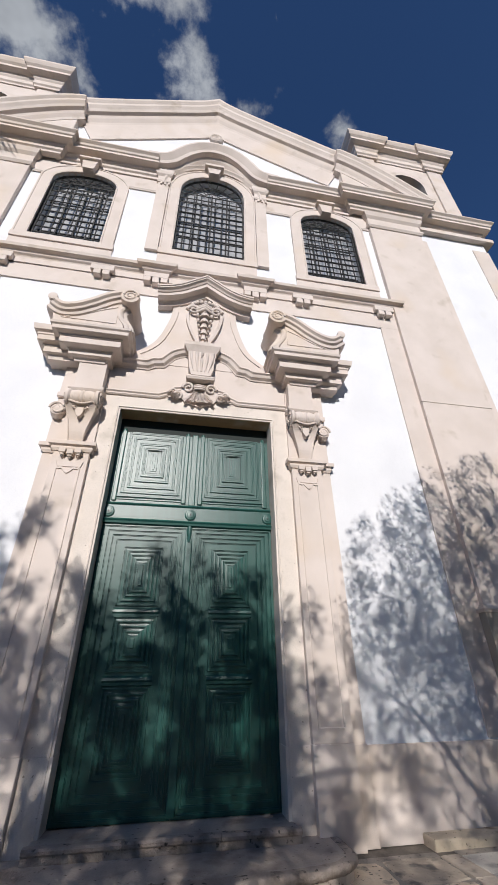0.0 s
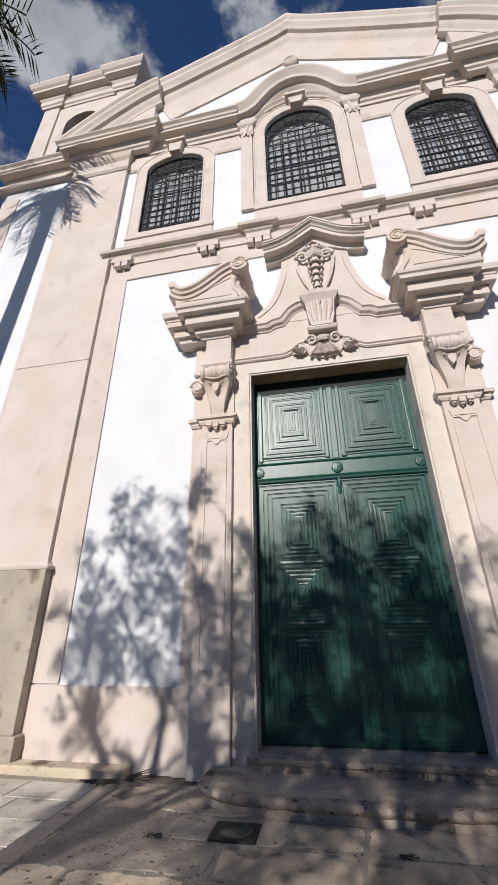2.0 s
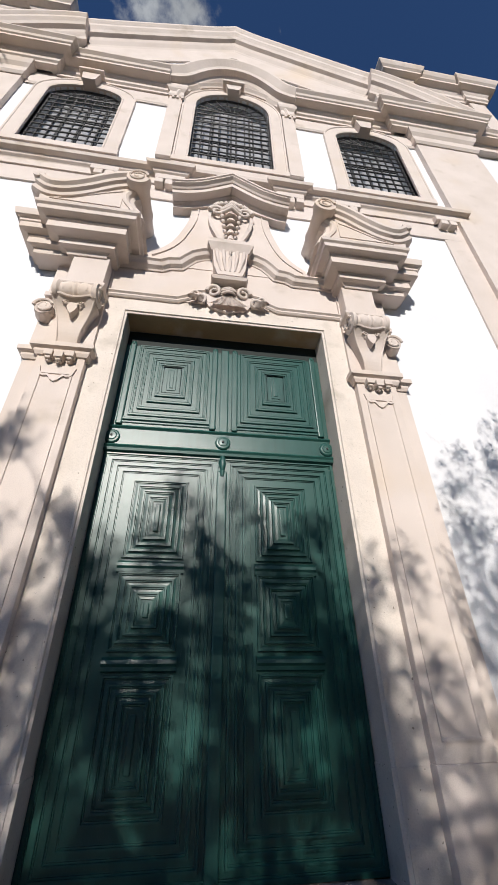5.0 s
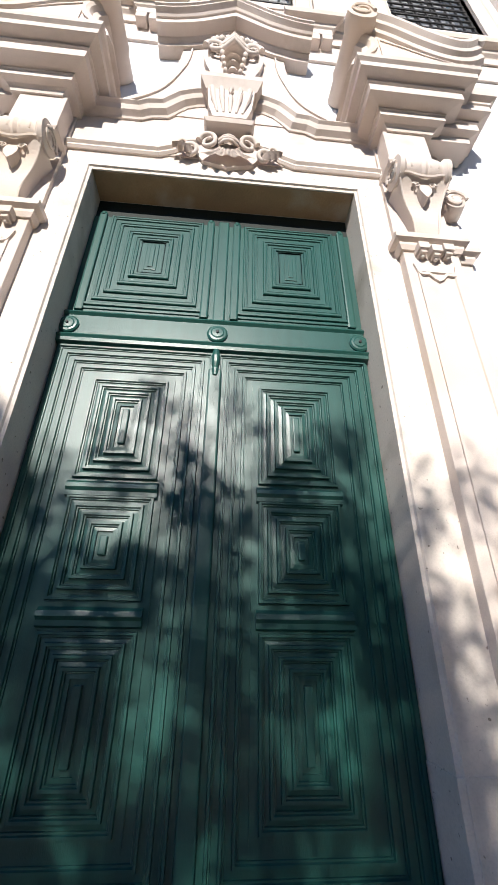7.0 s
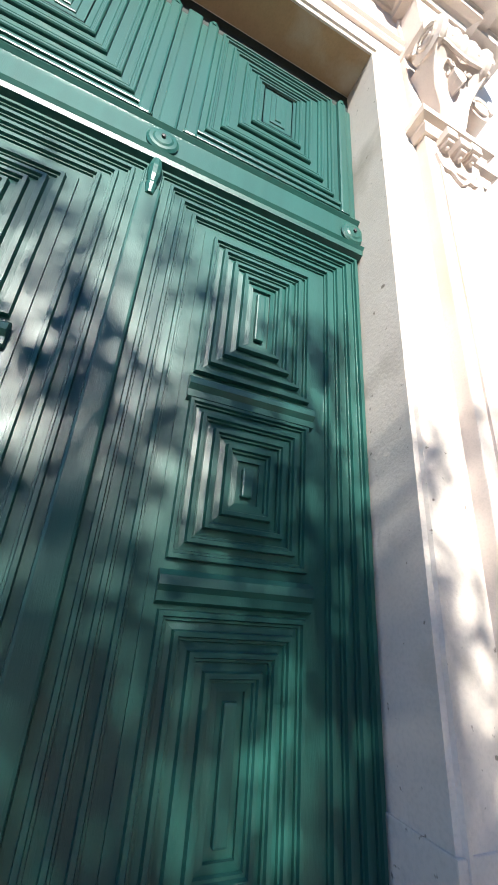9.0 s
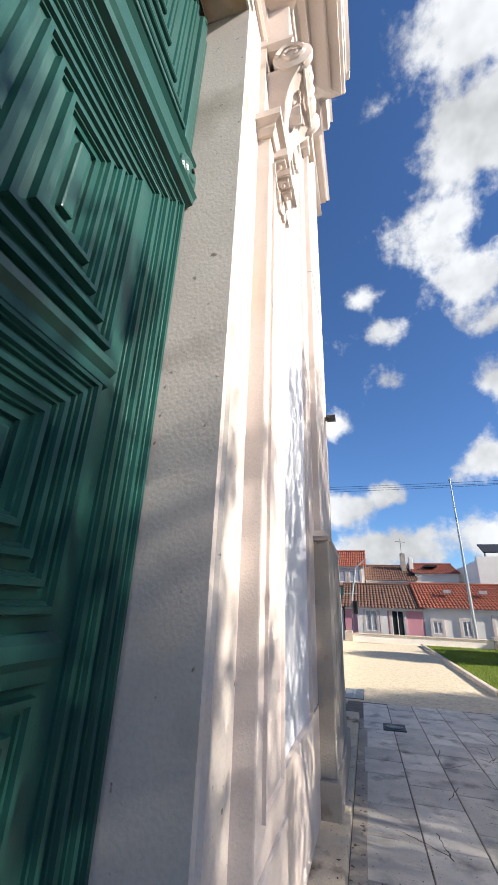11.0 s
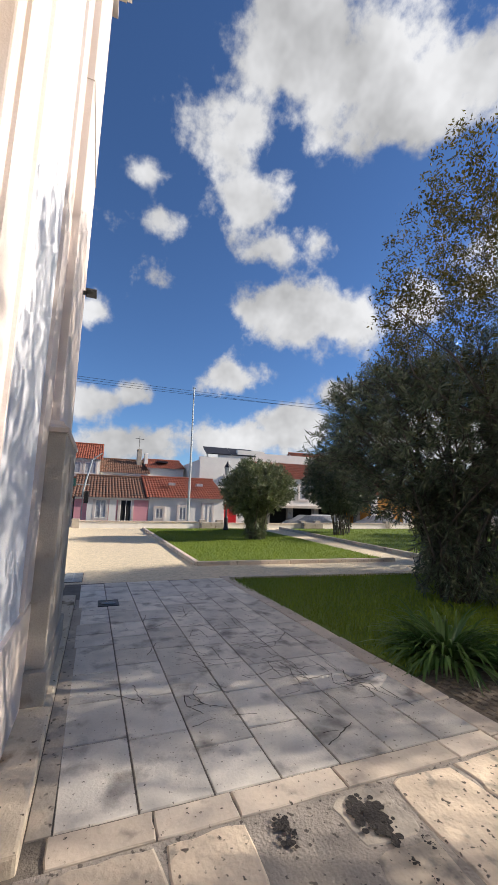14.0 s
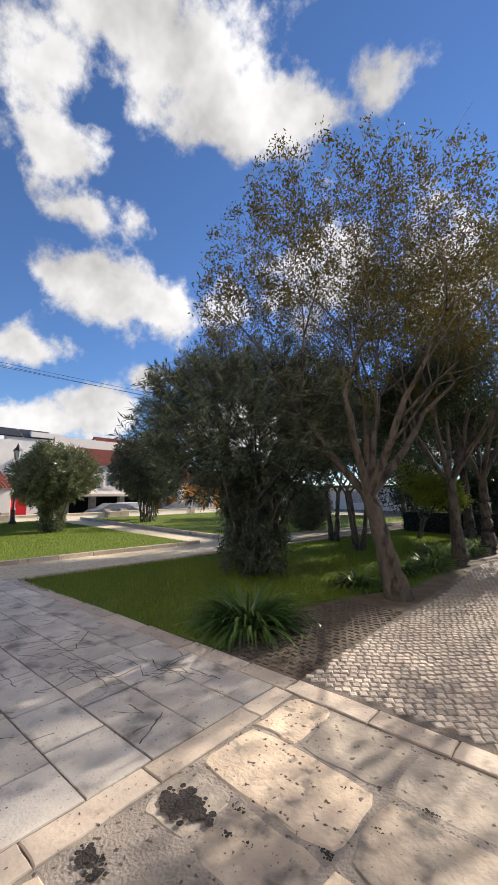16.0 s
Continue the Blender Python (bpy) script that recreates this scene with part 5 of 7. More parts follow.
cob_bed = flat([(-9.5, -3.72), (2.86, -3.72), (2.90, -7.1), (2.86, -40), (-9.5, -40)], -0.003, MORTAR, "pavement_cobbles", thick=0.02)
tagged(cob_bed, "grey limestone cobbles laid in diagonal rows", "paving", kind="structure")
cq = random.Random(5)
variants = [mesh_of("cobble", cobble_geo(0.069 + 0.010 * cq.random(), 0.072 + 0.010 * cq.random(), cq), COBBLE) for _ in range(8)]
c45 = math.cos(radians(42)), math.sin(radians(42))
near, rest = [], []
for i in range(-190, 190):
    for j in range(-190, 190):
        u, v = i * 0.083 + (0.0415 if j % 2 else 0) + 0.012 * math.sin(j * 1.7), j * 0.086 + 0.02 * math.sin(i * 0.31)
        x, y = u * c45[0] - v * c45[1], -8 + u * c45[1] + v * c45[0]
        if -4.2 < x < 2.80 + 0.05 * math.sin(y) and -15.5 < y < -3.79:
            x, y = x + cq.uniform(-.006, .006), y + cq.uniform(-.006, .006)
            (near if (x > 0.9 and y > -5.75) else rest).append((x, y, cq.uniform(-.003, .003), 42 + cq.uniform(-9, 9)))
near.sort(key=lambda c: -c[1] + 0.3 * (2.8 - c[0]))
rest = near[300:] + rest
for x, y, z, a in near[:300]:
    piece("cobble", variants[cq.randrange(8)], cob_bed, pose(x, y, CZ + z, cq.uniform(-3, 3), cq.uniform(-3, 3), a))
# darker sunk cobbles under soil, towards the lawn
COBBLE_DIRTY = material("soil_covered_cobble", (0.13, 0.105, 0.08), (0.085, 0.068, 0.052), 5.0, 0.95, 0.5, 60)
sunk = []
for i in range(-40, 40):
    for j in range(0, 40):
        x, y = 2.95 + j * 0.104 + (0.05 if i % 2 else 0), -3.85 - (i + 40) * 0.094
        if x < 4.22 - 0.15 * abs(y + 4.6) and y > -6.6:
            sunk.append((x, y, -0.025 + cq.uniform(-.006, .003), cq.uniform(-15, 15)))
src = [([tuple(v.co) for v in m.vertices], [tuple(p.vertices) for p in m.polygons]) for m in variants]


def cobble_field(name, label, spots, mat):
    V, F = [], []
    for x, y, z, a in spots:
        vs, fs = src[cq.randrange(8)]
        ca, sa, o = math.cos(radians(a)), math.sin(radians(a)), len(V)
        V += [(x + p[0] * ca - p[1] * sa, y + p[0] * sa + p[1] * ca, CZ + z + p[2]) for p in vs]
        F += [tuple(k + o for k in f) for f in fs]
    me = bpy.data.meshes.new(name)
    me.from_pydata(V, [], F)
    me.materials.append(mat)
    ob = new(name, me)
    ob.parent = cob_bed
    tagged(ob, label, kind="stuff")


cobble_field("cobble_field", "grey limestone cobbles", rest, COBBLE)
cobble_field("sunk_cobbles", "soil-covered sunken cobbles", sunk, COBBLE_DIRTY)

# lawns
L1 = [(4.15, -3.72), (9.36, -3.40), (8.6, -11.3), (8.0, -16.5), (7.5, -22.0), (3.4, -22.0), (3.35, -8.3), (3.9, -7.0), (4.3, -5.6), (4.2, -4.7), (3.95, -3.74)]
L2 = [(11.55, -3.25), (25.6, -3.25), (25.6, -10.6), (18.5, -10.2), (11.1, -9.6)]
L3 = [(11.0, -11.2), (18.5, -11.9), (25.6, -12.6), (25.6, -29), (9.3, -29), (10.0, -16.5)]


def inside(x, y, poly):
    c = np.zeros(len(x), bool)
    for (x0, y0), (x1, y1) in zip(poly, poly[1:] + poly[:1]):
        if y0 != y1:
            c ^= ((y0 > y) != (y1 > y)) & (x < (x1 - x0) * (y - y0) / (y1 - y0) + x0)
    return c


def blades(name, poly, count, h, w, parent, seed, near=None):
    q = np.random.RandomState(seed)
    ax = np.array(poly)
    lo, hi = ax.min(0), ax.max(0)
    p = q.rand(count * 3, 2) * (hi - lo) + lo
    p = p[inside(p[:, 0], p[:, 1], poly)][:count]
    n = len(p)
    a = q.rand(n) * 6.28
    hh = h * (0.5 + q.rand(n))
    lean = (q.rand(n, 2) - 0.5) * h * 1.0
    v = np.zeros((n, 3, 3))
    v[:, 0, 0], v[:, 0, 1] = p[:, 0] + np.cos(a) * w, p[:, 1] + np.sin(a) * w
    v[:, 1, 0], v[:, 1, 1] = p[:, 0] - np.cos(a) * w, p[:, 1] - np.sin(a) * w
    v[:, 2, 0], v[:, 2, 1], v[:, 2, 2] = p[:, 0] + lean[:, 0], p[:, 1] + lean[:, 1], hh
    me = bpy.data.meshes.new(name)
    me.from_pydata(v.reshape(-1, 3).tolist(), [], np.arange(n * 3).reshape(-1, 3).tolist())
    me.materials.append(BLADE)
    ob = new(name, me)
    ob.parent = parent
    return tagged(ob, "short mown grass blades", kind="stuff")


for nm, poly, cnt, h, w, z in (("lawn_near", L1, 90000, 0.06, 0.006, 0.004), ("lawn_middle", L2, 60000, 0.06, 0.010, 0.02), ("lawn_far", L3, 50000, 0.06, 0.014, 0.02)):
    lw = flat(poly, z, LAWN, nm, thick=0.08)
    tagged(lw, "mown green lawn", "lawn", kind="structure")
    blades("grass", poly, cnt, h, w, lw, len(nm))


def kerb_run(pts, h=0.09, w=0.13, mat=COPING):
    k = group("lawn_kerb", "low stone kerb round a lawn", "kerb", (pts[0][0], pts[0][1], 0), kind="structure")
    for (x0, y0), (x1, y1) in zip(pts, pts[1:]):
        d = math.hypot(x1 - x0, y1 - y0)
        n = max(1, round(d / 1.0))
        me = mesh_of("kerb_stone", box(0.006, d / n - 0.006, -w / 2, w / 2, -0.1, h, bevel=0.012), mat)
        for i in range(n):
            f = i / n
            ob = piece("kerb_stone", me, k, Matrix.Translation((x0 + (x1 - x0) * f - pts[0][0], y0 + (y1 - y0) * f - pts[0][1], 0)) @ Matrix.Rotation(math.atan2(y1 - y0, x1 - x0), 4, "Z"))


kerb_run([(25.6, -3.18), (11.48, -3.18), (11.05, -9.7)], 0.10)
kerb_run([(11.0, -11.1), (18.5, -11.8), (25.6, -12.5)], 0.14, 0.16, STONE_RAW)
kerb_run([(10.95, -11.1), (9.9, -16.5), (9.2, -24.0)], 0.08)
kerb_run([(9.42, -3.45), (8.66, -11.3), (8.06, -16.5), (7.6, -22)], 0.05)


# ---------------------------------------------------------------- plants
def leaf_mesh(name, c, d, length, width, mat, seed, fold=0.25):
    """Many lance-shaped leaves, each two folded halves."""
    q = np.random.RandomState(seed)
    n = len(c)
    d = d / np.maximum(1e-6, np.linalg.norm(d, axis=1, keepdims=True))
    up = q.randn(n, 3)
    sd = np.cross(d, up)
    sd /= np.maximum(1e-6, np.linalg.norm(sd, axis=1, keepdims=True))
    nm = np.cross(sd, d)
    ln = (length * (0.6 + 0.7 * q.rand(n)))[:, None]
    wd = (width * (0.7 + 0.6 * q.rand(n)))[:, None]
    v = np.zeros((n, 4, 3))
    v[:, 0] = c
    v[:, 1] = c + d * ln * 0.45 + sd * wd * 0.5 + nm * wd * fold
    v[:, 2] = c + d * ln
    v[:, 3] = c + d * ln * 0.45 - sd * wd * 0.5 + nm * wd * fold
    i = np.arange(n)[:, None] * 4
    f = np.concatenate([i + np.array([[0, 1, 2]]), i + np.array([[0, 2, 3]])], 1).reshape(-1, 3)
    me = bpy.data.meshes.new(name)
    me.from_pydata(v.reshape(-1, 3).tolist(), [], f.tolist())
    me.materials.append(mat)
    return me


def grow(bm, q, p, d, length, rad, depth, tips, spread=0.55, rise=0.15, seg=5, kids=(2, 3), shrink=0.72, leafy=1, hull=None):
    ahead = p + d * length * 0.5
    if hull and depth < 5 and sum(((ahead[i] - hull[0][i]) / hull[1][i]) ** 2 for i in range(3)) > 1:
        return
    pts, rr = [p.copy()], [rad]
    for i in range(seg):
        d = (d + Vector((q.uniform(-1, 1), q.uniform(-1, 1), q.uniform(-0.6, 1) + rise)) * 0.13).normalized()
        p = p + d * length / seg
        pts.append(p.copy())
        rr.append(rad * (1 - 0.42 * (i + 1) / seg))
    tube(bm, pts, rr, 8 if rad > 0.05 else (5 if rad > 0.015 else 3))
    if depth <= leafy:
        for a, b in zip(pts[1:], pts[2:] + [pts[-1] + d * 0.1]):
            tips.append((a, (b - a).normalized()))
    if depth == 0:
        return
    for k in range(q.randint(*kids)):
        a = q.uniform(0, 6.28)
        side = d.orthogonal().normalized()
        side.rotate(Matrix.Rotation(a, 3, d))
        nd = (d * (1 - spread * 0.5) + side * spread * q.uniform(0.7, 1.3) + Vector((0, 0, rise))).normalized()
        start = pts[-1] if k == 0 else pts[q.randint(seg // 2, seg)]
        grow(bm, q, start.copy(), nd, length * shrink * q.uniform(0.8, 1.15), rr[-1] * (0.85 if k == 0 else 0.65), depth - 1, tips, spread, rise, seg, kids, shrink, leafy, hull)


def tree(name, label, at, stems, trunk, lean, limbs, length, rad, depth, leaf, per, lsize, mat, seed, spread=0.6, rise=0.12, cloud=0.16, cat="tree", shrink=0.72, droop=0.0, kids=(2, 3), leafy=1, hull=None, fill=0):
    """Trunks up to the fork, limbs dividing depth times, leaves round the last twigs."""
    q = random.Random(seed)
    g = group(name, label, cat, (at[0], at[1], -0.03))
    tips = []
    tb = bmesh.new()
    lb = bmesh.new()
    for s in range(stems):
        off = Vector((q.uniform(-1, 1), q.uniform(-1, 1), 0)) * (0.16 if stems > 1 else 0)
        base = off + Vector((0, 0, -0.05))
        ln = Vector((lean[0], lean[1], 0)) + (Vector((off.x, off.y, 0)).normalized() * 0.3 if stems > 1 else Vector())
        pts, rr = [], []
        for i in range(25):
            f = i / 24
            pts.append(base + ln * f ** 1.1 + Vector((q.uniform(-1, 1), q.uniform(-1, 1), 0)) * 0.008 * (i > 0) + Vector((0, 0, trunk * f)))
            rr.append(rad * (1.0 + 0.55 * (1 - f) ** 4 - 0.25 * f))
        tube(tb, pts, rr, 22)
        top = pts[-1]
        for k in range(limbs):
            a = 6.28 * k / limbs + q.uniform(-0.4, 0.4) + seed
            d = Vector((math.cos(a) * spread, math.sin(a) * spread, 1.0)).normalized()
            grow(lb, q, top - Vector((0, 0, 0.1)), d, length * q.uniform(0.85, 1.15), rad * 0.48, depth, tips, spread, rise, kids=kids, shrink=shrink, leafy=leafy, hull=hull)
    if fill:
        # further twigs, reaching evenly through the crown
        knots = [t[0].copy() for t in tips] or [top.copy()]
        for _ in range(fill):
            v = Vector((q.gauss(0, 1), q.gauss(0, 1), q.gauss(0, 1))).normalized() * q.random() ** 0.4
            end = Vector([hull[0][i] + v[i] * hull[1][i] for i in range(3)])
            root = min(knots, key=lambda k: (k - end).length_squared)
            bend = (root + end) / 2 + Vector((q.uniform(-.1, .1), q.uniform(-.1, .1), 0.08))
            tube(lb, [root, bend, end], [0.014, 0.010, 0.005], 4)
            knots.append(end)
            d = (end - bend).normalized()
            tips += [(bend, d), (end - d * 0.12, d), (end, d), (end, d)]
    for v in tb.verts:
        ridge = noise.noise(Vector((v.co.x * 9, v.co.y * 9, v.co.z * 1.6))) * 0.5 + noise.noise(v.co * 14) * 0.22
        v.co += Vector((noise.noise(v.co * 5), noise.noise(v.co * 5 + Vector((9, 0, 0))), 0)) * rad * 0.16 + Vector((v.co.x - lean[0] * v.co.z / trunk, v.co.y - lean[1] * v.co.z / trunk, 0)).normalized() * ridge * rad * 0.26
    part("trunk", tb, BARK, g, smooth=50)
    part("branchwork", lb, BARK, g, smooth=60)
    qn = np.random.RandomState(seed)
    P = np.array([tuple(t[0]) for t in tips])
    Dv = np.array([tuple(t[1]) for t in tips])
    if hull:
        keep = (((P - np.array(hull[0])) / np.array(hull[1])) ** 2).sum(1) < 1.08
        P, Dv = P[keep], Dv[keep]
        # spread the leaves evenly through the crown
        cell = {}
        keys = [tuple(int(math.floor(v / 0.45)) for v in p) for p in P]
        for k in keys:
            cell[k] = cell.get(k, 0) + 1
        wt = np.array([1.0 / cell[k] ** 0.8 for k in keys])
        idx = qn.choice(len(P), int(per), p=wt / wt.sum())
    else:
        idx = qn.randint(0, len(P), int(len(P) * per))
    c = P[idx] + qn.randn(len(idx), 3) * cloud
    d = Dv[idx] * 0.6 + qn.randn(len(idx), 3) * 0.75 + np.array([0, 0, -droop])
    ob = new("crown", leaf_mesh("crown", c, d, leaf, lsize, mat, seed))
    ob.parent = g
    return g


tree("leaning_tree", "leaning broad tree with sparse olive-brown leaves", (3.28, -7.36), 1, 1.85, (0.36, 0.30), 6, 2.1, 0.17, 6, 0.064, 62000, 0.027, LEAF_TREE, 14, 0.66, 0.13, 0.055, shrink=0.76, kids=(2, 4), leafy=2, hull=((0.70, -0.15, 4.95), (3.15, 3.3, 3.5)))
tree("park_tree", "dark leaning tree beside the cobbles", (3.25, -11.4), 1, 2.2, (0.1, 0.1), 5, 2.2, 0.15, 5, 0.10, 5.0, 0.042, LEAF_TREE, 23, 0.66, 0.15, 0.14, shrink=0.76)
tree("park_tree", "dark upright tree beside the cobbles", (3.1, -14.2), 1, 2.3, (0.05, 0.1), 4, 2.0, 0.17, 5, 0.085, 6.5, 0.045, LEAF_DARK, 37, 0.6, 0.15, 0.2, shrink=0.74)
tree("park_tree", "slender tree with several thin trunks on the lawn", (6.1, -11.8), 3, 1.9, (0.0, 0.0), 2, 1.9, 0.07, 4, 0.10, 20.0, 0.045, LEAF_DARK, 41, 0.6, 0.1, 0.2)
tree("small_tree", "small tree with bright yellow-green leaves", (5.85, -16.2), 3, 0.9, (0.0, 0.0), 2, 0.75, 0.05, 4, 0.12, 7.0, 0.055, LEAF_LIME, 47, 0.75, 0.05, 0.14)
tree("park_tree", "dark broad tree on the lawn behind the oleander", (7.9, -13.4), 2, 1.9, (0.1, 0.0), 3, 1.7, 0.09, 4, 0.11, 11.0, 0.05, LEAF_DARK, 139, 0.75, 0.05, 0.2, shrink=0.74)
tree("young_tree", "slim leafy young tree behind the oleander", (7.3, -7.9), 1, 3.3, (0.5, 0.25), 5, 1.1, 0.06, 4, 0.065, 9000, 0.024, LEAF_TREE, 131, 0.6, 0.12, 0.06, shrink=0.76, kids=(2, 4), hull=((0.7, 0.3, 4.6), (1.3, 1.3, 1.6)))
tree("park_tree", "broad dark tree shading the church front", (-4.6, -9.6), 1, 3.9, (0.5, 0.1), 6, 1.5, 0.16, 3, 0.095, 9500, 0.046, LEAF_TREE, 53, 0.78, 0.05, 0.07, shrink=0.78, kids=(2, 4), leafy=1, hull=((0.55, 0.0, 6.35), (1.9, 1.6, 2.25)), fill=150)
tree("park_tree", "broad leafy tree shading the church door", (-2.2, -9.7), 1, 4.3, (0.85, 0.2), 6, 1.5, 0.13, 3, 0.095, 15500, 0.046, LEAF_DARK, 59, 0.80, 0.03, 0.10, shrink=0.78, kids=(2, 4), leafy=1, hull=((0.75, 0.0, 5.75), (1.85, 1.5, 2.5)), fill=190)
# out of view; added to block low sky and ground bounce
tree("park_tree", "unseen low spreading dark tree added to dim the church front", (-6.2, -15.5), 1, 2.4, (0.1, 0.1), 5, 1.9, 0.18, 5, 0.11, 2.6, 0.055, LEAF_DARK, 97, 0.85, -0.06, 0.2, shrink=0.74)
# also unseen, added to darken the door's foot and the steps
tree("park_tree", "unseen low spreading dark tree added to shade door foot and steps", (-2.3, -13.6), 1, 3.7, (0.1, 0.1), 5, 1.5, 0.15, 5, 0.10, 2.2, 0.048, LEAF_DARK, 101, 0.85, 0.0, 0.12, shrink=0.74)
tree("park_tree", "dark tree far across the lawn", (14.5, -22.0), 1, 2.0, (0.1, 0.1), 4, 1.9, 0.16, 4, 0.14, 4.0, 0.07, LEAF_DARK, 61, 0.65, 0.1, 0.25)
tree("park_tree", "dark tree far beyond the cobbles", (1.2, -19.0), 1, 2.2, (0.1, 0.1), 4, 1.9, 0.16, 4, 0.14, 9.0, 0.07, LEAF_DARK, 67, 0.65, 0.1, 0.25)
tree("park_tree", "dark leafy tree far over the hedge", (6.5, -24.0), 1, 2.2, (0.1, 0.1), 4, 2.2, 0.17, 4, 0.16, 12.0, 0.08, LEAF_DARK, 71, 0.65, 0.1, 0.25)

tree("park_tree", "wide dark tree at the park's far edge", (10.5, -28.0), 1, 2.0, (0.1, 0.1), 5, 2.3, 0.18, 4, 0.17, 10.0, 0.09, LEAF_DARK, 73, 0.7, 0.06, 0.3)
tree("park_tree", "dark tree at the far end of the cobbles", (3.4, -29.0), 1, 2.0, (0.1, 0.1), 5, 2.3, 0.18, 4, 0.17, 10.0, 0.09, LEAF_DARK, 79, 0.7, 0.06, 0.3)
tree("park_tree", "wide dark tree behind the round bush", (17.0, -27.0), 1, 1.8, (0.1, 0.1), 5, 2.0, 0.18, 4, 0.17, 4.0, 0.08, LEAF_DARK, 83, 0.7, 0.04, 0.3)

# extra tree, added to cast shade on the near lawn
tree("park_tree", "tall dark tree behind the yellow-green one, added for lawn shade", (4.4, -18.0), 1, 3.0, (0.1, 0.1), 5, 1.7, 0.18, 4, 0.14, 7.0, 0.07, LEAF_DARK, 89, 0.75, 0.03, 0.25)


def shrub(name, label, at, stems, skirts, crown, n_twig, leaf, lw, mat, seed, cat="shrub", whorl=14):
    """Stems fanning from one foot into whorls of long leaves; crown = (height of middle, radius, half height)."""
    q = random.Random(seed)
    g = group(name, label, cat, (at[0], at[1], 0))
    sb = bmesh.new()
    tips = []
    zc, R, H = crown
    for i in range(n_twig):
        a, u = q.uniform(0, 6.28), q.uniform(-1, 1)
        rr = (0.35 + 0.65 * q.random() ** 0.5) * (1.0 + 0.28 * noise.noise(Vector((math.cos(a) * 1.7, math.sin(a) * 1.7, u * 2 + seed))))
        k = math.sqrt(max(0, 1 - u * u))
        tips.append((Vector((math.cos(a) * R * k * rr, math.sin(a) * R * k * rr, zc + u * H * rr)), None))
    for i in range(skirts):
        a, z = q.uniform(0, 6.28), q.uniform(0.15, zc - H * 0.5)
        rr = R * q.uniform(0.08, 0.29)
        tips.append((Vector((math.cos(a) * rr, math.sin(a) * rr, z)), None))
    for i in range(stems):
        t = tips[q.randrange(n_twig)][0]
        a = q.uniform(0, 6.28)
        foot = Vector((math.cos(a) * 0.28, math.sin(a) * 0.28, 0))
        mid = foot * 1.3 + Vector((t.x * 0.3, t.y * 0.3, t.z * 0.55))
        tube(sb, smooth_line([tuple(foot), tuple(mid), tuple(t)], 4), [0.035 - 0.0032 * k for k in range(9)], 6)
    C, Dd = [], []
    for t, _ in tips:
        ax = (Vector((t.x, t.y, (t.z - zc) * 0.8 + 0.25)).normalized() + Vector((q.uniform(-.5, .5), q.uniform(-.5, .5), q.uniform(-.2, .7)))).normalized()
        tube(sb, [t - ax * 0.35, t - ax * 0.1, t + ax * 0.12], [0.009, 0.007, 0.004], 3)
        for k in range(whorl):
            s = ax.orthogonal().normalized()
            s.rotate(Matrix.Rotation(k * 2.1 + q.uniform(-.3, .3), 3, ax))
            C.append(tuple(t + ax * (k / whorl * 0.30 - 0.18)))
            Dd.append(tuple(s * q.uniform(0.6, 1.0) + ax * q.uniform(0.3, 0.9)))
    part("stem_fan", sb, BARK, g)
    ob = new("crown", leaf_mesh("crown", np.array(C), np.array(Dd), leaf, lw, mat, seed, 0.15))
    ob.parent = g
    return g


shrub("oleander", "tall dark oleander standing on the lawn", (6.35, -7.1), 34, 620, (3.2, 2.7, 1.75), 2300, 0.17, 0.026, LEAF_OLEA, 5, whorl=18)
shrub("oleander", "rounded grey-green oleander on the sunny lawn", (18.4, -7.7), 24, 420, (2.45, 1.75, 1.4), 1700, 0.18, 0.045, LEAF_BUSH, 6)
shrub("oleander", "dark oleander with bare thin stems by the wall", (20.5, -13.9), 18, 10, (3.2, 2.2, 1.9), 1300, 0.22, 0.055, LEAF_OLEA, 7)
shrub("oleander", "dark oleander with bare stems near the wall", (22.3, -15.6), 12, 10, (2.6, 1.8, 1.5), 800, 0.22, 0.055, LEAF_OLEA, 8)
shrub("round_bush", "clipped round dark bush beside the path", (10.6, -15.9), 10, 60, (1.1, 1.15, 1.0), 1800, 0.09, 0.04, LEAF_BUSH, 9, whorl=10)


def strap_clump(name, label, at, n, length, seed, R=0.3):
    q = random.Random(seed)
    g = group(name, label, "plant", (at[0], at[1], 0))
    for part_no in range(6):
        V, F = [], []
        for i in range(n // 6):
            a = q.uniform(0, 6.28)
            d0 = q.uniform(0, R)
            fx, fy = d0 * math.cos(a + q.uniform(-.6, .6)), d0 * math.sin(a + q.uniform(-.6, .6))
            L = length * q.uniform(0.7, 1.15)
            w = q.uniform(0.016, 0.027)
            bend = q.uniform(1.1, 2.3)
            o = len(V)
            x = z = 0.0
            el = q.uniform(0.35, 1.2)
            for k in range(7):
                f = k / 6
                ww = w * (1 - f ** 3) + 0.001
                V += [(fx + math.cos(a) * x - math.sin(a) * ww, fy + math.sin(a) * x + math.cos(a) * ww, max(0.01, z)), (fx + math.cos(a) * x, fy + math.sin(a) * x, max(0.004, z - ww * 0.5)), (fx + math.cos(a) * x + math.sin(a) * ww, fy + math.sin(a) * x - math.cos(a) * ww, max(0.01, z))]
                x += math.cos(el) * L / 6
                z += math.sin(el) * L / 6
                el -= bend / 6 * (0.6 + f)
            for k in range(6):
                b = o + k * 3
                F += [(b, b + 1, b + 4, b + 3), (b + 1, b + 2, b + 5, b + 4)]
        me = bpy.data.meshes.new("leaf_tuft")
        me.from_pydata(V, [], F)
        me.materials.append(LEAF_LILY)
        me.shade_smooth()
        ob = new("leaf_tuft", me)
        ob.parent = g
    return g


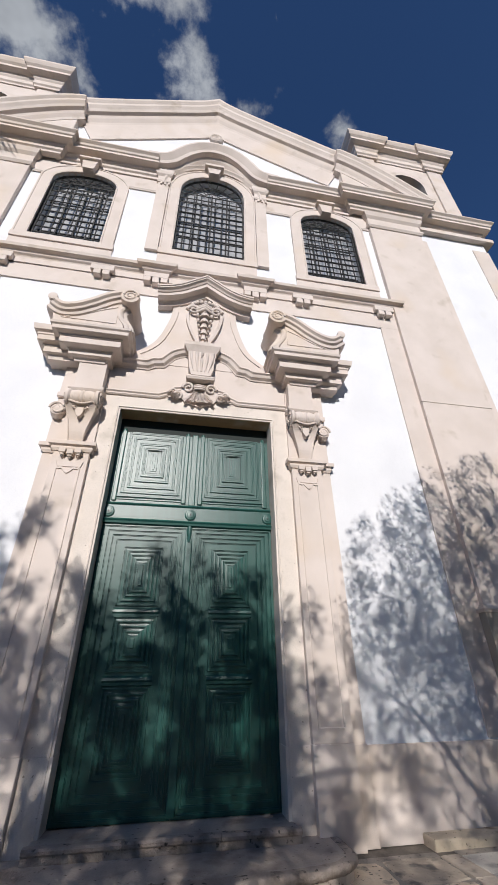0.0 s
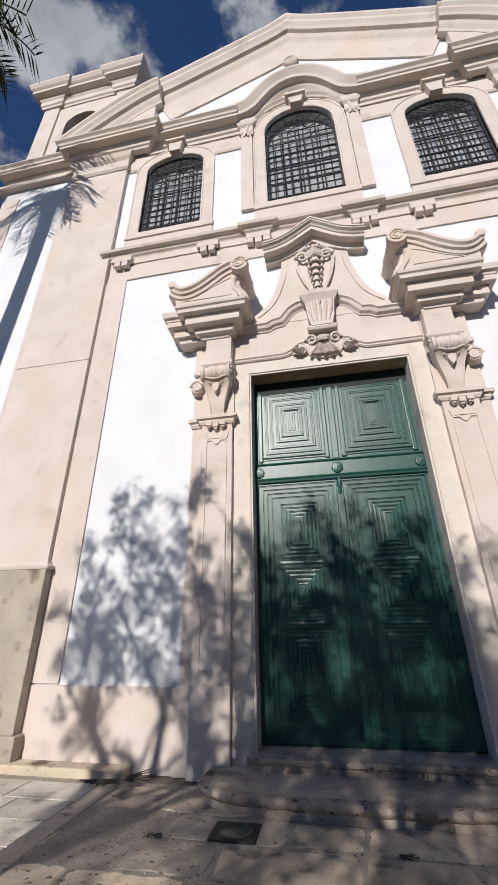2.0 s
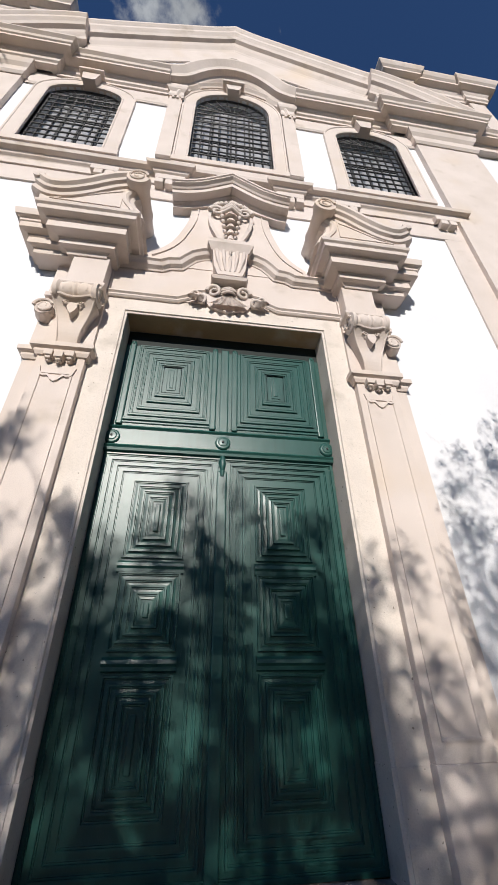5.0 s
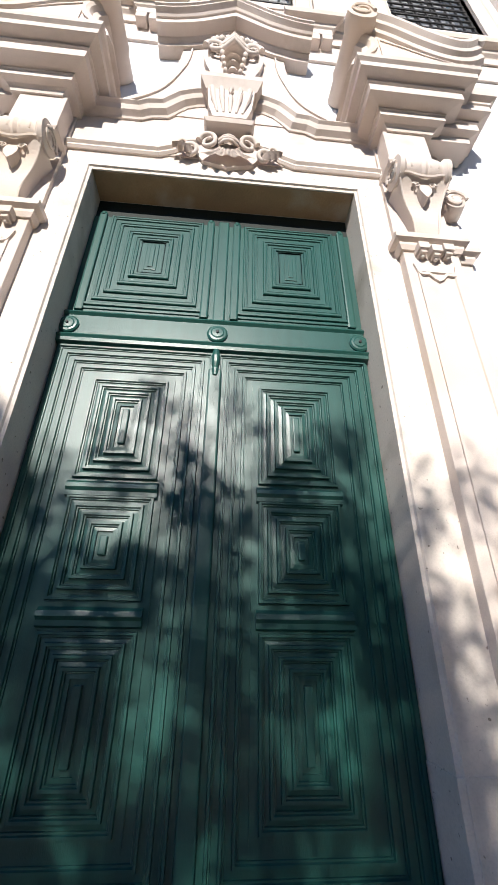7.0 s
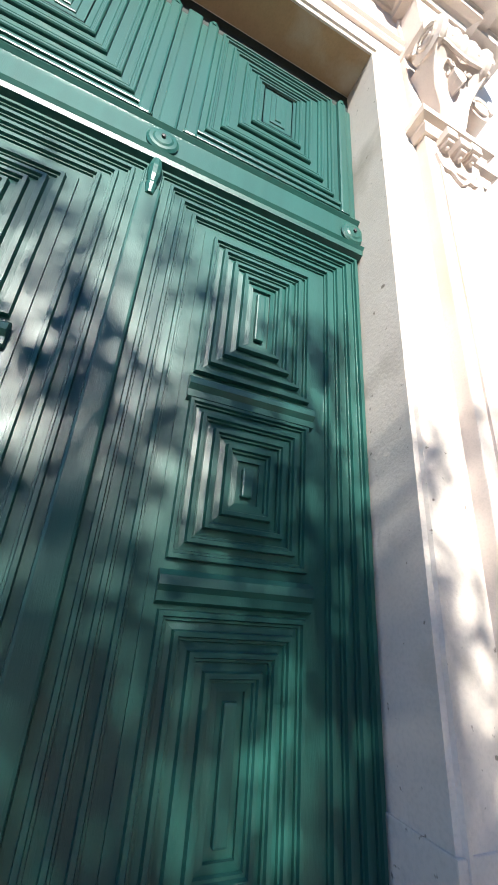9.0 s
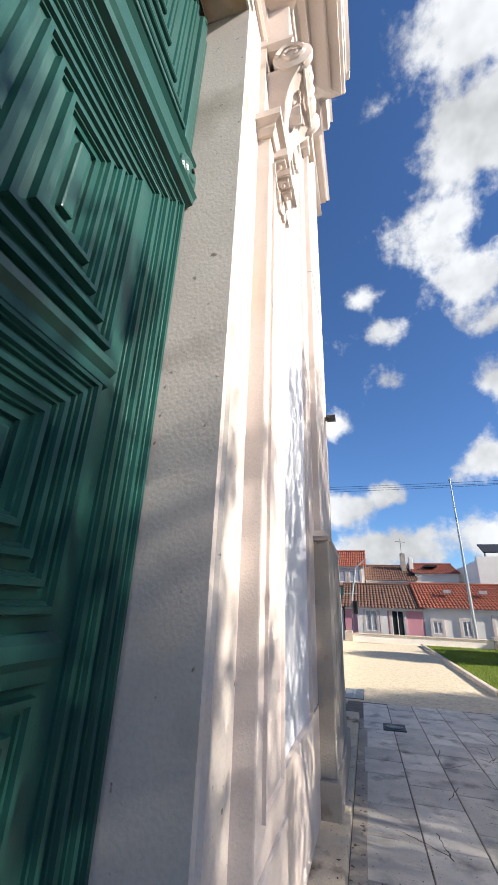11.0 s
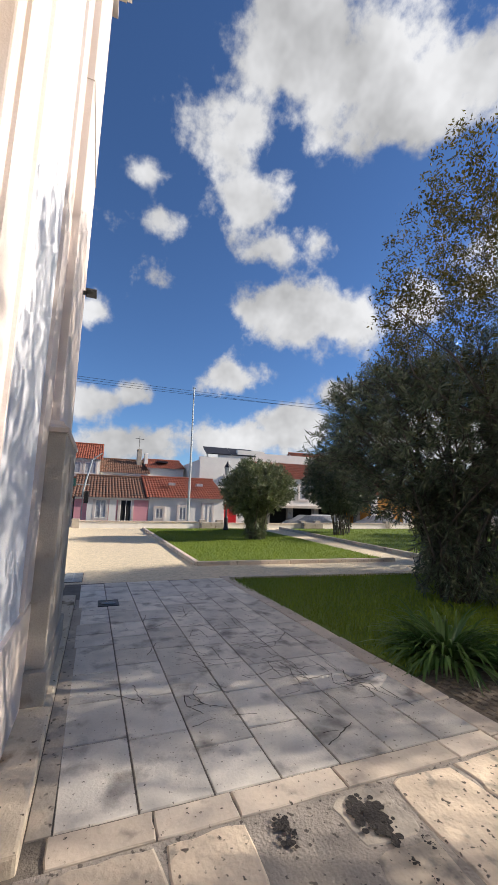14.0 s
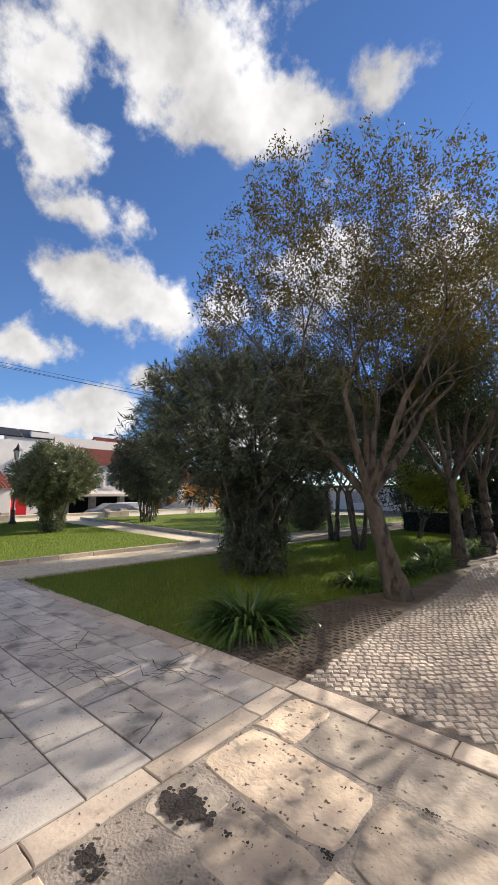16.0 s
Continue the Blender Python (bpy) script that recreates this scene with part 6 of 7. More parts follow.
strap_clump("lily_clump", "dense clump of arching strap-shaped green leaves", (4.22, -4.5), 300, 0.80, 3, 0.30)
strap_clump("lily_clump", "small clump of strap leaves by the tree trunk", (4.1, -7.5), 110, 0.55, 4, 0.2)
for i, (x, y) in enumerate(((3.9, -9.2), (3.6, -10.3), (4.0, -12.2), (3.6, -13.3), (3.5, -14.9))):
    strap_clump("lily_clump", "clump of strap leaves bordering the cobbles", (x, y), 130, 0.6, 20 + i, 0.35)


def hedge(at, lx, ly, h, seed):
    g = group("hedge", "clipped dark green hedge", "hedge", (at[0], at[1], 0))
    q = np.random.RandomState(seed)
    n = 9000
    p = (q.rand(n, 3) - 0.5) * np.array([lx, ly, 0]) + np.array([0, 0, 0]) + q.rand(n, 1) * np.array([0, 0, h])
    # filler box whose near-black colour stands for shade deep among the leaves
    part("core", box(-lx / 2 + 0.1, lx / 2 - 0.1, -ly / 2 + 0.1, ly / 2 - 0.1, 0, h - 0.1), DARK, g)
    ob = new("foliage", leaf_mesh("foliage", p, q.randn(n, 3), 0.10, 0.05, LEAF_DARK, seed))
    ob.parent = g


hedge((4.4, -19.2), 6.0, 0.9, 1.0, 3)
qt = np.random.RandomState(31)
nt = 30000
tx = qt.rand(nt) * 36 - 22
hgt = 4.6 + 1.6 * np.sin(tx * 0.55) + 1.0 * np.sin(tx * 1.7 + 1) + 0.5 * np.sin(tx * 4.1)
tp = np.stack([tx, -36 + qt.randn(nt) * 0.8, hgt * qt.rand(nt) ** 0.7], 1)
woods = new("far_trees", leaf_mesh("far_trees", tp, qt.randn(nt, 3), 0.42, 0.22, LEAF_DARK, 5))
tagged(woods, "dense dark trees closing the park", "trees", kind="stuff")

# palm over the left of the front
palm = group("palm_tree", "tall palm with drooping fronds beside the church", "palm", (-7.6, -3.3, 0))
pb = bmesh.new()
tube(pb, [(0.0, 0, -0.05), (0.05, 0, 1), (0.1, 0.05, 4), (0.2, 0.05, 8), (0.35, 0.0, 11.5), (0.4, 0.0, 13.7)], [0.36, 0.27, 0.23, 0.21, 0.20, 0.22], 12)
part("trunk", pb, BARK, palm)
pq = random.Random(9)
for i in range(30):
    a, el = 6.28 * i / 30 * 2.6, radians(pq.uniform(-45, 70))
    L = pq.uniform(1.7, 2.3)
    x, z, C, Dd, mid = 0.0, 0.0, [], [], []
    for k in range(16):
        hx, hy = math.cos(a), math.sin(a)
        c = Vector((0.4 + hx * x, hy * x, 13.7 + z))
        mid.append(tuple(c))
        for sd in (-1, 1, -1, 1):
            C.append(tuple(c))
            Dd.append((-hy * sd * 0.8 + hx * 0.5, hx * sd * 0.8 + hy * 0.5, -0.55 + pq.uniform(-.2, .2)))
        x += math.cos(el) * L / 16
        z += math.sin(el) * L / 16
        el -= 0.10
    fr = part("frond", tube(bmesh.new(), mid, [0.02] * 16, 4), BARK, palm)
    lf = new("leaflet_fringe", leaf_mesh("leaflet_fringe", np.array(C), np.array(Dd), 0.5, 0.035, LEAF_DARK, i))
    lf.parent = fr

# ---------------------------------------------------------------- far side of the square
lowwall = group("low_wall", "low white rendered wall round the square", "wall", (26.4, 0, 0), kind="structure")
for y0, y1, h in ((-40, -22.5, 0.42), (-22.3, -16.0, 0.40), (-14.6, -8.4, 0.36), (-7.0, 0.6, 0.44)):
    part("run", box(-0.15, 0.15, y0, y1, -1.4, h - 0.06, bevel=0.01), WHITEWASH, lowwall)
    part("coping", box(-0.19, 0.19, y0 - 0.02, y1 + 0.02, h - 0.06, h, bevel=0.012), COPING, lowwall)
for y in (-22.4, -15.9, -14.7, -8.3, -7.1, 0.7):
    part("pier", box(-0.22, 0.22, y - 0.22, y + 0.22, -1.4, 0.55, bevel=0.015), STONE_RAW, lowwall)
for y in (-15.3, -7.7):
    part("stone_bench", box(-0.6, -0.2, y - 0.8, y + 0.8, 0.0, 0.42, bevel=0.03), STONE_RAW, lowwall)
part("side_run", box(-16.0, 0.0, 1.35, 1.6, -0.1, 0.9, bevel=0.01), WHITEWASH, lowwall)


def tiled_roof(par, x0, x1, y0, y1, z0, z1, mat, over=0.25):
    """A slope rising from x0 to x1, with rows of round tiles."""
    L = y1 - y0 + 2 * over
    rows = max(6, int(L / 0.22))
    bm = bmesh.new()
    n = rows * 4
    dx, dz = x1 - x0, z1 - z0
    cut = max(2, int(math.hypot(dx, dz) / 0.45))
    prev = None
    for k in range(cut + 1):
        f = k / cut
        for step in ((0.0, 0.03) if 0 < k < cut else (0.0,)):
            line = [bm.verts.new((x0 - over + (dx + over) * f, y0 - over + L * i / n, z0 - over * dz / dx + (dz + over * dz / dx) * f + 0.055 * abs(math.sin(math.pi * i / 4)) + step)) for i in range(n + 1)]
            if prev:
                for a, b, c, d in zip(prev, prev[1:], line[1:], line):
                    bm.faces.new((a, b, c, d))
            prev = line
    return part("tile_slope", bm, mat, par)


def opening_set(par, x, y0, y1, z0, z1, kind="window", mat=None):
    """A framed window or door on a wall that faces the square."""
    cy = (y0 + y1) / 2
    part("surround", sweep(bmesh.new(), [(y0, z0), (y0, z1), (y1, z1), (y1, z0)], [(0, -0.02), (0, 0.05), (-0.16, 0.05), (-0.16, -0.02)], lambda u, v, w: (x - w, u, v), True), STONE, par)
    w = part(kind, box(x - 0.02, x + 0.02, y0, y1, z0, z1), mat or GLASS, par)
    part("frame", sweep(bmesh.new(), [(y0, z0), (y0, z1), (y1, z1), (y1, z0)], [(0, 0), (0, 0.04), (0.06, 0.04), (0.06, 0)], lambda u, v, ww: (x - ww, u, v), True), WHITEWASH, w)
    part("mullion", box(x - 0.05, x, cy - 0.025, cy + 0.025, z0, z1), WHITEWASH, w)


def house(label, x, y0, y1, ze, zr, wall_mat, roof_mat, openings, depth=4.5, base=-1.3, name="house"):
    g = group(name, label, "house", (0, 0, 0))
    part("wall", box(x, x + 2 * depth, y0, y1, base, ze), wall_mat, g)
    gab = bmesh.new()
    vs = [gab.verts.new(p) for p in ((x, y0, ze), (x + depth, y0, zr), (x + 2 * depth, y0, ze), (x, y1, ze), (x + depth, y1, zr), (x + 2 * depth, y1, ze))]
    gab.faces.new(vs[:3])
    gab.faces.new(vs[3:])
    part("gable", gab, wall_mat, g)
    roof = tiled_roof(g, x, x + depth, y0, y1, ze, zr, roof_mat)
    back = bmesh.new()
    vs = [back.verts.new(p) for p in ((x + depth, y0 - .25, zr), (x + depth, y1 + .25, zr), (x + 2 * depth + .25, y1 + .25, ze), (x + 2 * depth + .25, y0 - .25, ze))]
    back.faces.new(vs)
    part("back_slope", back, roof_mat, g)
    part("ridge", tube(bmesh.new(), [(x + depth, y0 - .25, zr + 0.05), (x + depth, y1 + .25, zr + 0.05)], [0.11, 0.11], 8), roof_mat, g)
    part("eaves", box(x - 0.16, x, y0, y1, ze - 0.22, ze - 0.08, bevel=0.02), WHITEWASH, g)
    for a, b, c, d, k, m in openings:
        opening_set(g, x - 0.03, a, b, c, d, k, m)
    return g


pink = house("low pink house with an old brown tiled roof", 31.0, -4.05, 1.1, 1.95, 3.62, PINK, TILE_OLD, [(-1.05, -0.3, 0.4, 1.72, "window", None), (-2.82, -2.02, -0.9, 1.75, "door", DARK)])
part("pier", box(30.93, 31.0, -1.75, -1.25, -1.3, 1.9), WHITEWASH, pink)
part("pier", box(30.93, 31.0, -0.25, 0.25, -1.3, 1.9), WHITEWASH, pink)
white = house("low white house with a red tiled roof", 31.0, -10.0, -4.08, 2.05, 3.72, WHITEWASH, TILE, [(-5.15, -4.6, 0.4, 1.16, "window", None), (-6.92, -6.38, 0.3, 1.28, "window", None), (-9.0, -8.32, -0.9, 1.5, "door", WHITEWASH)])
part("skylight", box(32.6, 33.1, -6.3, -5.8, 3.0, 3.22), GLASS, white)
part("skylight", box(32.6, 33.1, -8.6, -8.1, 3.0, 3.22), GLASS, white)
house("small white house with a blue door", 31.2, 1.2, 6.0, 1.8, 3.4, WHITEWASH, TILE, [(1.35, 1.9, -0.9, 1.4, "door", BLUEP)])
house("two-storey white house with a red roof", 42.0, -0.4, 6.0, 5.75, 7.6, WHITEWASH, TILE, [(1.4, 2.6, 4.2, 5.3, "window", None), (0.0, 1.0, 4.2, 5.3, "window", None)], 4.0)
h2 = house("white house with a brown tiled roof behind", 43.0, -5.2, -0.5, 4.55, 6.2, WHITEWASH, TILE_OLD, [(-4.6, -3.6, 3.6, 4.3, "window", None), (-2.8, -1.8, 3.6, 4.3, "window", None)], 4.0)
part("chimney", box(45.5, 46.2, -4.7, -4.2, 5.5, 7.4, bevel=0.03), STONE_RAW, h2)
part("chimney", box(45.5, 46.2, -5.4, -5.0, 5.5, 7.0, bevel=0.03), WHITEWASH, h2)
h3 = house("white house with a red hipped roof behind", 44.0, -9.2, -5.3, 5.3, 6.5, WHITEWASH, TILE, [], 4.0)
part("solar_panel", box(45.0, 46.6, -7.6, -6.4, 6.0, 6.15), SOLAR, h3)
part("aerial", tube(bmesh.new(), [(46, -4.4, 7.3), (46, -4.4, 9.0)], [0.03, 0.03], 5), IRON, h2)
part("aerial_rod", tube(bmesh.new(), [(46, -4.9, 8.6), (46, -3.9, 8.7)], [0.025, 0.025], 5), IRON, h2)

block = group("apartment_block", "white flat-roofed block with solar panels on top", "building")
part("wall", box(38.0, 48.0, -24.0, -9.6, -1.3, 5.9), WHITEWASH, block)
for y0, y1, z in ((-24, -16.5, 6.9), (-16.5, -13.5, 7.1), (-13.5, -11.5, 6.6), (-11.5, -9.6, 6.2)):
    part("parapet", box(38.0, 38.4, y0, y1, 5.9, z), WHITEWASH, block)
for y in (-11.5, -14.2):
    p = part("solar_panel", box(-0.9, 0.9, -1.3, 1.3, -0.05, 0.05), SOLAR, block)
    p.matrix_basis = pose(38.7, y, 6.95, 0, -28, 0)
    part("panel_leg", box(38.9, 39.0, y - 1.0, y - 0.9, 5.9, 7.1), METAL, block)
    part("panel_leg", box(38.9, 39.0, y + 0.9, y + 1.0, 5.9, 7.1), METAL, block)

shop = group("shop_building", "white building with an open ground floor and pillars", "building")
part("upper_wall", box(34.0, 42.0, -25.5, -15.0, 1.6, 4.2), WHITEWASH, shop)
# near-black wall: shade of the open ground floor painted in
part("back_wall", box(36.5, 42.0, -25.5, -15.0, -1.3, 1.6), DARK, shop)
for y in (-15.2, -17.6, -20.4, -23.0, -25.3):
    part("pillar", box(34.0, 34.5, y - 0.25, y + 0.25, -1.3, 1.6, bevel=0.02), STONE_RAW, shop)
part("canopy", box(33.4, 34.0, -25.4, -15.4, 1.35, 1.6, bevel=0.02), COPING, shop)
for y in (-16.5, -19.0, -21.6, -24.2):
    opening_set(shop, 33.97, y - 0.5, y + 0.5, 2.2, 3.5)
tiled_roof(shop, 34.0, 38.0, -25.5, -15.0, 4.2, 6.0, TILE)
house("tall white house with a red roof behind the trees", 44.0, -32.0, -24.6, 6.2, 8.6, WHITEWASH, TILE, [(-26.2, -25.4, 4.0, 5.2, "window", None), (-28.4, -27.6, 4.0, 5.2, "window", None)], 4.0)
orange = house("orange house with a dark arched door", 33.0, -33.0, -26.2, 2.8, 4.6, OCHRE, TILE, [(-28.6, -27.6, -1.0, 1.2, "door", DARK), (-31.0, -30.2, -0.2, 1.2, "window", None)], 4.0)
part("post", box(32.6, 33.0, -26.6, -26.1, -1.3, 2.4), WHITEWASH, orange)
red = group("red_door", "bright red door in a white wall", "door")
part("leaf", box(31.9, 32.0, -11.4, -10.4, -1.2, 1.6), REDP, red)
part("wall", box(32.0, 32.4, -13.8, -10.05, -1.3, 2.6), WHITEWASH, red)
far = group("long_building", "long low white buildings beyond the park", "building")
part("wall", box(-30, 40, -46, -40, -0.5, 2.3), WHITEWASH, far)
part("roof", prism(bmesh.new(), [(-30.5, 2.3), (-30.5, 2.55), (40.5, 2.55), (40.5, 2.3)], -46.3, -39.6), TILE_OLD, far)
for i in range(16):
    x = -27 + i * 4.2
    part("window", box(x, x + 1.3, -40.0, -39.93, 0.7, 1.9), GLASS, far)
kiosk = group("kiosk", "small white kiosk by the hedge", "building")
part("wall", box(-0.6, 2.2, -24.4, -22.2, -0.1, 2.1), WHITEWASH, kiosk)
part("roof", box(-0.9, 2.5, -24.7, -21.9, 2.1, 2.3, bevel=0.03), COPING, kiosk)

# lamp, pole and cables
lamp = group("street_lamp", "black iron lantern on a fluted post", "street lamp", (24.3, -8.1, 0))
part("post", lathe(bmesh.new(), [(0.20, 0), (0.20, 0.12), (0.13, 0.2), (0.11, 0.7), (0.14, 0.75), (0.07, 0.9), (0.055, 2.2), (0.075, 2.25), (0.05, 2.35), (0.045, 3.3), (0.09, 3.38), (0.03, 3.45)], (0, 0, 0), "z", 12), IRON, lamp, smooth=40)
lan = part("lantern", lathe(bmesh.new(), [(0.10, 3.45), (0.11, 3.48), (0.21, 3.98), (0.19, 3.98)], (0, 0, 0), "z", 6), METAL, lamp)
part("roof", lathe(bmesh.new(), [(0.25, 3.98), (0.16, 4.12), (0.10, 4.18), (0.06, 4.3), (0.015, 4.4)], (0, 0, 0), "z", 6), IRON, lan)
for i in range(6):
    a = 6.283 * i / 6
    part("rib", tube(bmesh.new(), [(0.11 * math.cos(a), 0.11 * math.sin(a), 3.47), (0.215 * math.cos(a), 0.215 * math.sin(a), 3.99)], [0.012, 0.012], 4), IRON, lan)
pole = group("flag_pole", "tall tapered grey steel pole behind the wall", "pole", (27.0, -6.25, -1.25))
part("shaft", tube(bmesh.new(), [(0, 0, 0), (0, 0, 5), (0, 0, 10.95)], [0.10, 0.08, 0.045], 10), METAL, pole)
part("cap", lathe(bmesh.new(), [(0.09, 10.95), (0.09, 11.03), (0.02, 11.06)], (0, 0, 0), "z", 10), METAL, pole)
signal = group("traffic_light", "grey pole carrying a black traffic light", "traffic light", (28.6, 0.5, -1.25))
part("pole", tube(bmesh.new(), [(0, 0, 0), (0, 0, 3.6), (0.0, -0.4, 5.6), (0, -1.0, 6.1)], [0.07, 0.06, 0.05, 0.04], 8), METAL, signal)
part("head", box(-0.14, 0.14, -0.36, -0.08, 2.7, 3.5, bevel=0.03), IRON, signal)
for z in (2.85, 3.1, 3.35):
    part("visor", lathe(bmesh.new(), [(0.09, 0.0), (0.10, -0.16), (0.085, -0.16), (0.08, -0.02)], (-0.14, -0.22, z), "x", 10), IRON, signal)
part("arm", box(-0.02, 0.02, -0.4, 0.7, 3.9, 3.95), METAL, signal)
sign = group("street_sign", "small green plate on a thin pole", "sign", (28.4, 1.2, -1.25))
part("pole", tube(bmesh.new(), [(0, 0, 0), (0, 0, 4.3)], [0.04, 0.04], 6), METAL, sign)
part("plate", box(-0.03, 0.0, -0.22, 0.22, 3.8, 4.3), PAINT, sign)
for k, (za, zb, sag) in enumerate(((10.6, 10.9, 0.9), (10.1, 10.5, 0.7), (10.4, 9.7, 0.5))):
    cb = bmesh.new()
    pts = [(30.0 - 0.25 * i, 14 - 3.2 * i, za + (zb - za) * i / 20 - sag * math.sin(math.pi * i / 20)) for i in range(21)]
    tube(cb, pts, [0.012] * 21, 5)
    tagged(part("overhead_cable", cb, RUBBER), "thin black overhead cable", "cable")
for x, y in ((30.2, 14.0), (25.0, -50.0)):
    up = group("cable_post", "grey post holding the overhead cables", "pole", (x, y, -1.25))
    part("shaft", tube(bmesh.new(), [(0, 0, 0), (0, 0, 12.4)], [0.14, 0.09], 8), METAL, up)


def car(label, x, y, yaw, paint):
    g = group("parked_car", label, "car", (x, y, -0.62), grp="parked cars")
    g.rotation_euler = (0, 0, radians(yaw))
    side = [(-2.1, 0.35), (-2.12, 0.7), (-2.0, 0.95), (-1.5, 1.02), (-0.9, 1.42), (0.6, 1.46), (1.25, 1.05), (1.95, 0.92), (2.12, 0.7), (2.1, 0.35)]
    b = prism(bmesh.new(), side, -0.84, 0.84)
    bmesh.ops.bevel(b, geom=b.edges[:], offset=0.05, segments=2, affect="EDGES")
    part("body", b, paint, g, smooth=40)
    for sy in (-0.85, 0.85):
        part("side_window", prism(bmesh.new(), [(-1.3, 1.05), (-0.85, 1.36), (0.55, 1.40), (1.05, 1.05)], sy - 0.012, sy + 0.012), GLASS, g)
        for wx in (-1.3, 1.3):
            w = part("wheel", lathe(bmesh.new(), [(0.2, -0.1), (0.31, -0.1), (0.32, 0.0), (0.31, 0.1), (0.2, 0.1)], (wx, sy * 0.93, 0.32), "y", 16), RUBBER, g)
            part("rim", lathe(bmesh.new(), [(0.19, -0.11), (0.19, 0.11)], (wx, sy * 0.93, 0.32), "y", 12), METAL, w)
    for sx in (-2.12, 2.10):
        for sy in (-0.6, 0.6):
            part("headlight" if sx > 0 else "tail_light", box(sx - 0.03, sx + 0.03, sy - 0.16, sy + 0.16, 0.66, 0.8, bevel=0.02), METAL if sx > 0 else REDP, g)
    return g


car("silver parked car behind the low wall", 30.2, -17.4, 84, CARPAINT)
car("white parked car behind the low wall", 32.6, -20.2, 95, CARWHITE)
car("grey parked car far along the street", 30.3, -24.8, 88, CARPAINT)

spot = group("wall_spotlight", "small dark floodlight on the corner pilaster", "floodlight", (5.5, -0.05, 4.36))
part("bracket", box(-0.012, 0.012, -0.05, 0.0, -0.02, 0.03), IRON, spot)
hd = bmesh.new()
prism(hd, [(-0.10, 0.0), (0.10, 0.0), (0.08, 0.035), (-0.08, 0.035)], -0.16, -0.03)
part("hood", hd, IRON, spot)
twigs = group("dry_twigs", "dry brown twigs lying against the wall ledge", "twigs", (-2.7, -0.36, 0.03))
for i in range(5):
    part("twig", tube(bmesh.new(), [(-0.5 + 0.08 * i, -0.02 * i, 0.0), (0.0, 0.01 * i, 0.03), (0.35, 0.05 * i - 0.1, 0.05 + 0.02 * i)], [0.012, 0.01, 0.004], 5), BARK, twigs)

# ---------------------------------------------------------------- sky: scattered clouds far off
CLOUDS_A = [(120, 63, 8, 5, 1), (117, 54, 8, 4.5, 1.1), (128, 51, 9, 5.5, 1.1), (139, 47, 8, 4, 1.1), (149, 47, 5, 2.6, .9), (159, 48, 4, 2.6, .75), (106, 46.5, 5, 3.6, 1), (110, 40, 4.6, 4.5, 1), (114, 35.5, 3.6, 2.8, .9),
            (121, 35, 2.8, 2.4, .8), (97, 37, 3.2, 1.9, .8), (97, 31, 3, 2, .65)]
CLOUDS_B = [(93, 42, 2.7, 1.8, .7), (89, 35, 2.4, 2.2, .5), (87, 25, 3, 2.4, .9), (112.5, 28, 4.5, 2.8, 1), (118.5, 26.5, 6, 4.6, 1.2), (126, 25.5, 4.8, 3.6, 1.1), (135, 27, 4, 4, .85), (108, 18, 4.2, 2.6, 1.2), (124, 16, 3.2, 1.9, .8)]
CLOUDS_C = [(109, 9, 7, 3, 1.15), (117, 10.5, 5.6, 3.6, 1.2), (94, 8, 8, 2.6, 1.1), (88, 13, 4, 2.8, 1.1), (94, 15, 2.8, 1.8, .7), (140, 9, 14, 5, 1), (150, 30, 9, 7, .85), (167, 28, 9, 8, .85), (75, 8, 12, 3.5, 1), (165, 9, 12, 5, .9)]
CLOUDS_D = [(-62, 63, 5, 5, 1.1), (-50, 66, 5, 3.5, .95), (-42, 67.5, 3, 2, .75), (-12, 74, 5.5, 3, .6), (14, 72.5, 3, 2.2, .5), (39, 67, 2.4, 2, .5), (-75, 50, 10, 6, .9), (-100, 30, 14, 7, .9), (-40, 79, 5, 4, .7)]
sun_az, sun_el = math.degrees(math.atan2(SUN_DIR.x, SUN_DIR.y)), math.degrees(elev)
STEP_DEG = 1.0
AZ, EL = np.arange(-180, 180.01, STEP_DEG), np.arange(-1, 90.01, STEP_DEG)
A, E_ = np.meshgrid(AZ, EL)
dens = np.zeros_like(A)
for az, el, ra, re, k in CLOUDS_A + CLOUDS_B + CLOUDS_C + CLOUDS_D:
    da = ((A - az + 180) % 360 - 180) * np.cos(np.radians(E_)) / 1.0
    dens = np.maximum(dens, k * np.exp(-((da / ra) ** 2 + ((E_ - el) / re) ** 2) * 0.86))
RAD = 900.0
X = RAD * np.cos(np.radians(E_)) * np.sin(np.radians(A))
Y = RAD * np.cos(np.radians(E_)) * np.cos(np.radians(A))
Z = RAD * np.sin(np.radians(E_))
nA, nE = len(AZ), len(EL)
faces = []
for j in range(nE - 1):
    for i in range(nA - 1):
        d_az = abs((AZ[i] - sun_az + 180) % 360 - 180) * math.cos(radians(EL[j]))
        if dens[j:j + 2, i:i + 2].max() > 0.02 and math.hypot(d_az, EL[j] - sun_el) > 14:
            faces.append((j * nA + i, j * nA + i + 1, (j + 1) * nA + i + 1, (j + 1) * nA + i))
cm = bpy.data.meshes.new("backdrop_clouds")
cm.from_pydata(np.stack([X, Y, Z], -1).reshape(-1, 3).tolist(), [], faces)
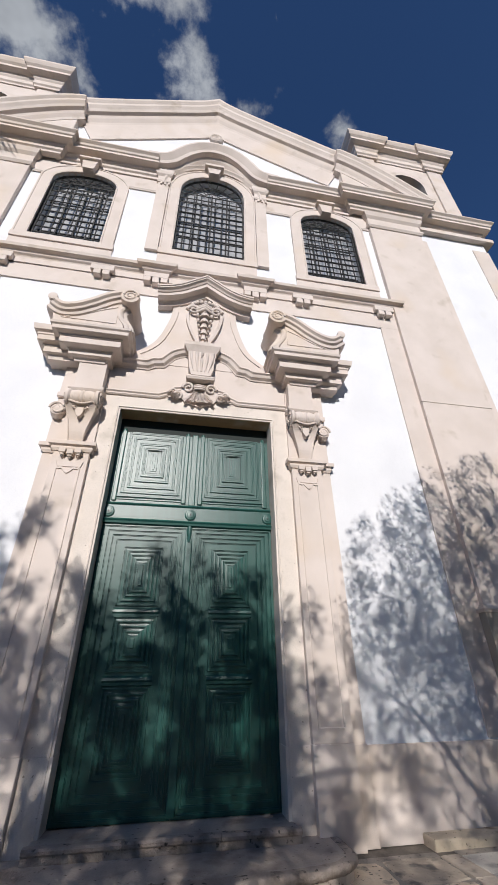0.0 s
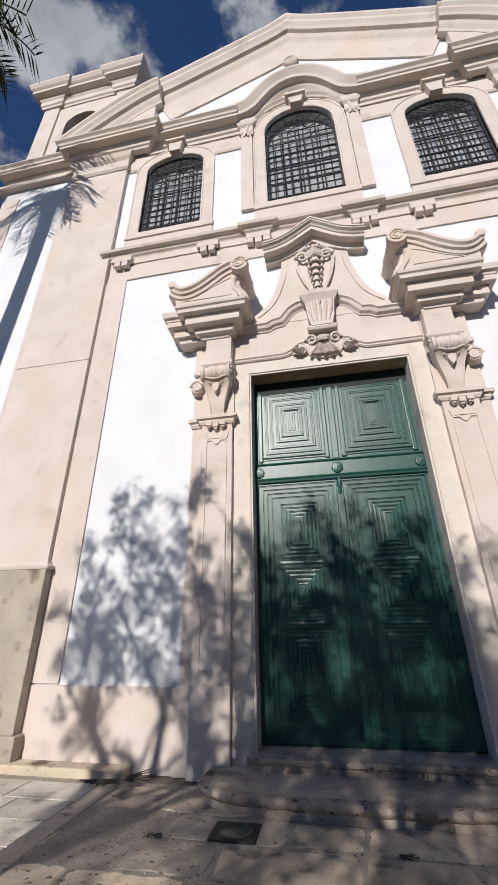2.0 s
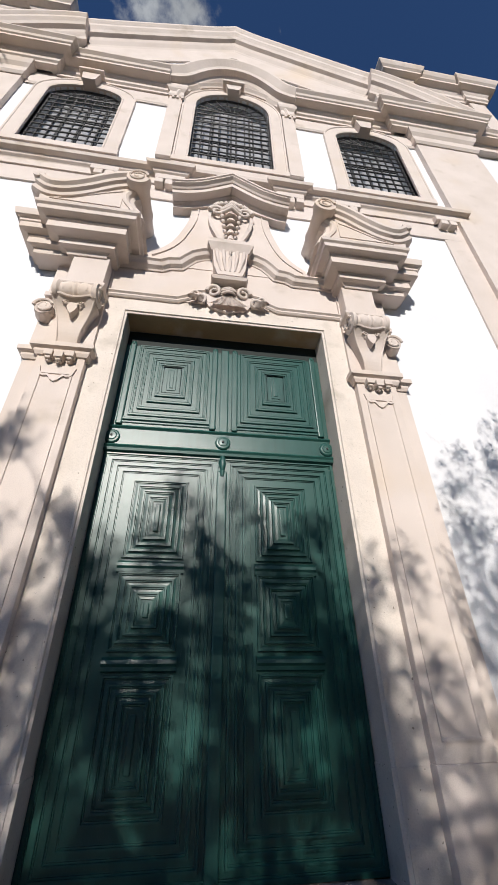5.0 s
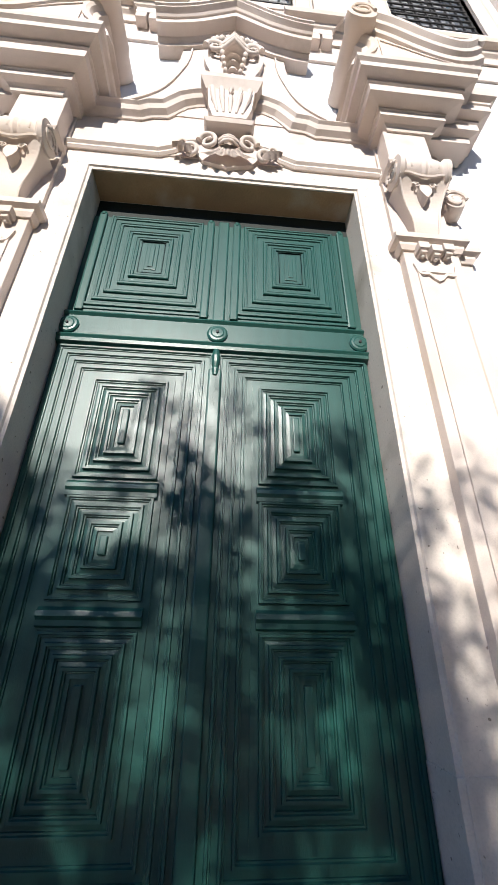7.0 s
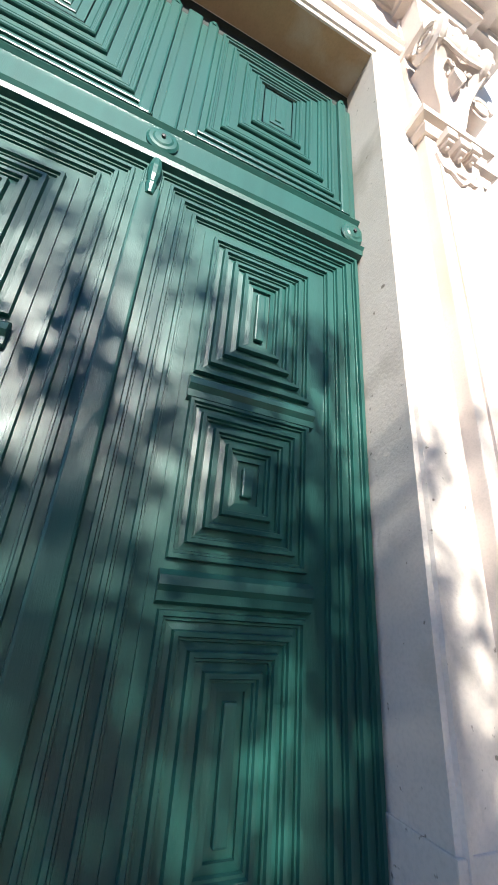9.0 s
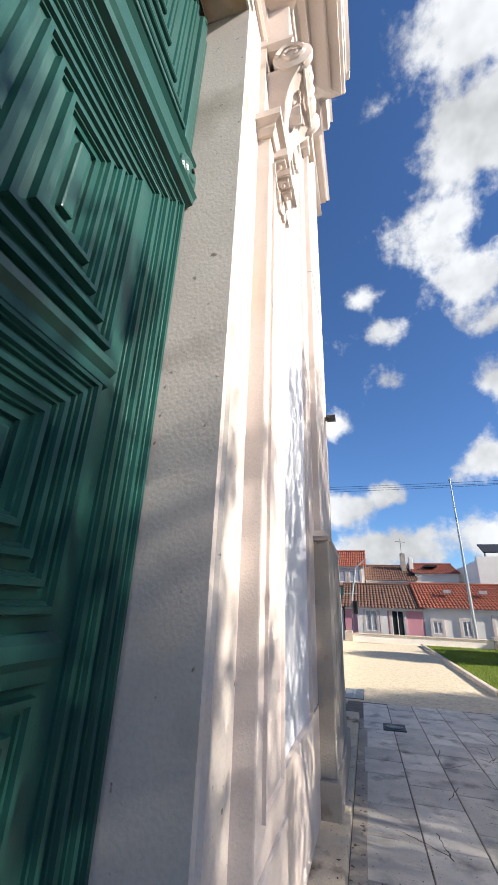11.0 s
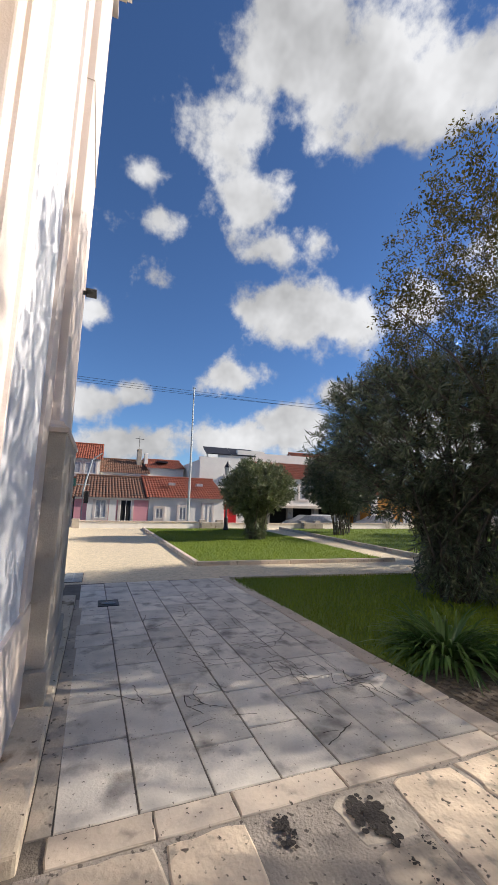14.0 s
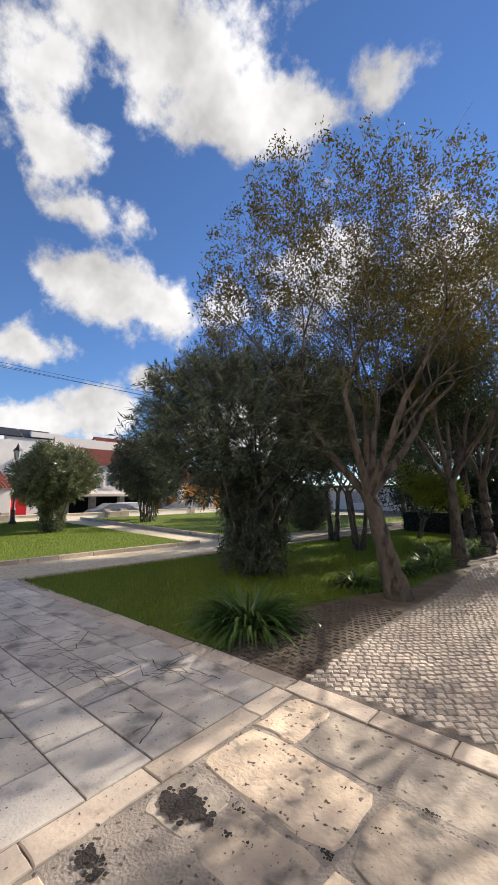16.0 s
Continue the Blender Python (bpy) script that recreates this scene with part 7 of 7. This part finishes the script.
at = cm.attributes.new("cover", "FLOAT", "POINT")
at.data.foreach_set("value", dens.reshape(-1).astype(np.float32))
cmat = bpy.data.materials.new("cloud")
cmat.use_nodes = True
N, L = cmat.node_tree.nodes, cmat.node_tree.links
N.remove(N["Principled BSDF"])
atn = N.new("ShaderNodeAttribute")
atn.attribute_name = "cover"
geo = N.new("ShaderNodeNewGeometry")


def cnoise(scale, detail, rough=0.6):
    n = N.new("ShaderNodeTexNoise")
    n.inputs["Scale"].default_value, n.inputs["Detail"].default_value, n.inputs["Roughness"].default_value = scale, detail, rough
    L.new(geo.outputs["Position"], n.inputs["Vector"])
    return n.outputs[0]


def cmath(op, a, b):
    m = N.new("ShaderNodeMath")
    m.operation = op
    for i, v in enumerate((a, b)):
        if isinstance(v, (int, float)):
            m.inputs[i].default_value = v
        else:
            L.new(v, m.inputs[i])
    return m.outputs[0]


body_n = cmath("ADD", cmath("MULTIPLY", cnoise(0.013, 9.0, 0.60), 1.8), -0.9)
val = cmath("ADD", atn.outputs["Fac"], body_n)
alpha = N.new("ShaderNodeMapRange")
alpha.interpolation_type = "SMOOTHSTEP"
alpha.inputs[1].default_value, alpha.inputs[2].default_value = 0.30, 0.76
L.new(val, alpha.inputs[0])
shade = N.new("ShaderNodeMapRange")
shade.inputs[1].default_value, shade.inputs[2].default_value, shade.inputs[3].default_value, shade.inputs[4].default_value = 0.34, 0.66, 0.30, 0.54
L.new(cnoise(0.006, 4.0), shade.inputs[0])
em = N.new("ShaderNodeEmission")
em.inputs[0].default_value = (0.885, 0.93, 1.0, 1)
L.new(shade.outputs[0], em.inputs[1])
tp = N.new("ShaderNodeBsdfTransparent")
ms = N.new("ShaderNodeMixShader")
L.new(alpha.outputs[0], ms.inputs[0])
L.new(tp.outputs[0], ms.inputs[1])
L.new(em.outputs[0], ms.inputs[2])
L.new(ms.outputs[0], N["Material Output"].inputs[0])
cm.materials.append(cmat)
clouds = new("backdrop_clouds", cm)
tagged(clouds, "scattered white clouds in a blue sky", "clouds", kind="structure")
